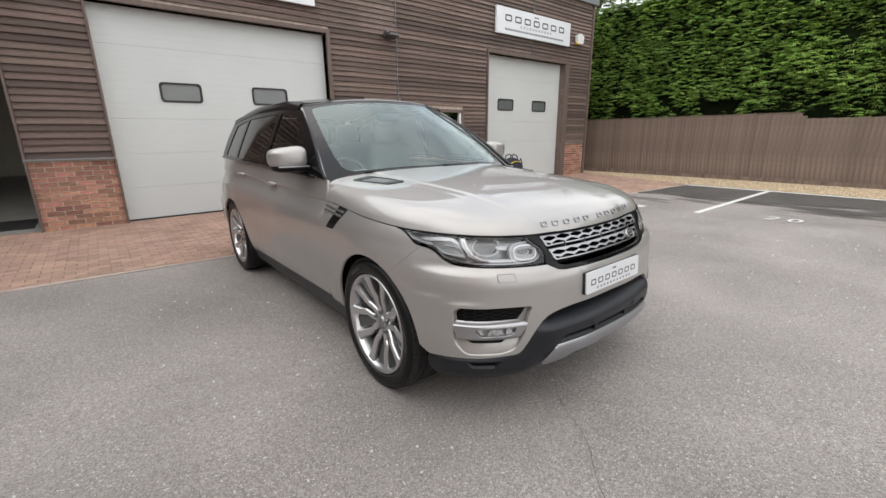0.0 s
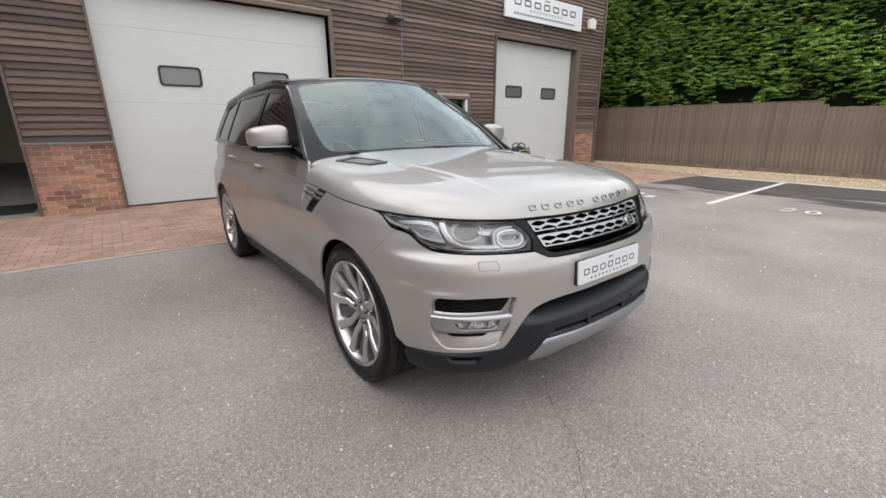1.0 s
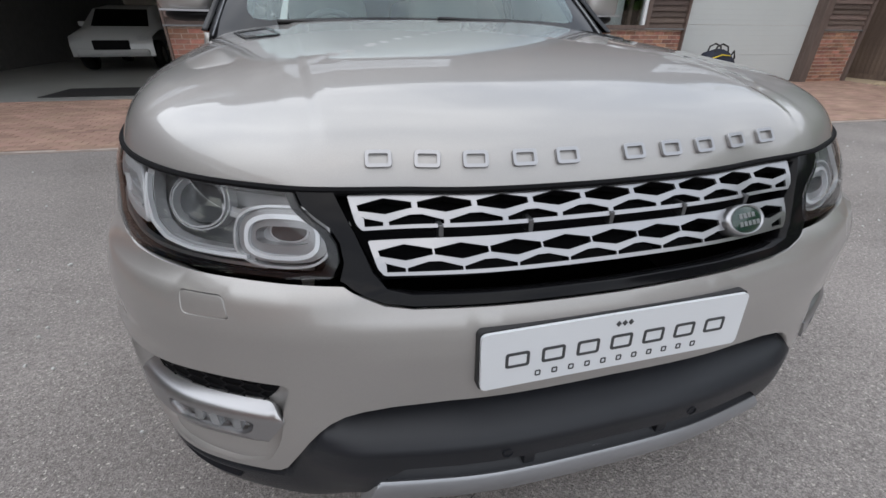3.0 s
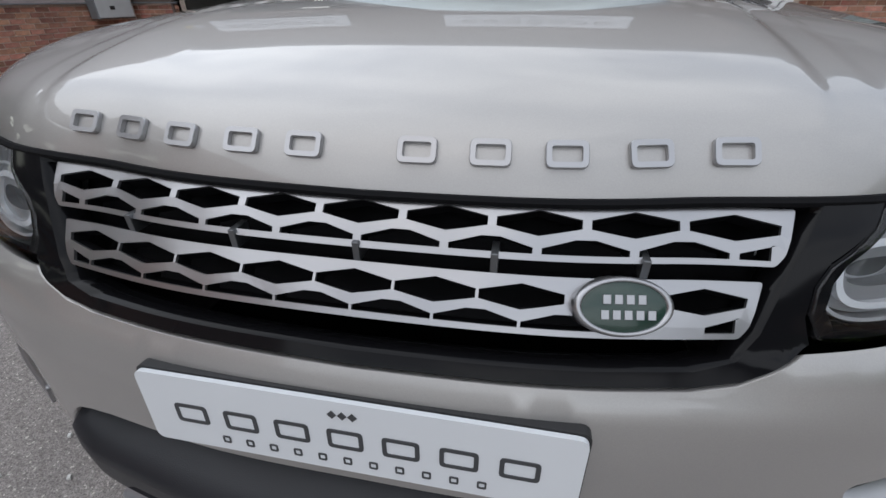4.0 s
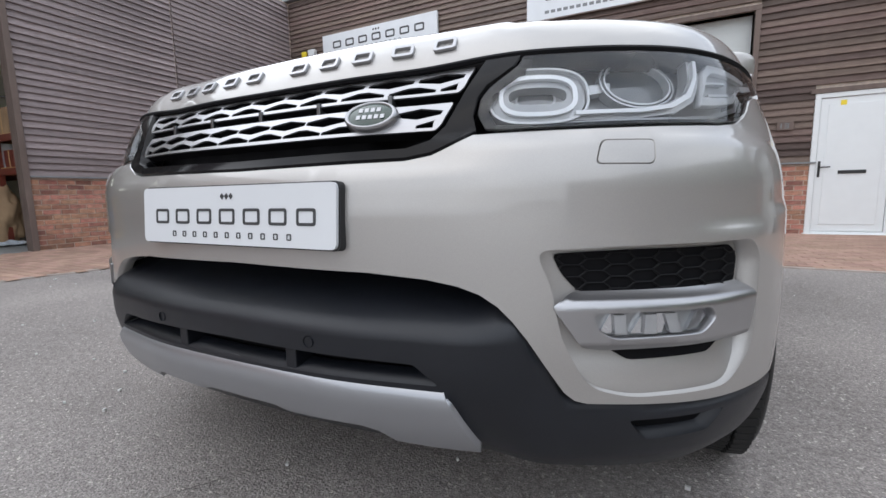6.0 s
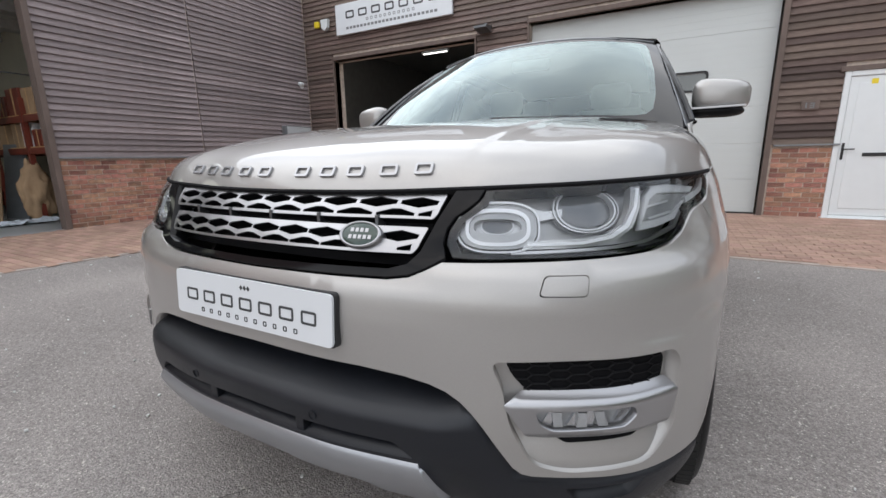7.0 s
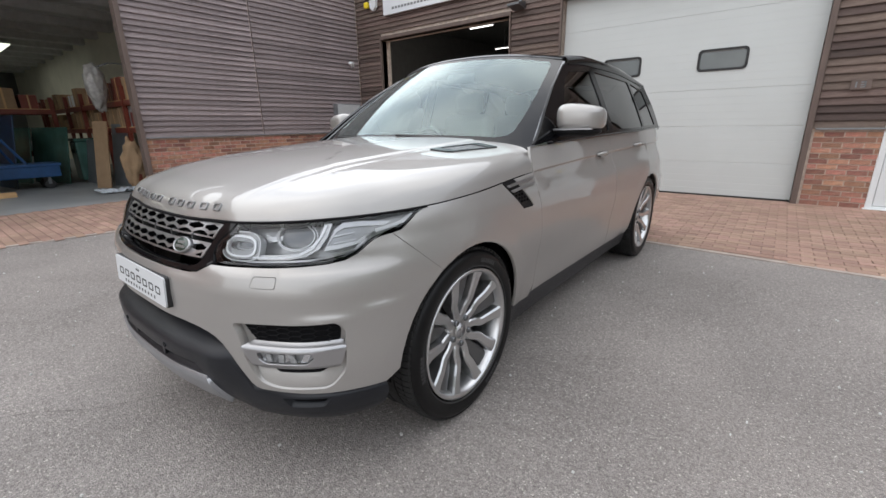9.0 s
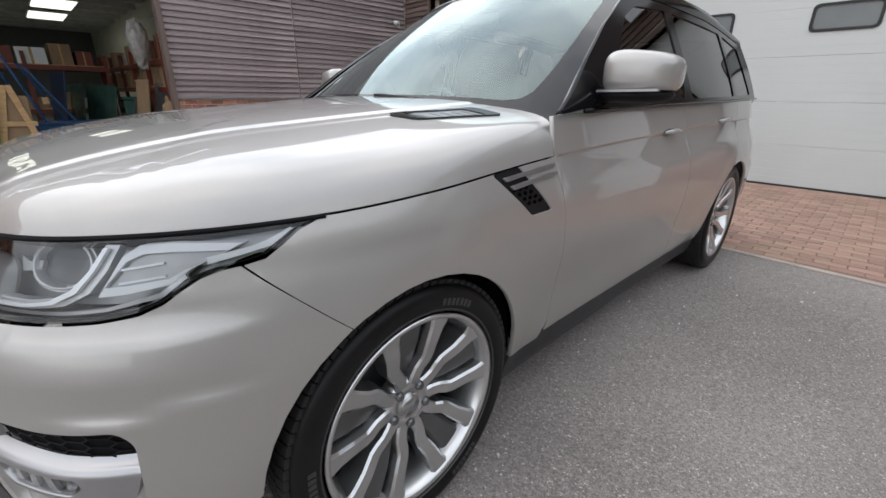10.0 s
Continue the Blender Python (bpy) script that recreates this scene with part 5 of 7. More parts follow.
def S_hood(x, y):
    k = abs(x)
    # nearest point of the lip, segment by segment
    A, B = LIPX[:-1], LIPX[1:]
    d = B[:, :2] - A[:, :2]
    t = np.clip((((k - A[:, 0]) * d[:, 0]) + (y - A[:, 1]) * d[:, 1]) / (d ** 2).sum(1), 0, 1)
    px, py = A[:, 0] + d[:, 0] * t, A[:, 1] + d[:, 1] * t
    dd = (px - k) ** 2 + (py - y) ** 2
    i = int(np.argmin(dd))
    dist, ze = math.sqrt(dd[i]), A[i, 2] + (B[i, 2] - A[i, 2]) * t[i]
    side = step01(.70, .90, px[i])
    # crown of the panel, and the roll from it down to the lip
    top = HOOD_CROWN(y) - .038 * (k / .85) ** 2.8
    edge = bonnet_edge(y)
    top += (.0054 * (1 - step01(edge - .014, edge + .012, k)) + .0018 * (1 - step01(edge + .045, edge + .075, k))) * step01(-.75, -.60, y)
    tau = .026 * (1 - side) + .030 * side
    if d[i, 0] * (y - A[i, 1]) - d[i, 1] * (k - A[i, 0]) < 0:
        return Vector((x, y, ze - dist * ((top - ze) * .6 / tau + .2)))
    fall = (.62 + .16 * side) * math.exp(-dist / tau) + (.38 - .16 * side) * math.exp(-dist / .2)
    return Vector((x, y, top - (top - ze) * fall))


# Greenhouse.
def belt(y):
    return 1.145 + .016 * (y - .76)


ROOF_SIDE = smooth_table([(.7, 1.14), (1.1, 1.45), (1.46, 1.648), (1.9, 1.678), (2.4, 1.675), (3.0, 1.64), (3.5, 1.585), (3.8, 1.5)])


def S_side(y, z):
    b = belt(y)
    t = max((z - b) / .5, -.2)
    x = .907 - .205 * math.copysign(abs(t) ** 1.12, t) - .05 * step01(2.4, 3.9, y)
    return Vector((x, y, z))


def S_screen(s, t):
    b = Vector((.835 * s, .60 + .115 * abs(s) ** 2.2, 1.172 - .035 * abs(s) ** 2.5))
    u = Vector((.665 * s, 1.335 + .135 * abs(s) ** 2.2, 1.693 - .048 * abs(s) ** 2.4))
    p = b.lerp(u, t)
    bow = .018 * math.sin(math.pi * min(max(t, 0), 1))
    return p + Vector((0, -bow * .6, bow))


ROOF_EDGE = smooth_table([(1.3, 1.632), (1.46, 1.650), (1.9, 1.684), (2.4, 1.682), (3.0, 1.648), (3.5, 1.59), (3.8, 1.52)])


def S_roof(x, y):
    w = .695 - .05 * step01(2.6, 3.9, y)
    crown = .052 * (1 - abs(x / w) ** 2.4)
    return Vector((x, y, ROOF_EDGE(y) + crown + .010))
# ---------- the car ----------
def arch_poly(yc, r=.425, zc=.364, n=26, lo=.20):
    """Upper edge of a wheel opening in arc and height, from front to rear."""
    return [(ay(yc - r * math.cos(t)), zc + r * 1.0 * math.sin(t)) for t in [-.30 + k * (math.pi + .60) / n for k in range(n + 1)] if zc + r * math.sin(t) > lo]


def both(name, bm, mat, car, label="", smooth=True):
    c = flip_x(bm)
    part(name, bm, mat, car, label, smooth)
    part(name, c, mat, car, label, smooth)


def wheel(parent, m, name="wheel"):
    """A wheel lying with its outer face to +z, then turned by m."""
    R, RR = .385, .286
    tyre = lathe([(RR, .085), (RR + .012, .108), (RR + .025, .115), (RR + .055, .120), (R - .03, .116), (R - .018, .107), (R - .012, .095), (R - .009, .06),
                  (R - .008, 0), (R - .009, -.09), (R - .012, -.135), (R - .03, -.162), (RR + .02, -.165), (RR, -.13)], 64, closed=False)
    w = new(name)
    w.parent = parent
    w.matrix_local = m
    t = part("tyre", tyre, M_TYRE, w, "black low-profile road tyre", True)
    # tread grooves and shoulder blocks
    tr = bmesh.new()
    for k in range(84):
        mm = Matrix.Rotation(2 * math.pi * k / 84, 4, "Z") @ Matrix.Translation((R - .004, 0, 0))
        for za, zb, lean, skew in ((.062, .100, -.12, .10), (-.150, -.108, .18, -.10), (.018, .056, 0, -.22), (-.102, -.064, 0, .22)):
            c = (za + zb) / 2
            add_box(tr, (-.012, -.0122, za - c), (.004, .0122, zb - c), .0015, mm @ Matrix.Translation((0, 0, c)) @ Matrix.Rotation(lean, 4, "Y") @ Matrix.Rotation(skew, 4, "X"))
    add_lathe(tr, [(R - .010, -.056), (R + .0002, -.053), (R + .0002, .007), (R - .010, .010)], 64)
    part("tread", tr, M_TREAD, t)
    sw = bmesh.new()
    for a0 in (.4, 2.6, 4.6):
        for k in range(7):
            a = a0 + k * .052
            add_box(sw, (RR + .032, -.006, .117), (RR + .052, .006, .1205), .001, Matrix.Rotation(a, 4, "Z"))
    add_lathe(sw, [(RR + .014, .110), (RR + .016, .1135), (RR + .019, .1135), (RR + .021, .112)], 64)
    part("sidewall_marking", sw, M_TYREMARK, t)
    rim = lathe([(RR + .004, .10), (RR + .006, .112), (RR - .004, .113), (RR - .012, .104), (RR - .02, .085), (RR - .03, .02), (RR - .035, -.08),
                 (RR - .02, -.1)], 64)
    rm = part("rim", rim, M_RIM, w, "polished alloy rim with split spokes", True)
    back = lathe([(.03, -.045), (.10, -.045), (.185, -.04), (.19, -.05), (.0, -.05)], 40)
    part("brake_disc", back, M_STEEL, w, "", True)
    cal = box((.12, -.09, -.05), (.21, .09, .0), .012)
    part("brake_caliper", cal, M_RIMDARK, w)
    # black disc paints the shade seen between the spokes
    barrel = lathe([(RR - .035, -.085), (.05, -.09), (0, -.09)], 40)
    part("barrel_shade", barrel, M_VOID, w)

    def blade(path, widths, zt, zb):
        """A spoke: bevelled bar along a path in the wheel's plane."""
        bm = bmesh.new()
        rows = []
        for i, (r, a) in enumerate(path):
            r0, a0 = path[max(i - 1, 0)]
            r1, a1 = path[min(i + 1, len(path) - 1)]
            p = Vector((r * math.cos(a), r * math.sin(a), 0))
            d = Vector((r1 * math.cos(a1) - r0 * math.cos(a0), r1 * math.sin(a1) - r0 * math.sin(a0), 0)).normalized()
            s = Vector((-d.y, d.x, 0)) * widths[i]
            t, b = zt[i], zb
            rows.append([bm.verts.new(p - s + Vector((0, 0, b))), bm.verts.new(p - s + Vector((0, 0, t - .007))), bm.verts.new(p - s * .72 + Vector((0, 0, t))),
                         bm.verts.new(p + s * .72 + Vector((0, 0, t))), bm.verts.new(p + s + Vector((0, 0, t - .007))), bm.verts.new(p + s + Vector((0, 0, b)))])
        for A, B in zip(rows, rows[1:]):
            for k in range(5):
                bm.faces.new((A[k], A[k + 1], B[k + 1], B[k]))
        bm.faces.new(rows[0])
        bm.faces.new(rows[-1][::-1])
        bmesh.ops.recalc_face_normals(bm, faces=bm.faces)
        return bm

    for k in range(5):
        turn = Matrix.Rotation((k + .5) * 2 * math.pi / 5, 4, "Z")
        for sgn in (-1, 1):
            key = blade([(.050, .40 * sgn), (.085, .30 * sgn), (.112, .325 * sgn), (.138, .385 * sgn), (.155, .392 * sgn), (.20, .335 * sgn), (.245, .318 * sgn), (RR - .008, .315 * sgn)],
                        [.022, .0200, .0190, .0205, .0210, .0225, .0255, .036], [.056, .062, .067, .073, .077, .088, .096, .103], .02)
            o = part("spoke", key, M_RIM, rm)
            o.matrix_local = turn
        o = part("spoke_web", blade([(.09, 0), (.13, 0), (.19, 0), (RR - .012, 0)], [.014, .028, .038, .044], [.034, .046, .062, .078], .01), M_WEB, rm, "recessed grey spoke web")
        o.matrix_local = turn
    hub = lathe([(.085, .01), (.082, .045), (.07, .058), (.045, .060), (.040, .052), (.036, .052), (.034, .060), (.0, .064)], 32)
    hb = part("hub", hub, M_RIM, w, "", True)
    cap = lathe([(.031, .058), (.029, .066), (.0, .068)], 24)
    part("centre_cap", cap, M_SATIN, w, "", True)
    for k in range(5):
        a = 2 * math.pi * k / 5
        mm = Matrix.Translation((.060 * math.cos(a), .060 * math.sin(a), .052))
        part("wheel_nut", lathe([(.014, 0), (.014, .014), (.010, .019), (0, .019)], 8, mm), M_RIMDARK, w)
    return w


def build_car():
    car = thing("car", "champagne-silver metallic luxury SUV parked on asphalt, black roof", "car")
    A66 = ay(.668)

    # --- bumper in body colour ---
    top = [(0, .776), (ax(.36), .780), (ax(.405), .787), (ax(.437), .801), (ax(.470), .817), (ax(.52), .818), (ax(.70), .822), (ax(.80), .826),
           (ax(.85), .829), (ay(-.525), .836), (ay(-.487), .850), (ay(-.452), .872), (ay(-.42), .889), (ay(-.385), .898), (ay(-.352), .901)]
    seam = [(ay(-.266), .8255), (ay(-.1675), .7366)]
    arch = [(p, q) for p, q in arch_poly(.038) if p < ay(-.178) and q > .388]
    arch = sorted(arch, key=lambda v: -v[1])
    low = [(ay(-.435), .388), (ax(.86), .392), (ax(.72), .396), (ax(.640), .399), (ax(.622), .404), (ax(.606), .418), (ax(.578), .462), (ax(.553), .502), (ax(.532), .530), (ax(.510), .553), (ax(.483), .571),
           (ax(.45), .583), (ax(.40), .592), (ax(.30), .600), (0, .604)]
    half = top + seam + arch + low
    full = half[:-1] + [(0, .604)] + [(-p, q) for p, q in low[::-1][1:]] + [(-p, q) for p, q in arch[::-1]] + [(-p, q) for p, q in seam[::-1]] + [(-p, q) for p, q in top[::-1][:-1]]
    fog = rounded([(ax(.562), .640), (ax(.70), .646), (ax(.858), .648), (ax(.872), .62), (ax(.868), .47), (ax(.835), .412), (ax(.70), .408), (ax(.64), .425),
                   (ax(.60), .505), (ax(.585), .59)], .028, 5)
    wash = rounded([(atx(.648, .800), .800), (atx(.716, .800), .800), (atx(.718, .766), .766), (atx(.643, .767), .767)], .009, 4)
    grow = lambda poly, k: [((p - sum(v[0] for v in poly) / len(poly)) * k + sum(v[0] for v in poly) / len(poly),
                             (q - sum(v[1] for v in poly) / len(poly)) * (1 + (k - 1) * 2) + sum(v[1] for v in poly) / len(poly)) for p, q in poly]
    wash_hole = grow(wash, 1.06)
    bm = skin(S_low, full, [fog, mirror_poly(fog), wash_hole, mirror_poly(wash_hole)], .020, 0, .03, hole_rim=.045)
    part("front_bumper", bm, M_PAINT, car, "", True)
    both("washer_cover", skin(S_low, wash, [], .02, 0.0005, .01), M_PAINT, car)

    # --- fog lamp recess ---
    def S_bowl(a, z):
        n = s_normal(S_low, a, z)
        c = S_low(a, z)
        if n.dot(c - CAR_MID) < 0:
            n = -n
        return c - n * (.010 + .024 * step01(.41, .50, z))
    bowl = grow(fog, 1.04)
    both("fog_recess", skin(S_bowl, bowl, [], .03, 0, 0), M_PAINT, car)
    gr = rounded([(ax(.590), .632), (ax(.70), .637), (ax(.852), .637), (ax(.866), .618), (ax(.862), .572), (ax(.63), .572), (ax(.605), .60)], .012, 3)
    both("fog_grille_backing", skin(S_bowl, gr, [], .03, .004, 0), M_VOID, car)
    fm = bmesh.new()
    pw, ph = .046, .0185
    seen = set()
    for j in range(-1, 6):
        for i in range(-1, 9):
            cx, cz = .585 + i * pw * .75 * 1.0, .578 + j * ph + (i % 2) * ph / 2
            hx_ = [(cx - pw * .5, cz), (cx - pw * .27, cz + ph / 2), (cx + pw * .27, cz + ph / 2), (cx + pw * .5, cz), (cx + pw * .27, cz - ph / 2), (cx - pw * .27, cz - ph / 2)]
            for k in range(6):
                e0, e1 = hx_[k], hx_[(k + 1) % 6]
                key = (round((e0[0] + e1[0]) * 400), round((e0[1] + e1[1]) * 400))
                if key in seen:
                    continue
                seen.add(key)
                g = [(ax(min(e0[0] + (e1[0] - e0[0]) * t / 4, .92)), e0[1] + (e1[1] - e0[1]) * t / 4) for t in range(5)]
                g = [q for q in g if inside(gr, *q)]
                if len(g) > 1:
                    q0, q1 = (S_bowl(*q) for q in (g[0], g[-1]))
                    nn = (q0 - CAR_MID).normalized() * .008
                    add_tube(fm, [q0 + nn, q1 + nn], .0016, 5)
    both("fog_mesh", fm, M_MESH, car, smooth=False)
    slit = rounded([(ax(.655), .490), (ax(.850), .490), (ax(.815), .463), (ax(.70), .460)], .01, 3)
    both("fog_lower_slit", skin(S_bowl, slit, [], .03, .004, 0), M_VOID, car)
    strip = rounded([(ax(.586), .556), (ax(.62), .574), (ax(.868), .576), (ax(.872), .560), (ax(.858), .492), (ax(.66), .484), (ax(.63), .490)], .009, 3)
    lamp = rounded([(ax(.642), .545), (ax(.800), .548), (ax(.806), .530), (ax(.788), .508), (ax(.672), .505), (ax(.650), .518)], .010, 3)
    def S_strip(a, z):
        c = S_low(a, z)
        n = s_normal(S_low, a, z)
        if n.dot(c - CAR_MID) < 0:
            n = -n
        return c + n * (.004 * (1 - step01(ax(.76), ax(.86), abs(a))) - .030 * step01(.556, .578, z) - .012 * (1 - step01(.482, .498, z)))
    both("fog_lamp_surround", skin(S_strip, strip, [lamp], .009, .0, .034, hole_rim=.02, edge_step=.006), M_SATIN, car, "satin silver fog lamp surround")
    both("fog_lamp_reflector", skin(S_strip, grow(lamp, 1.04), [], .012, -.018, 0), M_LAMPDARK, car)
    for sx in (1, -1):
        for mat, rows in ((M_CHROME, ((.664, .010, -.012), (.706, .012, -.010), (.732, .004, -.010), (.781, .008, -.011))), (M_LAMPMID, ((.684, -.006, -.006), (.722, -.003, -.004), (.757, -.012, -.006)))):
            for cx, lean, dep in rows:
                fl = skin(S_strip, [(ax(cx - .010), .511), (ax(cx + .006), .511), (ax(cx + .009 + lean), .541), (ax(cx - .006 + lean), .541)], [], .012, dep, .008)
                part("lamp_facet", fl if sx > 0 else flip_x(fl), mat, car)
    both("fog_lamp_lens", skin(S_strip, lamp, [], .02, -.003, 0), M_LENS, car, "clear fog lamp lens")

    # --- black lower bumper ---
    IN_BLK = smooth_table([(.26, .09), (.29, .045), (.33, .012), (.38, -.012), (.42, -.024), (.455, -.030), (.500, -.031), (.513, -.025), (.525, -.008),
                           (.545, .030), (.57, .080), (.60, .125), (.63, .14)])

    LOW_A, LOW_Z = [p for p, q in low[::-1]], [q for p, q in low[::-1]]

    def S_blk(a, z):
        k = abs(a)
        w = 1 - step01(ax(.45), ax(.60), k)
        c = S_low(a, z)
        n = s_normal(S_low, a, .5)
        if n.dot(c - CAR_MID) < 0:
            n = -n
        n.z = 0
        n.normalize()
        x, y = np.interp(k, OA, OX), np.interp(k, OA, OY)
        edge = float(np.interp(k, LOW_A, LOW_Z))
        c = c - n * (.026 * step01(edge - .012, edge + .006, z))
        if w <= 0:
            return c
        b = Vector((math.copysign(x, a), y, z)) - n * IN_BLK(z)
        return c.lerp(b, w)
    btop = [(0, .612), (ax(.30), .610), (ax(.43), .600), (ax(.50), .582), (ax(.54), .562), (ax(.575), .512), (ax(.605), .455), (ax(.632), .414), (ax(.72), .408), (ax(.86), .404), (ay(-.437), .396)]
    bend = [(ay(-.425), .35), (ay(-.435), .29), (ay(-.46), .262)]
    blow = [(ax(.86), .256), (ax(.70), .258), (ax(.52), .27), (0, .285)]
    bhalf = btop + bend + blow
    bfull = bhalf + [(-p, q) for p, q in (btop[1:] + bend + blow[:-1])[::-1]]
    slot = rounded([(ax(-.425), .428), (ax(-.385), .462), (0, .466), (ax(.385), .462), (ax(.425), .428), (0, .422)], .008, 3)
    pocket = rounded([(ax(.70), .368), (ax(.835), .372), (ax(.815), .335), (ax(.725), .330)], .008, 3)
    part("lower_bumper", skin(S_blk, bfull, [slot, pocket, mirror_poly(pocket)], .016, .0, .03, hole_rim=.045), M_PLASTIC, car, "dark grey textured plastic lower bumper", True)
    S_slot = lambda a, z: S_blk(a, .44) + Vector((0, .06, z - .44))
    part("intake_backing", skin(S_slot, [(ax(-.46), .41), (ax(.46), .40), (ax(.46), .485), (ax(-.46), .485)], [], .06, 0, 0), M_VOID, car)
    for x in (-.15, .15):
        p = S_blk(ax(x), .44)
        part("intake_strut", box((x - .012, p.y + .008, .422), (x + .012, p.y + .06, .46), .002), M_PLASTIC, car)
    both("bumper_pocket", skin(lambda a, z: S_blk(a, z) * 1.0 + Vector((0, .032, 0)), grow(pocket, 1.1), [], .03, 0, 0), M_VOID, car)
    for x in (-.2, .2):
        p = S_blk(ax(x), .482)
        part("parking_sensor", lathe([(.010, .002), (.010, -.003), (.0, -.004)], 16, Matrix.Translation(p) @ Matrix.Rotation(radians(90), 4, "X")), M_PLASTIC, car)
    # skid plate
    sk = [(0, .421), (ax(.43), .418), (ax(.442), .400), (ax(.452), .375), (ax(.482), .302), (ax(.40), .299), (ax(.335), .302), (ax(.31), .326), (ax(.28), .334), (ax(.12), .330), (ax(.09), .340), (0, .340)]
    skf = sk + [(-p, q) for p, q in sk[1:-1][::-1]]
    IN_SK = smooth_table([(.27, .045), (.31, .012), (.36, -.016), (.40, -.028), (.412, -.026), (.422, -.010), (.43, .01)])

    def S_skid(a, z):
        k = abs(a)
        n = s_normal(S_low, a, .5)
        x, y = np.interp(k, OA, OX), np.interp(k, OA, OY)
        if n.dot(Vector((math.copysign(x, a), y, .5)) - CAR_MID) < 0:
            n = -n
        n.z = 0
        n.normalize()
        return Vector((math.copysign(x, a) if a else 0, y, z)) - n * IN_SK(z)
    part("skid_plate", skin(S_skid, skf, [], .012, .004, .03), M_SKID, car, "matt silver skid plate", True)

    # --- grille ---
    gtop = [(0, .941), (atx(.30, .944), .944), (atx(.50, .951), .951), (atx(.516, .950), .950)]
    gin = [(atx(.508, .930), .930), (atx(.490, .914), .914), (atx(.470, .899), .899), (atx(.458, .878), .878), (atx(.455, .850), .850), (atx(.464, .824), .824)]
    glow_ = [(atx(.432, .806), .806), (atx(.40, .792), .792), (atx(.355, .785), .785), (0, .781)]
    gh = gtop + gin + glow_
    gfull = gh + [(-p, q) for p, q in gh[1:-1][::-1]]
    oph = [(atx(.460, .946), .946), (atx(.436, .892), .892), (atx(.414, .834), .834), (atx(.394, .811), .811), (atx(.355, .800), .800)]
    op = [(ax(-.3), .941), (0, .939), (ax(.3), .941)] + oph + [(0, .795)] + [(-p, q) for p, q in oph[::-1]]
    part("grille_surround", skin(S_low, gfull, [op], .011, .002, .02, hole_rim=.05), M_GLOSS, car, "gloss black grille surround", True)

    def S_gback(a, z):
        return S_low(a, z) + Vector((0, .075, 0))
    part("grille_backing", skin(S_gback, [(ax(-.47), .79), (ax(.47), .79), (ax(.48), .945), (ax(-.48), .945)], [], .06, 0, 0), M_VOID, car)

    def S_gr(a, z):
        return S_low(a, z) + Vector((0, .002, 0))

    def bar(name, xlo, xhi, z0, z1, xb):
        hol = []
        n, h = 9, z1 - z0
        wide = lambda z: xlo + (xhi - xlo) * (z - z0) / h
        pitch = 2 * (xlo + .006) / 9.05
        put = lambda poly: [(atx(min(max(p, -wide(q) + .010), wide(q) - .010), q), q) for p, q in poly]
        zc, hh, v = z0 + .645 * h, .215 * h, .075 * h
        for i in range(n):
            cx = (i - (n - 1) / 2) * pitch
            if abs(cx - xb) > .03 or xb == 0:
                hol.append(put([(cx - .0435, zc + v), (cx, zc + hh), (cx + .0435, zc + v), (cx + .0435, zc - v), (cx, zc - hh), (cx - .0435, zc - v)]))
        for i in range(n + 1):
            cx = (i - n / 2) * pitch
            za, zb = z0 + .105 * h, z0 + .385 * h
            lo, hi = max(cx - .0435, -wide(za) + .012), min(cx + .0435, wide(za) - .012)
            if hi - lo > .02 and (xb == 0 or abs(cx - xb) > .055):
                hol.append([(atx(p, q), q) for p, q in ((lo, za), (hi, za), (hi, za + .11 * h if hi > cx + .03 else zb), (min(cx + .010, hi - .002), zb), (max(cx - .010, lo + .002), zb), (lo, za + .11 * h if lo < cx - .03 else zb))])
        outer = rounded([(atx(-xlo + .006, z0), z0), (0, z0 - .0015), (atx(xlo - .006, z0), z0), (atx(wide(z0 + .01), z0 + .010), z0 + .010), (atx(xhi, z1), z1), (0, z1), (atx(-xhi, z1), z1), (atx(-wide(z0 + .01), z0 + .010), z0 + .010)], .004, 3)
        S_b = lambda a, z: S_gr(a, z) + Vector((0, .005 * step01(z0 + .42 * h, z1, z), 0))
        b = part(name, skin(S_b, outer, hol, .012, .0, .0035, edge_step=.012), M_SATIN, car, "satin silver honeycomb grille bar", False)
        part("bar_core", skin(S_b, outer, hol, .02, -.0035, .020, edge_step=.02), M_VOID, b)
        return b
    bar("grille_bar", .429, .440, .893, .940, 0)
    bar("grille_bar", .402, .416, .829, .877, .287)
    for x in (-.30, -.15, 0, .15, .30):
        p = S_gr(ax(x), .886)
        part("grille_strut", box((x - .004, p.y + .002, .874), (x + .004, p.y + .03, .898), .001), M_RIMDARK, car)
    p = S_gr(ax(.287), .857)
    n = s_normal(S_gr, ax(.287), .857)
    n = n if n.y < 0 else -n
    rot = n.to_track_quat("Z", "Y").to_matrix().to_4x4()
    bmat = Matrix.Translation(p + n * .006) @ rot @ Matrix.Diagonal((1.0, .60, 1, 1))
    badge = part("badge", lathe([(.050, -.02), (.050, .0), (.047, .006), (.043, .007), (.041, .004)], 40, bmat), M_SATIN, car, "silver oval badge with dark green field", True)
    part("badge_field", lathe([(.0415, .004), (.03, .0065), (0, .0075)], 40, bmat), M_GREEN, badge, "", True)
    for u0, v, n_ in ((-.021, .0125, 4), (-.023, -.0125, 5)):
        for k in range(n_):
            u = u0 + k * .0112
            part("badge_stroke", box((u, v - .0075, .0058), (u + .0078, v + .0075, .0080), .0005, bmat), M_SATIN, badge)

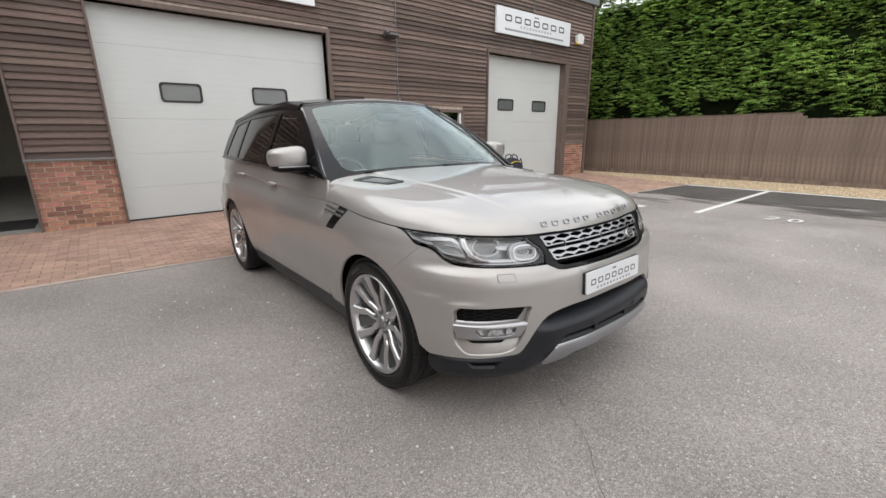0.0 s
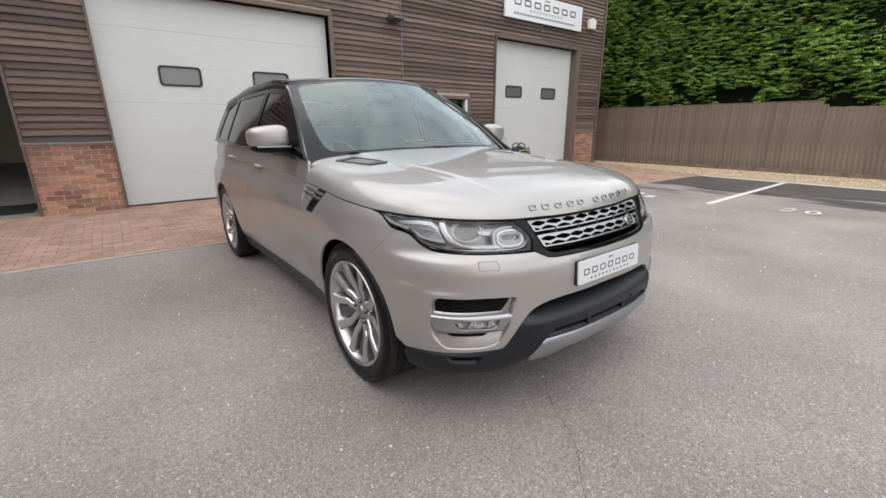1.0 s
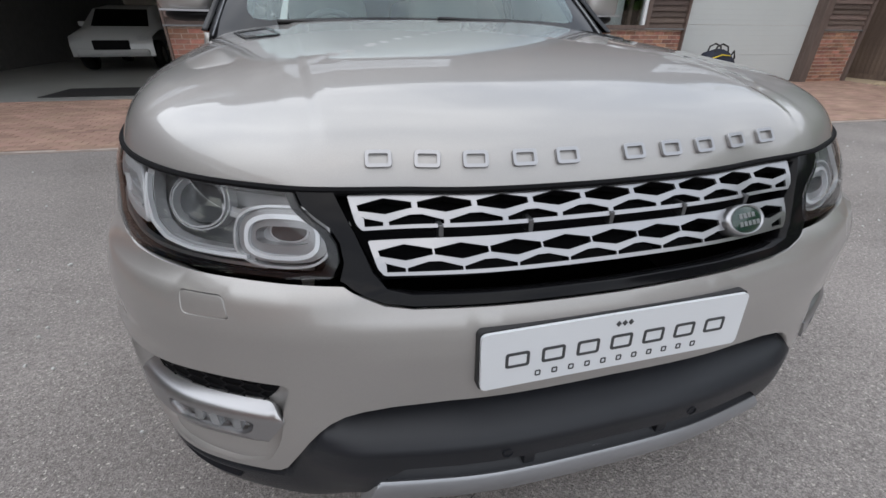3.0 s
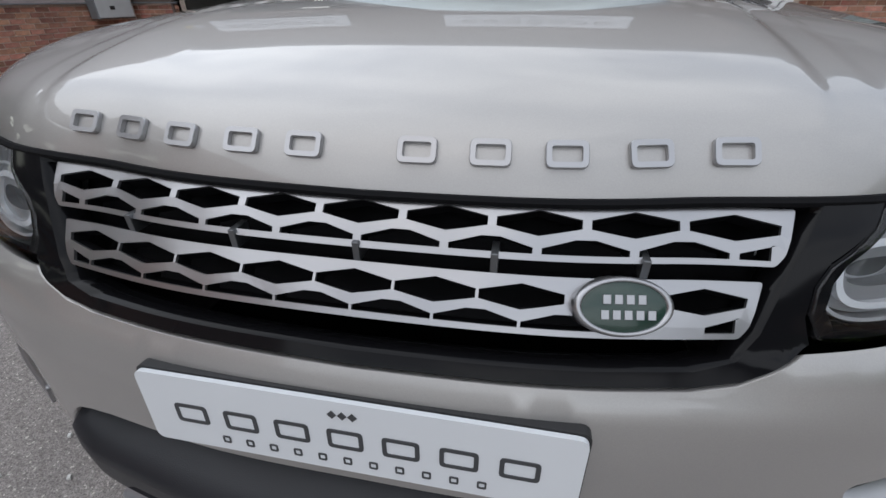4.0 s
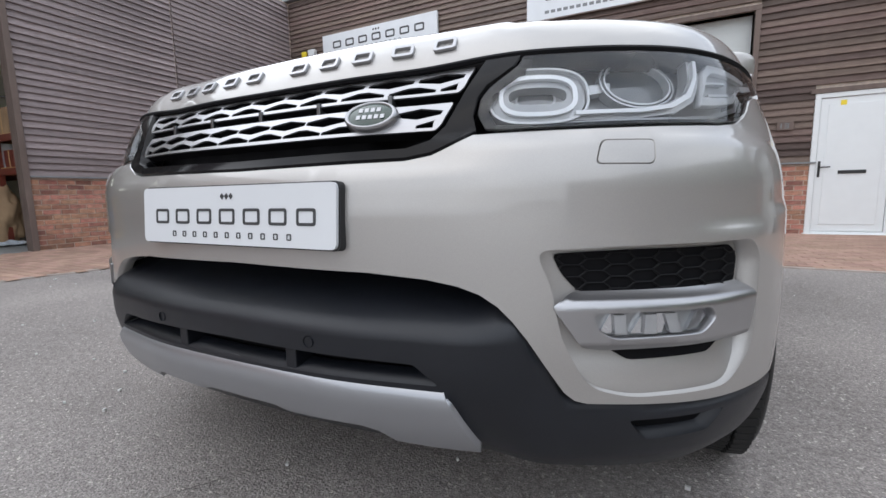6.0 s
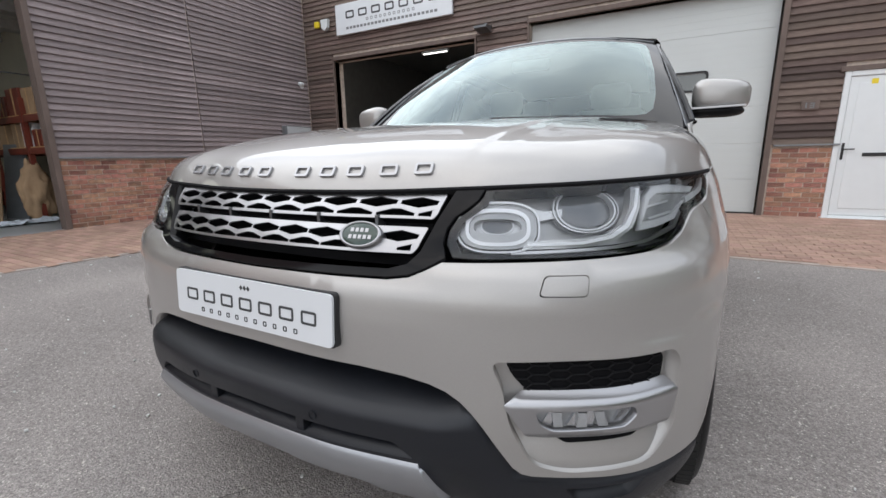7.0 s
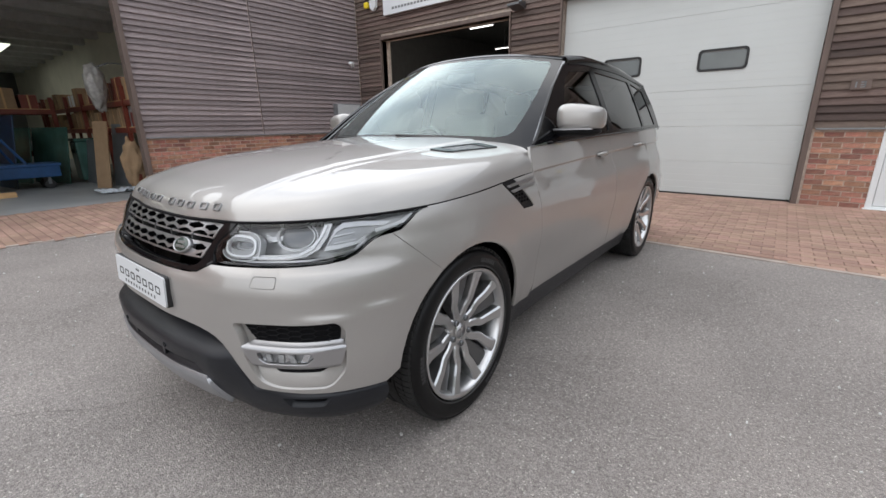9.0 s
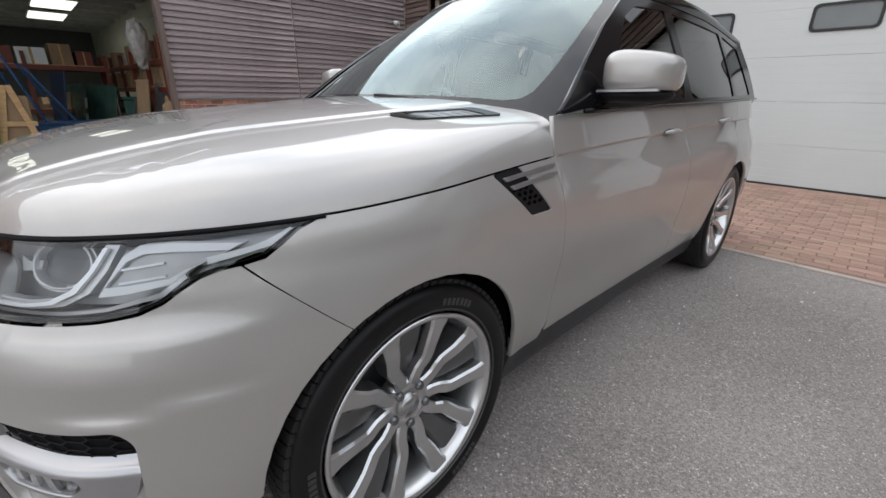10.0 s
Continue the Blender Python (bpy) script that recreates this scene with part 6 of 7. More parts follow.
    # --- headlamps ---
    hl = [(atx(.478, .826), .826), (ax(.53), .824), (ax(.70), .828), (ax(.80), .831), (ax(.85), .834), (ay(-.525), .842), (ay(-.485), .857), (ay(-.450), .880), (ay(-.42), .896), (ay(-.385), .905), (ay(-.345), .909), (ay(-.305), .916), (ay(-.27), .937), (ay(-.235), .957),
          (ay(-.197), .968), (ay(-.215), .9695), (ax(.90), .964), (ax(.80), .960), (ax(.65), .956), (atx(.522, .951), .951), (atx(.514, .929), .929), (atx(.496, .911), .911), (atx(.476, .895), .895), (atx(.465, .876), .876), (atx(.463, .850), .850)]
    for sx in (1, -1):
        lamp_ob = new("headlamp")
        lamp_ob.parent = car
        tagged(lamp_ob, "clear headlamp with bright rings")
        f = (lambda b: b) if sx > 0 else flip_x

        def S_h(depth):
            def g(a, z):
                c = S_low(a, z)
                return c + Vector((-.35 * math.copysign(1, a), .94, 0)) * depth
            return g
        part("lens", f(skin(S_low, hl, [], .022, .001, .012)), M_LENS, lamp_ob, "", True).visible_shadow = False
        inner = grow(hl, .955)
        part("seal", f(skin(S_h(.004), hl, [inner], .03, 0, .04, edge_step=.015)), M_GLOSS, lamp_ob, "", False)
        part("housing", f(skin(S_h(.078), grow(hl, 1.0), [], .03, 0, 0)), M_LAMPDARK, lamp_ob, "", True)

        def ring(cx, cz, rx, rz, w, d, h, mat, name, squ=2.0, n=40):
            def el(s):
                out = []
                for k in range(n):
                    t = 2 * math.pi * k / n
                    c, s_ = math.cos(t), math.sin(t)
                    r = (abs(c) ** squ + abs(s_) ** squ) ** (-1 / squ)
                    out.append((ax(cx + (rx + s) * c * r), cz + (rz + s) * s_ * r))
                return out
            return part(name, f(skin(S_h(d), el(0), [el(-w)] if w else [], .014, 0, h, edge_step=.01)), mat, lamp_ob, "", False)
        ring(.573, .880, .080, .047, .0035, .012, .03, M_LAMPIN, "ring_edge", 2.9, 56)
        ring(.573, .880, .075, .042, .028, .020, .03, M_LAMPDARK, "ring_surround", 2.9, 56)
        ring(.573, .880, .063, .0345, .0070, .013, .02, M_GUIDE, "light_ring", 2.9, 56)
        ring(.573, .880, .050, .025, 0, .045, .0, M_LAMPMID, "reflector", 2.8)
        ring(.573, .879, .030, .015, 0, .040, .006, M_PROJ, "bulb_shade", 2.2)
        ring(.573, .879, .034, .018, .003, .042, .006, M_LAMPIN, "bulb_rim", 2.2)
        ring(.748, .908, .066, .046, .003, .046, .02, M_LAMPMID, "projector_ring", n=56)
        ring(.748, .908, .059, .041, .0030, .044, .02, M_LAMPIN, "projector_bezel", n=56)
        ring(.748, .908, .055, .038, 0, .060, 0, M_PROJ, "projector_lens", n=56)
        # swept daylight bar under the projector, rising outwards
        dl = [(ax(.62), .838), (ax(.73), .841), (ax(.79), .850), (ax(.826), .872), (ax(.848), .908), (ax(.862), .948), (ax(.844), .948), (ax(.828), .908), (ax(.808), .880), (ax(.776), .864), (ax(.73), .857), (ax(.63), .854)]
        part("daylight_bar_base", f(skin(S_h(.020), dl, [], .02, 0, .02, edge_step=.012)), M_LAMPMID, lamp_ob)
        dg = [(ax(.63), .8460), (ax(.73), .8485), (ax(.783), .857), (ax(.817), .876), (ax(.840), .910), (ax(.856), .946), (ax(.850), .946), (ax(.833), .910), (ax(.810), .881), (ax(.778), .863), (ax(.73), .8545), (ax(.63), .852)]
        part("daylight_guide", f(skin(S_h(.009), dg, [], .02, 0, .008, edge_step=.008)), M_GUIDE, lamp_ob)
        sig = [(ax(.838), .866), (ax(.868), .869), (ay(-.485), .880), (ay(-.45), .902), (ay(-.40), .922), (ay(-.355), .938), (ax(.912), .948), (ax(.884), .947), (ax(.866), .930)]
        part("indicator_reflector", f(skin(S_h(.030), sig, [], .02, 0, .01)), M_LAMPDARK, lamp_ob, "", False)
        part("indicator_outline", f(skin(S_h(.018), sig, [[(p, .905 + (q - .905) * .80) for p, q in grow(sig, .90)]], .02, 0, .012, edge_step=.01)), M_LAMPIN, lamp_ob, "", True)
        fin = bmesh.new()
        for q in (.884, .906):
            merge(fin, skin(S_h(.020), [(ax(.860), q), (ax(.903), q + .008), (ax(.903), q + .012), (ax(.860), q + .004)], [], .02, 0, .012))
        part("indicator_fins", f(fin), M_LAMPIN, lamp_ob)
        low_bar = [(ax(.60), .830), (ax(.80), .837), (ax(.85), .843), (ay(-.495), .862), (ay(-.455), .889), (ay(-.458), .896), (ay(-.50), .869), (ax(.85), .849), (ax(.80), .843), (ax(.60), .835)]
        tail = [(ay(-.42), .908), (ay(-.34), .921), (ay(-.30), .928), (ay(-.255), .950), (ay(-.262), .955), (ay(-.31), .938), (ay(-.34), .931), (ay(-.42), .920)]
        # silver bracket between the oval unit and the projector
        wing = [(ax(.652), .885), (ax(.700), .893), (ax(.702), .908), (ax(.664), .903), (ax(.640), .910), (ax(.646), .893)]
        part("bracket", f(skin(S_h(.052), wing, [], .02, 0, .014, edge_step=.012)), M_LAMPMID, lamp_ob)
        part("tail_strip", f(skin(S_h(.016), tail, [], .02, 0, .01, edge_step=.012)), M_LAMPIN, lamp_ob)
        part("lower_strip", f(skin(S_h(.016), low_bar, [], .02, 0, .01, edge_step=.012)), M_SATIN, lamp_ob)

    # --- bonnet ---
    lip = [(v.x, v.y) for v in LIP]
    rear = [(.905, .664), (.885, .715), (.84, .738), (.78, .718), (.70, .680), (.5, .618), (.25, .577), (0, .565)]
    hp = lip[:-1] + rear
    hood_poly = hp + [(-p, q) for p, q in hp[1:-1][::-1]]
    vent = rounded([(.575, .235), (.690, .262), (.775, .575), (.640, .572)], .022, 4)
    ex = []
    for i in range(1, len(LIP) - 1):
        a, b = LIP[i - 1], LIP[i + 1]
        n = Vector((-(b - a).y, (b - a).x)).normalized()
        for dd in (.004, .009, .015, .022, .031, .042, .055):
            q = Vector((LIP[i].x, LIP[i].y)) + n * dd
            ex += [(q.x, q.y), (-q.x, q.y)]
    for y in np.arange(-.76, .54, .02):
        for e in (-.014, -.007, -.001, .006, .012, .045, .053, .060, .067, .075):
            ex += [(bonnet_edge(y) + e, y), (-bonnet_edge(y) - e, y)]
    part("bonnet", skin(S_hood, hood_poly, [vent, mirror_poly(vent)], .018, 0, .016, extra=ex), M_PAINT, car, "", True)
    # black tube along the lip paints the shade of the open shut line
    gap = [S_low(a, Z_LIP(a) - .0045) for a in np.arange(0, ay(-.16), .03)]
    gap = [Vector((-v.x, v.y, v.z)) for v in gap[:0:-1]] + gap
    part("bonnet_gap", tube(gap, .0055, 6), M_VOID, car, "black tube standing in for the shaded bonnet shut line")
    both("bonnet_vent", skin(S_hood, vent, [], .03, -.010, 0), M_VOID, car)
    both("bonnet_vent_frame", skin(S_hood, grow(vent, .97), [grow(vent, .80)], .03, .005, .014), M_GLOSS, car, "gloss black bonnet vent surround")
    both("bonnet_vent_panel", skin(S_hood, grow(vent, .80), [], .03, .001, .008), M_STRIP, car, "satin grey bonnet vent panel")
    vl = bmesh.new()
    for k in range(6):
        y0 = .325 + k * .038
        merge(vl, skin(S_hood, [(.628 + .010 * k, y0), (.682 + .0105 * k, y0 + .004), (.684 + .0105 * k, y0 + .012), (.630 + .010 * k, y0 + .008)], [], .03, .0022, .003))
    both("bonnet_vent_louvres", vl, M_STEEL, car, smooth=False)
    # raised bright marks along the nose, five and five
    MARK_IN = .020
    for x in [v * .922 for v in (-.418, -.334, -.250, -.160, -.076, .064, .148, .231, .320, .408)]:
        yl = float(np.interp(abs(x), LIPX[:60, 0], LIPX[:60, 1]))
        # centre of the mark on the rolled nose
        y0 = yl + MARK_IN
        p = S_hood(x, y0)
        e = .005
        dx, dy = S_hood(x + .03, float(np.interp(abs(x + .03), LIPX[:60, 0], LIPX[:60, 1])) + MARK_IN) - S_hood(x - .03, float(np.interp(abs(x - .03), LIPX[:60, 0], LIPX[:60, 1])) + MARK_IN), S_hood(x, y0 + e) - S_hood(x, y0 - e)
        n = dx.cross(dy).normalized()
        dx.normalize()
        up = n.cross(dx)
        m = Matrix((dx, up, n)).transposed().to_4x4()
        m.translation = p + n * .003
        mark(.043, .029, .0062, .0028, M_SATIN, car, "bonnet_mark", m)

    # --- plate ---
    pl = new("number_plate")
    pl.parent = car
    tagged(pl, "white dealer plate with dark marks")
    pl.location = (0, -.846, .694)
    pl.rotation_euler = (radians(90 - 4.5), 0, 0)
    pm = bmesh.new()
    merge(pm, prism(rounded([(-.26, -.0555), (.26, -.0555), (.26, .0555), (-.26, .0555)], .012), -.002, .004))
    bk = prism(rounded([(-.263, -.058), (.263, -.058), (.263, .058), (-.263, .058)], .012), -.022, -.003)
    part("backing", bk, M_RUBBER, pl)
    part("face", pm, M_PLATE, pl)
    marks(7, .435, .030, .0052, .0006, M_INK, pl, lambda dx: Matrix.Translation((dx, -.002, .0045)), .66)
    marks(11, .325, .0115, .0022, .0006, M_INK, pl, lambda dx: Matrix.Translation((dx, -.037, .0045)), .34)
    for k in (-1, 0, 1):
        part("diamond", prism([(k * .012 - .0055, .036), (k * .012, .030), (k * .012 + .0055, .036), (k * .012, .042)], .0042, .005), M_INK, pl)

    # --- sides ---
    fr_arch = arch_poly(.038)
    up = [(p, q) for p, q in fr_arch if p > ay(-.153)]
    up = [v for v in up if v[1] > .36 or v[0] < 0]
    fender = [(ay(-.346), .9015), (ay(-.305), .908), (ay(-.268), .930), (ay(-.232), .951), (ay(-.195), .963), (ay(-.182), .968)]
    k = ay(-.15)
    while k < A66 - .02:
        fender.append((k, Z_LIP(k) - .005))
        k += .06
    fender += [(ay(.668), Z_LIP(ay(.66)) - .005), (ay(.672), .90), (ay(.694), .68), (ay(.696), .40), (ay(.66), .33), (ay(.47), .345)]
    fender += [v for v in sorted(up, key=lambda v: -v[0]) if v[1] > .345] + [(ay(-.1652), .7373), (ay(-.2638), .8259)]
    vh = rounded([(ay(.325), .994), (ay(.462), 1.003), (ay(.600), .856), (ay(.482), .858)], .012, 3)
    both("front_wing", skin(S_low, fender, [vh], .03, 0, .016, hole_rim=.02), M_PAINT, car)
    both("wing_vent_backing", skin(S_low, grow(vh, 1.0), [], .03, -.016, 0), M_VOID, car)
    vin = grow(vh, .86)
    hx = []
    for j in range(5):
        for i in range(4):
            cy, cz = .445 + i * .030 + (j % 2) * .015 + (4 - j) * .006 - .03, .880 + j * .016
            h = [(ay(cy - .012), cz), (ay(cy - .006), cz + .006), (ay(cy + .006), cz + .006), (ay(cy + .012), cz), (ay(cy + .006), cz - .006), (ay(cy - .006), cz - .006)]
            if all(inside(vin, *q) for q in h):
                hx.append(h)
    both("wing_vent_mesh", skin(S_low, grow(vh, 1.0), hx, .03, -.006, .006), M_MESH, car, smooth=False)
    for (y0, y1, zz) in ((.372, .645, .983), (.398, .645, .958)):
        both("wing_vent_blade", skin(S_low, rounded([(ay(y0), zz - .002), (ay(y1), zz + .012), (ay(y1 + .004), zz + .006), (ay(y1 + .004), zz + .001), (ay(y0 + .012), zz - .014)], .002, 2), [], .03, .007, .014), M_SATIN, car)
    # doors
    def strip_poly(y0, y1, zt, zb, n=16):
        t = [(ay(y0 + (y1 - y0) * i / n), zt(y0 + (y1 - y0) * i / n)) for i in range(n + 1)]
        b = [(ay(y0 + (y1 - y0) * i / n), zb(y0 + (y1 - y0) * i / n)) for i in range(n + 1)]
        return t + b[::-1]
    zt = lambda y: belt(y) - .004
    zb = lambda y: .352 - .02 * (y - .7)
    fd = [(ay(.672), Z_LIP(ay(.67))), (ay(.670), 1.08), (ay(.676), zt(.676))] + strip_poly(.74, 1.957, zt, zb)[:17] + strip_poly(.70, 1.957, zt, zb)[17:] + [(ay(.698), .68), (ay(.676), .90)]
    dex = [(ay(y), Z_CREASE(y) + e) for y in np.arange(.69, 3.7, .03) for e in (-.02, -.011, -.007, -.003, .001, .006)]
    dh = lambda yc, zc: rounded([(ay(yc - .055), zc - .018), (ay(yc + .055), zc - .018), (ay(yc + .055), zc + .018), (ay(yc - .055), zc + .018)], .016, 4)
    both("front_door", skin(S_low, fd, [dh(1.72, 1.035)], .045, 0, .016, extra=dex), M_PAINT, car)
    rarch = arch_poly(2.95)
    rd = strip_poly(1.965, 2.93, zt, zb)[:17] + [(ay(2.92), .95), (ay(2.86), .83)] + [v for v in sorted(rarch, key=lambda v: -v[0]) if v[0] < ay(2.80) and v[1] > .335] + [(ay(2.48), zb(2.48)), (ay(1.965), zb(1.965))]
    both("rear_door", skin(S_low, rd, [dh(2.60, 1.06)], .045, 0, .016, extra=dex), M_PAINT, car)
    rq = [(ay(2.937), zt(2.93)), (ay(3.3), zt(3.3)), (ay(3.6), zt(3.6)), (ay(3.8), 1.19), (OA[-1] - .02, 1.19), (OA[-1] - .02, .34), (ay(3.5), .34)] + [v for v in sorted(rarch, key=lambda v: -v[0]) if v[1] > .34 and v[0] > ay(2.81)] + [(ay(2.866), .825), (ay(2.927), .95)]
    both("rear_quarter", skin(S_low, rq, [], .06, 0, .016, extra=dex), M_PAINT, car)
    both("door_strip", skin(S_low, strip_poly(.47, 2.50, lambda y: .352 - .02 * (y - .7), lambda y: .20), [], .05, -.004, .02), M_PLASTIC, car, "dark plastic sill")
    for yc, zc in ((1.72, 1.035), (2.60, 1.06)):
        both("handle_cup", skin(S_low, dh(yc, zc), [], .03, -.020, 0), M_PAINT, car)
        for sx in (1, -1):
            pts = [S_low(ay(yc - .085), zc + .004), S_low(ay(yc - .05), zc + .006), S_low(ay(yc), zc + .008), S_low(ay(yc + .06), zc + .006), S_low(ay(yc + .085), zc + .004)]
            offs = [.004, .022, .028, .022, .004]
            bm = tube([(q.x + o, q.y, q.z) for q, o in zip(pts, offs)], [.009, .014, .016, .014, .009], 8)
            part("door_handle", bm if sx > 0 else flip_x(bm), M_PAINT, car, "body-coloured door handle", True)
    # --- greenhouse ---
    # clear glass, and its black printed border, wider in the lower corners
    fro = [(-1.045, -.03), (-.5, -.05), (0, -.055), (.5, -.05), (1.045, -.03), (1.055, .5), (1.045, 1.0), (.5, 1.01), (0, 1.015), (-.5, 1.01), (-1.045, 1.0), (-1.055, .5)]
    clear = [(.5, .048), (.80, .054), (.865, .072), (.905, .12), (.935, .26), (.958, .5), (.966, .82), (.958, .92), (.93, .95), (.5, .962)]
    clear = [(0, .044)] + clear + [(0, .968)] + [(-p, q) for p, q in clear[::-1]]
    part("windscreen", skin(S_screen, clear, [], .06, .0, 0), M_GLASS, car, "clear windscreen reflecting the sky", True)
    part("windscreen_frame", skin(S_screen, fro, [clear], .04, .0, .012), M_FRIT, car, "black printed windscreen border", True)
    cowl = [(-1.0, -.14), (-.5, -.15), (0, -.15), (.5, -.15), (1.0, -.14), (1.04, .02), (.5, -.01), (0, -.015), (-.5, -.01), (-1.04, .02)]
    part("scuttle", skin(S_screen, cowl, [], .05, -.02, .02), M_PLASTIC, car, "", True)
    # pillars and side glass
    def side_top(y):
        return ROOF_SIDE(y) - .03
    b0 = [(y, belt(y) + .012) for y in np.linspace(.86, 3.52, 24)]
    t0 = [(y, side_top(y)) for y in np.linspace(3.45, 1.42, 24)]
    band = [(.69, belt(.69) + .002), (.76, belt(.76) + .003)] + b0 + [(3.60, belt(3.6)), (3.55, 1.40)] + t0 + [(1.16, ROOF_SIDE(1.16) - .022), (.95, ROOF_SIDE(.95) - .012), (.80, ROOF_SIDE(.80) - .004)]
    w1 = rounded([(1.04, belt(1.04) + .03), (1.90, belt(1.9) + .03), (1.86, side_top(1.86) - .045), (1.50, side_top(1.5) - .048), (1.36, side_top(1.36) - .07)], .02, 3)
    w2 = rounded([(1.99, belt(2) + .03), (2.86, belt(2.86) + .03), (2.78, side_top(2.78) - .045), (1.95, side_top(1.95) - .045)], .02, 3)
    w3 = rounded([(2.93, belt(2.93) + .03), (3.42, belt(3.42) + .035), (3.26, side_top(3.26) - .06), (2.85, side_top(2.85) - .045)], .02, 3)
    both("window_frame", skin(S_side, band, [w1, w2, w3], .05, .0, .02), M_GLOSS, car, "gloss black window frame")
    for w, gm in ((w1, M_SIDEGLASS), (w2, M_TINT), (w3, M_TINT)):
        both("side_window", skin(S_side, grow(w, 1.03), [], .08, -.006, 0), gm, car, "tinted side window")
    both("belt_trim", tube([S_side(y, belt(y) + .004) + Vector((.006, 0, 0)) for y in np.linspace(.84, 3.6, 30)], .008, 6), M_GLOSS, car)
    # cant rail between side glass and roof
    cr = bmesh.new()
    rows = []
    for y in np.linspace(1.50, 3.42, 26):
        st = side_top(y)
        w = .697 - .05 * step01(2.6, 3.9, y)
        a, b = S_side(y, st - .012), S_roof(w, y)
        rows.append([cr.verts.new(v) for v in (a + Vector((.003, 0, 0)), S_side(y, st + .004) + Vector((.006, 0, 0)), Vector((max(w, a.x - .012) + .004, y, (a.z + b.z) / 2 + .008)),
                                               b + Vector((-.004, 0, .006)), S_roof(w - .05, y) + Vector((0, 0, .004)))])
    for A, B in zip(rows, rows[1:]):
        for i in range(4):
            cr.faces.new((A[i], A[i + 1], B[i + 1], B[i]))
    bmesh.ops.recalc_face_normals(cr, faces=cr.faces)
    both("cant_rail", cr, M_GLOSS, car, "gloss black cant rail")
    # A-pillar bright edge
    edge = [(1.044, t) for t in np.linspace(-.01, .975, 12)] + [(1.064, t) for t in np.linspace(.975, -.01, 12)]
    both("pillar_trim", skin(S_screen, edge, [], .03, .005, .012), M_STRIP, car, "satin grey strip along the windscreen pillar")
    hd = [(v, 1.012) for v in np.linspace(-1.03, 1.03, 24)] + [(v, 1.026) for v in np.linspace(1.03, -1.03, 24)]
    part("header_trim", skin(S_screen, hd, [], .04, .004, .008), M_STRIP, car, "thin bright strip over the windscreen", True)
    # roof
    rp = [(0, 1.352), (.3, 1.367), (.5, 1.415), (.66, 1.478)] + [(.697 - .05 * step01(2.6, 3.9, y), y) for y in np.linspace(1.5, 3.42, 14)] + [(.45, 3.50), (0, 3.53)]
    rpf = rp + [(-p, q) for p, q in rp[1:-1][::-1]]
    part("roof", skin(S_roof, rpf, [], .06, 0, .018), M_GLOSS, car, "gloss black roof", True)
    # tail
    tl = bmesh.new()
    add_box(tl, (-.80, 3.62, 1.15), (.80, 3.90, 1.20), .02)
    part("tail_ledge", tl, M_PAINT, car)
    S_tail = lambda x, t: Vector((x, 3.90 - .42 * t, 1.18 + .42 * t))
    part("rear_window", skin(S_tail, [(-.80, 0), (.80, 0), (.66, 1.05), (-.66, 1.05)], [], .1, 0, .02), M_GLOSS, car)
    # --- mirrors ---
    for sx in (1, -1):
        hm = bmesh.new()
        bmesh.ops.create_uvsphere(hm, u_segments=28, v_segments=18, radius=1)
        for v in hm.verts:
            x, y, z = v.co
            sq = lambda c, e: math.copysign(abs(c) ** e, c)
            v.co = Vector((sq(x, .50) * .120, sq(y, .75) * .085, sq(z, .55) * .072))
            out = (v.co.x + .120) / .240
            v.co.y += .05 * out ** 2
            # the crown falls towards the outer end, the underside is flat
            if v.co.z > 0:
                v.co.z *= 1.12 - .34 * out ** 1.6
            else:
                v.co.z = max(v.co.z, -.056)
            v.co.y = min(v.co.y, .065 + .02 * out)
        bmesh.ops.transform(hm, matrix=Matrix.Translation((1.012, 1.01, 1.276)), verts=hm.verts)
        mir = part("door_mirror", hm if sx > 0 else flip_x(hm), M_PAINT, car, "", True)
        bs = bmesh.new()
        bmesh.ops.create_uvsphere(bs, u_segments=24, v_segments=12, radius=1)
        for v in bs.verts:
            x, y, z = v.co
            v.co = Vector((math.copysign(abs(x) ** .6, x) * .128, y * .078 + .05 * ((x + 1) / 2) ** 2, z * .028))
        bmesh.ops.transform(bs, matrix=Matrix.Translation((.988, 1.01, 1.204)), verts=bs.verts)
        part("mirror_base", bs if sx > 0 else flip_x(bs), M_MESH, mir, "", True)
        arm = tube([(.89, .97, 1.19), (.93, .97, 1.193), (.97, .975, 1.198)], [.012, .014, .016], 10)
        part("mirror_arm", arm if sx > 0 else flip_x(arm), M_PLASTIC, mir, "", True)
        st = prism([(.895, 1.213), (1.105, 1.216), (1.105, 1.224), (.895, 1.221)], .935, .955, "y")
        part("mirror_indicator", st if sx > 0 else flip_x(st), M_SATIN, mir)
        gl = prism(rounded([(.905, 1.215), (1.10, 1.215), (1.10, 1.325), (.905, 1.325)], .03), 1.075, 1.083, "y")
        part("mirror_glass", gl if sx > 0 else flip_x(gl), M_CHROME, mir)
    # --- wipers ---
    for x0, x1 in ((.60, .02), (-.06, -.62)):
        pts = [S_screen(x0 / .835, -.03) + Vector((0, -.02, .010)), S_screen((x0 + x1) / 2 / .835, .0) + Vector((0, -.02, .014)), S_screen(x1 / .835, .022) + Vector((0, -.015, .012))]
        wp = part("wiper", tube(pts, [.011, .009, .006], 8), M_RUBBER, car, "black wiper arm")
        part("blade", tube([p + Vector((0, .012, -.006)) for p in pts], .005, 6), M_VOID, wp)
    # --- cabin ---
    part("cabin_floor", box((-.88, .72, .55), (.88, 3.7, .60), .01), M_VOID, car)
    fl = bmesh.new()
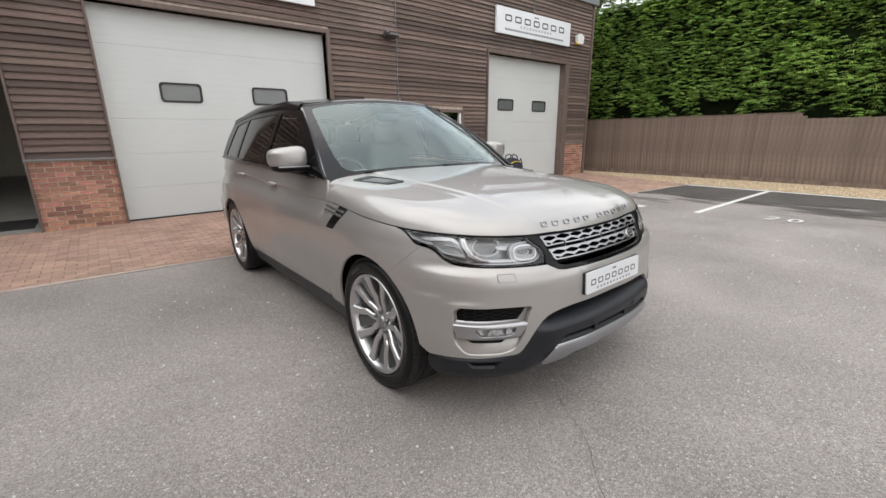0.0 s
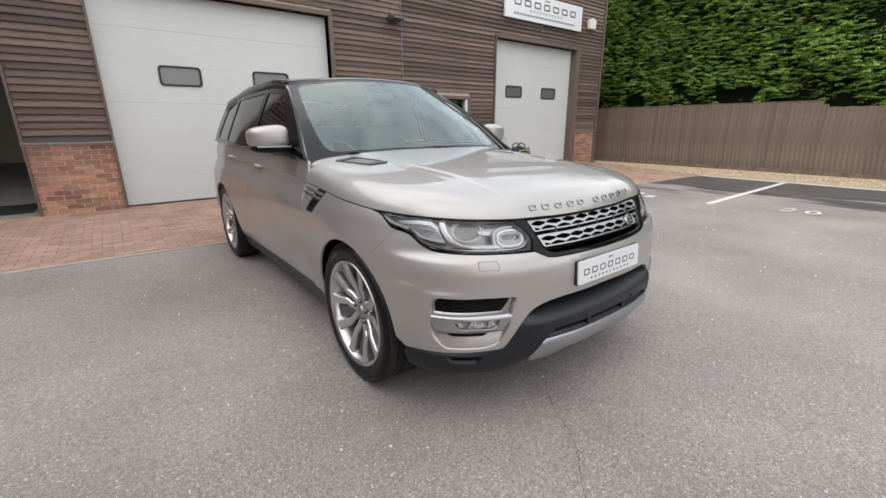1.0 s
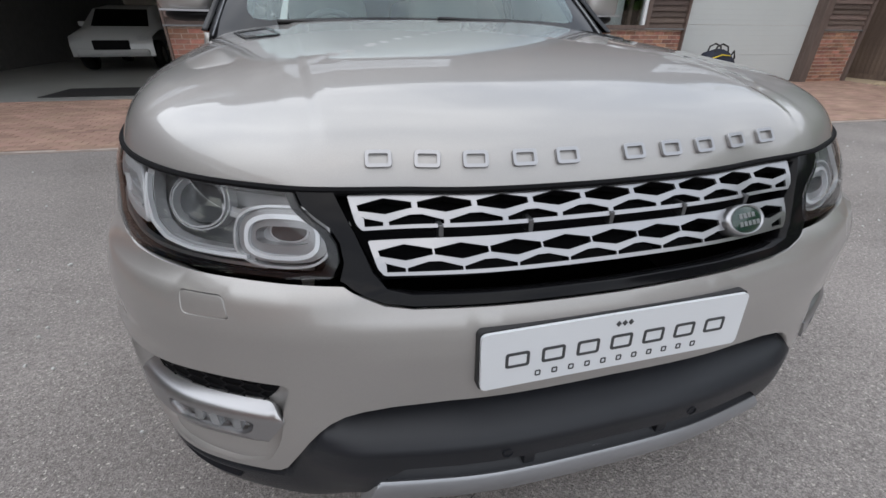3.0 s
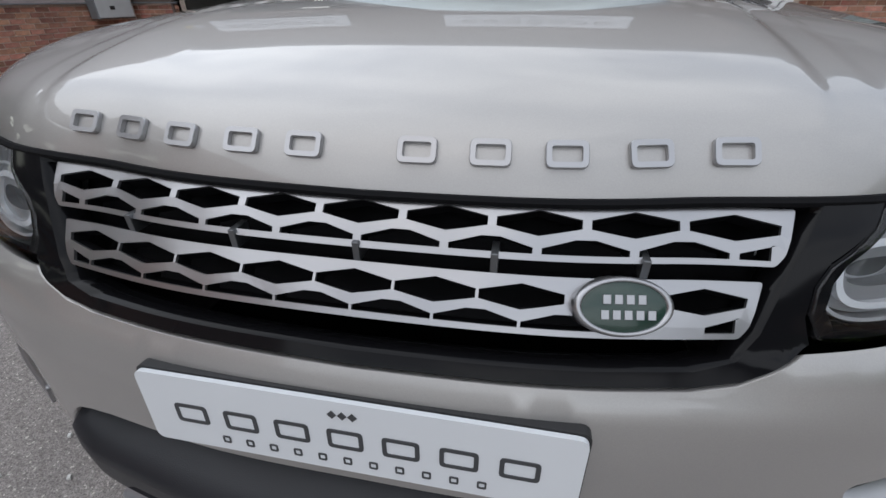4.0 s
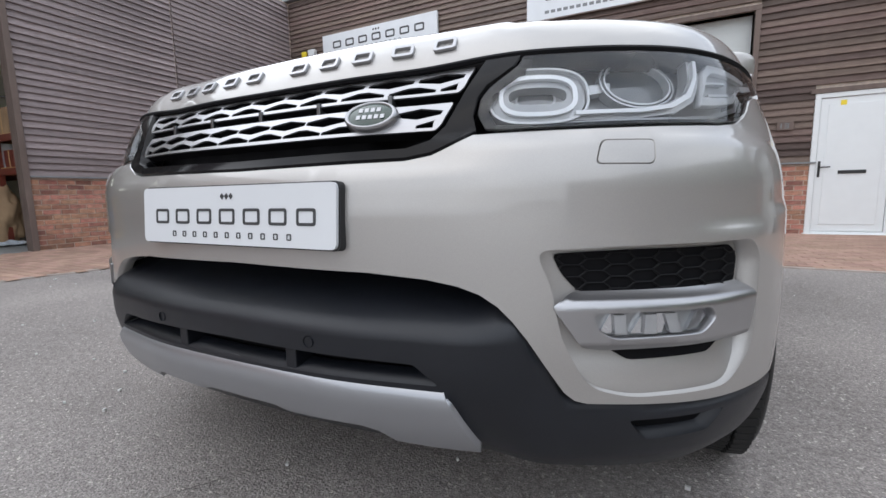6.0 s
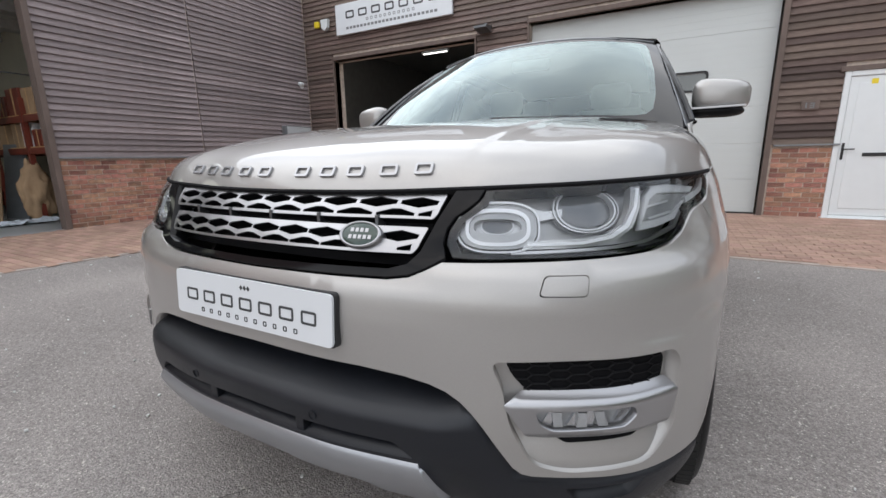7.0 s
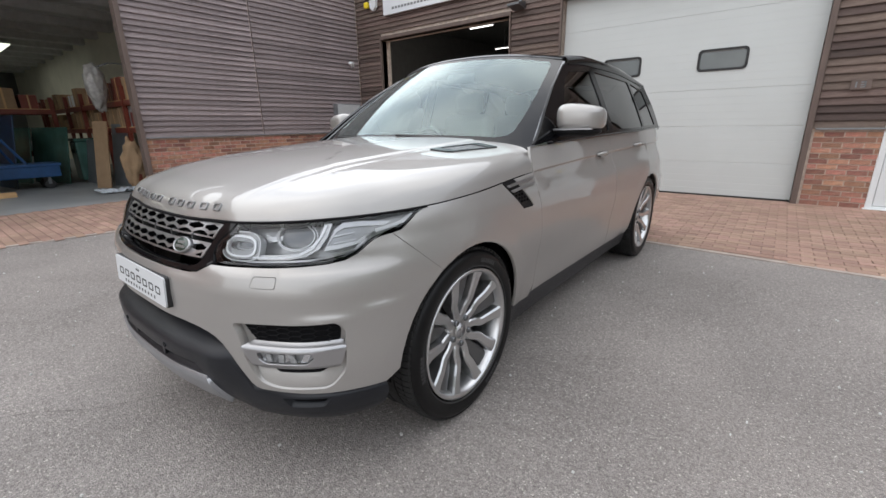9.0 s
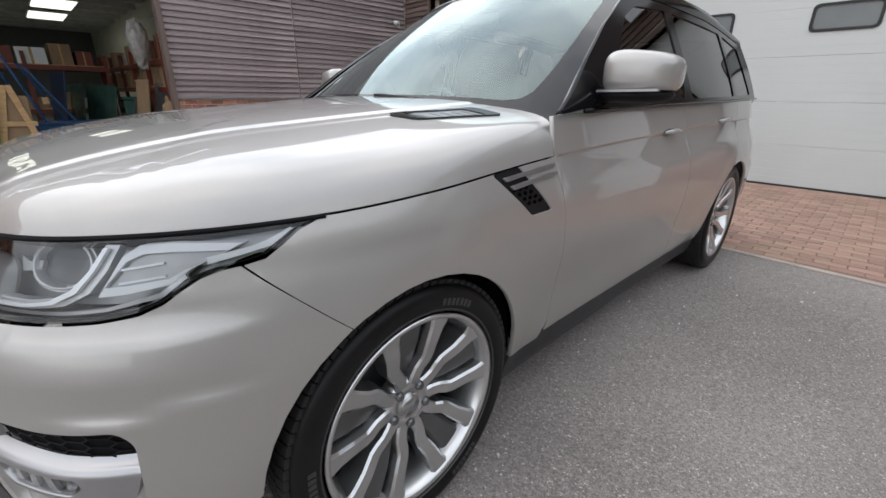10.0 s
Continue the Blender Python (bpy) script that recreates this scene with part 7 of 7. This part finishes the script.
    for lo, hi in (((-.56, -.62, .42), (.56, .62, .47)), ((-.88, .62, .30), (.88, 3.45, .34)), ((-.86, .66, .4), (.86, .70, 1.02))):
        add_box(fl, lo, hi, .01)
    part("underbody", fl, M_VOID, car)
    ds = bmesh.new()
    add_box(ds, (-.80, .74, .95), (.80, 1.20, 1.10), .05)
    add_box(ds, (-.64, .98, 1.06), (-.20, 1.20, 1.15), .04)
    part("dashboard", ds, M_DASH, car, "pale grey dashboard", True)
    swm = Matrix.Translation((-.40, 1.34, 1.06)) @ Matrix.Rotation(radians(65), 4, "X")
    ring_pts = [swm @ Vector((.185 * math.cos(t), .185 * math.sin(t), 0)) for t in [2 * math.pi * i / 32 for i in range(32)]]
    sw = tube(ring_pts, .016, 8, True)
    add_box(sw, (-.07, -.06, -.02), (.07, .05, .02), .02, swm)
    add_box(sw, (-.18, -.012, -.01), (.18, .012, .01), .005, swm)
    part("steering_wheel", sw, M_CABIN, car, "", True)
    for x in (-.40, .40):
        for y, zz in ((1.75, 0), (2.65, .02)):
            se = bmesh.new()
            add_box(se, (x - .26, y - .30, .62), (x + .26, y + .24, .82), .06)
            add_box(se, (x - .25, y + .16, .78), (x + .25, y + .32, 1.34), .07, Matrix.Translation((0, 0, 0)))
            add_box(se, (x - .14, y + .20, 1.34), (x + .14, y + .31, 1.52 + zz), .05)
            part("seat", se, M_SEAT, car, "cream leather seat", True)
    part("headliner", skin(lambda x, y: S_roof(x, y) - Vector((0, 0, .05)), [(-.60, 1.5), (.60, 1.5), (.60, 3.3), (-.60, 3.3)], [], .2, 0, 0), M_SEAT, car, "pale headliner", True)
    for x in (-.80, .80):
        part("door_card", box((x - .02, .95, .62), (x + .02, 3.3, 1.12), .01), M_DASH, car)
    part("rear_view_mirror", box((-.12, 1.30, 1.53), (.12, 1.33, 1.60), .02), M_CABIN, car, "", True)
    # --- wheel housings and wheels ---
    for yc in (0.038, 2.95):
        for sx in (1, -1):
            ln = bmesh.new()
            rows = []
            for xx in (.93, .70, .62):
                rr = .44 if xx > .65 else .1
                rows.append([ln.verts.new((sx * (xx - .012), yc - rr * math.cos(t), .375 + rr * math.sin(t))) for t in [-.05 + i * (math.pi + .1) / 26 for i in range(27)]])
            for A, B in zip(rows, rows[1:]):
                for i in range(26):
                    ln.faces.new((A[i], A[i + 1], B[i + 1], B[i]))
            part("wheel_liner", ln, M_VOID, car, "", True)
    for yc in (0.038, 2.945):
        for sx in (1, -1):
            m = Matrix.Translation((sx * .852, yc, .378)) @ Matrix.Rotation(radians(90 * sx), 4, "Y")
            wheel(car, m)
    return car


build_car()
# ---------- pieces: cladding boards, bricks, paving ----------
def board_mesh(length, pitch, mat, thick=.028):
    """A feather-edged board along x, its lower edge proud."""
    bm = bmesh.new()
    prof = [(.0, 0), (-thick - .012, .0), (-thick - .010, .012), (-.006, pitch + .010), (0, pitch + .010)]
    n = max(1, int(length / .8))
    rows = []
    for i in range(n + 1):
        w = noise.noise((i * 1.7, length, pitch * 9)) * .002
        rows.append([bm.verts.new((length * i / n, y + w, z)) for y, z in prof])
    for A, B in zip(rows, rows[1:]):
        for k in range(len(prof)):
            bm.faces.new((A[k], A[(k + 1) % 5], B[(k + 1) % 5], B[k]))
    bm.faces.new(rows[0])
    bm.faces.new(rows[-1][::-1])
    bmesh.ops.recalc_face_normals(bm, faces=bm.faces)
    return finish(bm, mat, False)


BOARDS = {}


def boards(parent, spans, z0, z1, pitch, mat, place):
    """Courses of boards from z0 up; spans(z) gives the runs free of openings."""
    k = 0
    z = z0
    while z < z1 - .02:
        for a, b in spans(z + pitch / 2):
            key = (round(b - a, 2), pitch, k % 3)
            if key not in BOARDS:
                BOARDS[key] = board_mesh(b - a - .006, pitch, mat)
            o = new("board", BOARDS[key])
            o.parent = parent
            o.matrix_local = place(a + .003, z)
        z += pitch
        k += 1


PITCH_N, PITCH_W = .1035, .101


def spans_north(z):
    runs = [(W2_X + .02, 3.845), (3.865, 8.70), (8.72, END_X - .06)]
    out = []
    for a, b in runs:
        segs = [(a, b)]
        for key, (x0, x1, zz0, zz1) in OPEN.items():
            wl, wr = (.035, FRAME_R[key]) if key in "ABD" else (0, 0)
            w = .08 if key in "ABD" else 0
            top = zz1 + w + (.07 if key == "P" else 0)
            if zz0 - .02 < z < top + .04:
                nxt = []
                for p, q in segs:
                    if q <= x0 - wl or p >= x1 + wr:
                        nxt.append((p, q))
                    else:
                        if p < x0 - wl:
                            nxt.append((p, x0 - wl))
                        if q > x1 + wr:
                            nxt.append((x1 + wr, q))
                segs = nxt
        out += [(p, q) for p, q in segs if q - p > .05]
    return out


boards(wall_n, spans_north, 1.115, EAVES - .03, PITCH_N, M_BOARD, lambda a, z: Matrix.Translation((a, WALL_Y + .010, z)))
bt = bmesh.new()
for x in (3.855, 8.71):
    lo = 1.1 if x < 5 else 3.62
    add_box(bt, (x - .008, WALL_Y - .036, lo), (x + .008, WALL_Y + .01, EAVES))
setting("cover_strip", bt, M_FLASH, "pale cover strip between cladding bays", "trim")
wing = bpy.data.objects["wall_west"]
Rw = Matrix.Rotation(radians(90), 4, "Z")
boards(wing, lambda z: [(W2_Y0 + .0, 3.98), (4.0, WALL_Y - .04)], 1.115, W2_TOP - .03, PITCH_W, M_BOARDGREY,
       lambda a, z: Matrix.Translation((W2_X - .010, a, z)) @ Rw)

# flashing over the plinth
fl = bmesh.new()
for a, b in ((W2_X, -6.505), (-2.865, -1.745), (2.235, 3.02), (4.03, 6.835), (10.495, END_X)):
    add_box(fl, (a, WALL_Y - .055, 1.09), (b, WALL_Y + .012, 1.116), .003)
add_box(fl, (W2_X - .012, W2_Y0, 1.09), (W2_X + .055, WALL_Y - .06, 1.116), .003)
setting("flashing", fl, M_FLASH, "grey metal flashing on the brick plinth", "trim")

# bricks
BW, BH, MJ = .211, .062, .014


def brick_mesh(w):
    bm = box((0, -.010, 0), (w, .0, BH), 0)
    for v in bm.verts:
        v.co += Vector((noise.noise(v.co * 31), noise.noise(v.co * 17 + Vector((5, 0, 0))), noise.noise(v.co * 23))) * .0015
    return finish(bm, M_BRICK, False)


BRICKS = {}


def bricks(parent, a0, a1, z1, place):
    """Stretcher courses with half-brick offsets."""
    k, z = 0, .008
    while z + BH <= z1 + .005:
        a = a0 - (k % 2) * (BW + MJ) / 2
        while a < a1 - .01:
            s, e = max(a, a0), min(a + BW, a1)
            if e - s > .03:
                w = round(e - s, 2)
                if w not in BRICKS:
                    BRICKS[w] = brick_mesh(w)
                o = new("brick", BRICKS[w])
                o.parent = parent
                o.matrix_local = place(s, z)
            a += BW + MJ
        z += BH + MJ
        k += 1


def far_bricks(name, runs, label):
    bm = bmesh.new()
    for a0, a1 in runs:
        k, z = 0, .008
        while z + BH <= 1.09:
            a = a0 - (k % 2) * (BW + MJ) / 2
            while a < a1 - .01:
                s, e = max(a, a0), min(a + BW, a1)
                if e - s > .03:
                    add_box(bm, (s, WALL_Y + .002, z), (e, WALL_Y + .014, z + BH))
                a += BW + MJ
            z += BH + MJ
            k += 1
    tagged(part(name, bm, M_BRICK, wall_n, label), kind="stuff")


on_n = lambda a, z: Matrix.Translation((a, WALL_Y + .012, z))
bricks(wall_n, -2.865, -1.745, 1.09, on_n)
bricks(wall_n, 2.235, 3.02, 1.09, on_n)
bricks(wall_n, 10.495, END_X - .06, 1.09, on_n)
far_bricks("brickwork", [(W2_X, -6.505), (4.03, 6.835)], "red stretcher-bond brickwork")
bricks(wing, 3.2, 6.1, 1.09, lambda a, z: Matrix.Translation((W2_X - .012, a, z)) @ Rw)
wb = bmesh.new()
k, z = 0, .008
while z + BH <= 1.09:
    a = W2_Y0 - (k % 2) * (BW + MJ) / 2
    for lim0, lim1 in ((W2_Y0, 3.19), (6.11, WALL_Y - .02)):
        a = lim0 - (k % 2) * (BW + MJ) / 2
        while a < lim1 - .01:
            s, e = max(a, lim0), min(a + BW, lim1)
            if e - s > .03:
                add_box(wb, (W2_X - .014, s, z), (W2_X - .002, e, z + BH))
            a += BW + MJ
    z += BH + MJ
    k += 1
tagged(part("brickwork", wb, M_BRICK, wing, "red stretcher-bond brickwork"), kind="stuff")

# paving blocks, 200 x 100, in herringbone-free stretcher courses along the wall
PB = box((.004, .004, -.02), (.196, .096, .010), .003)
PBM = finish(PB, M_BLOCK, False)
vs, fs = [], []
count = 0


def in_paving(x, y):
    if x < W2_X + .02 or y > WALL_Y + .28:
        return False
    if y > WALL_Y - .02:
        return any(o[0] < x < o[1] and o[2] == 0 for o in (OPEN["A"], OPEN["D"], OPEN["B"]))  and y < WALL_Y + .14
    if x > kerb_x(y) + .02 and y < kerb_y(x) + .04 - 0:
        return False
    if x > 10.68 + max(0, y - 2.95) * .29:
        return False
    return y > -6


rnd = random.Random(21)
row = 0
y = -6.0
while y < WALL_Y + .25:
    x = W2_X - (row % 2) * .1
    while x < 11.95:
        if in_paving(x + .1, y + .05):
            tz = rnd.uniform(-.0015, .0015)
            if 1.0 < x < 3.2 and 3.4 < y < 6.2 and count < 300:
                o = new("block", PBM)
                o.parent = paving
                o.matrix_local = Matrix.Translation((x, y, tz))
                count += 1
            else:
                b = len(vs)
                x0, x1, y0, y1, zt = x + .004, x + .196, y + .004, y + .096, .010 + tz
                vs += [(x0, y0, zt - .005), (x1, y0, zt - .005), (x1, y1, zt - .005), (x0, y1, zt - .005), (x0 + .003, y0 + .003, zt), (x1 - .003, y0 + .003, zt), (x1 - .003, y1 - .003, zt), (x0 + .003, y1 - .003, zt)]
                fs += [(b + 4, b + 5, b + 6, b + 7), (b, b + 1, b + 5, b + 4), (b + 1, b + 2, b + 6, b + 5), (b + 2, b + 3, b + 7, b + 6), (b + 3, b, b + 4, b + 7)]
        x += .2
    y += .1
    row += 1
me = bpy.data.meshes.new("blocks")
me.from_pydata(vs, [], fs)
me.materials.append(M_BLOCK)
o = new("block_paving", me)
o.parent = paving
tagged(o, "red concrete paving blocks", kind="stuff")
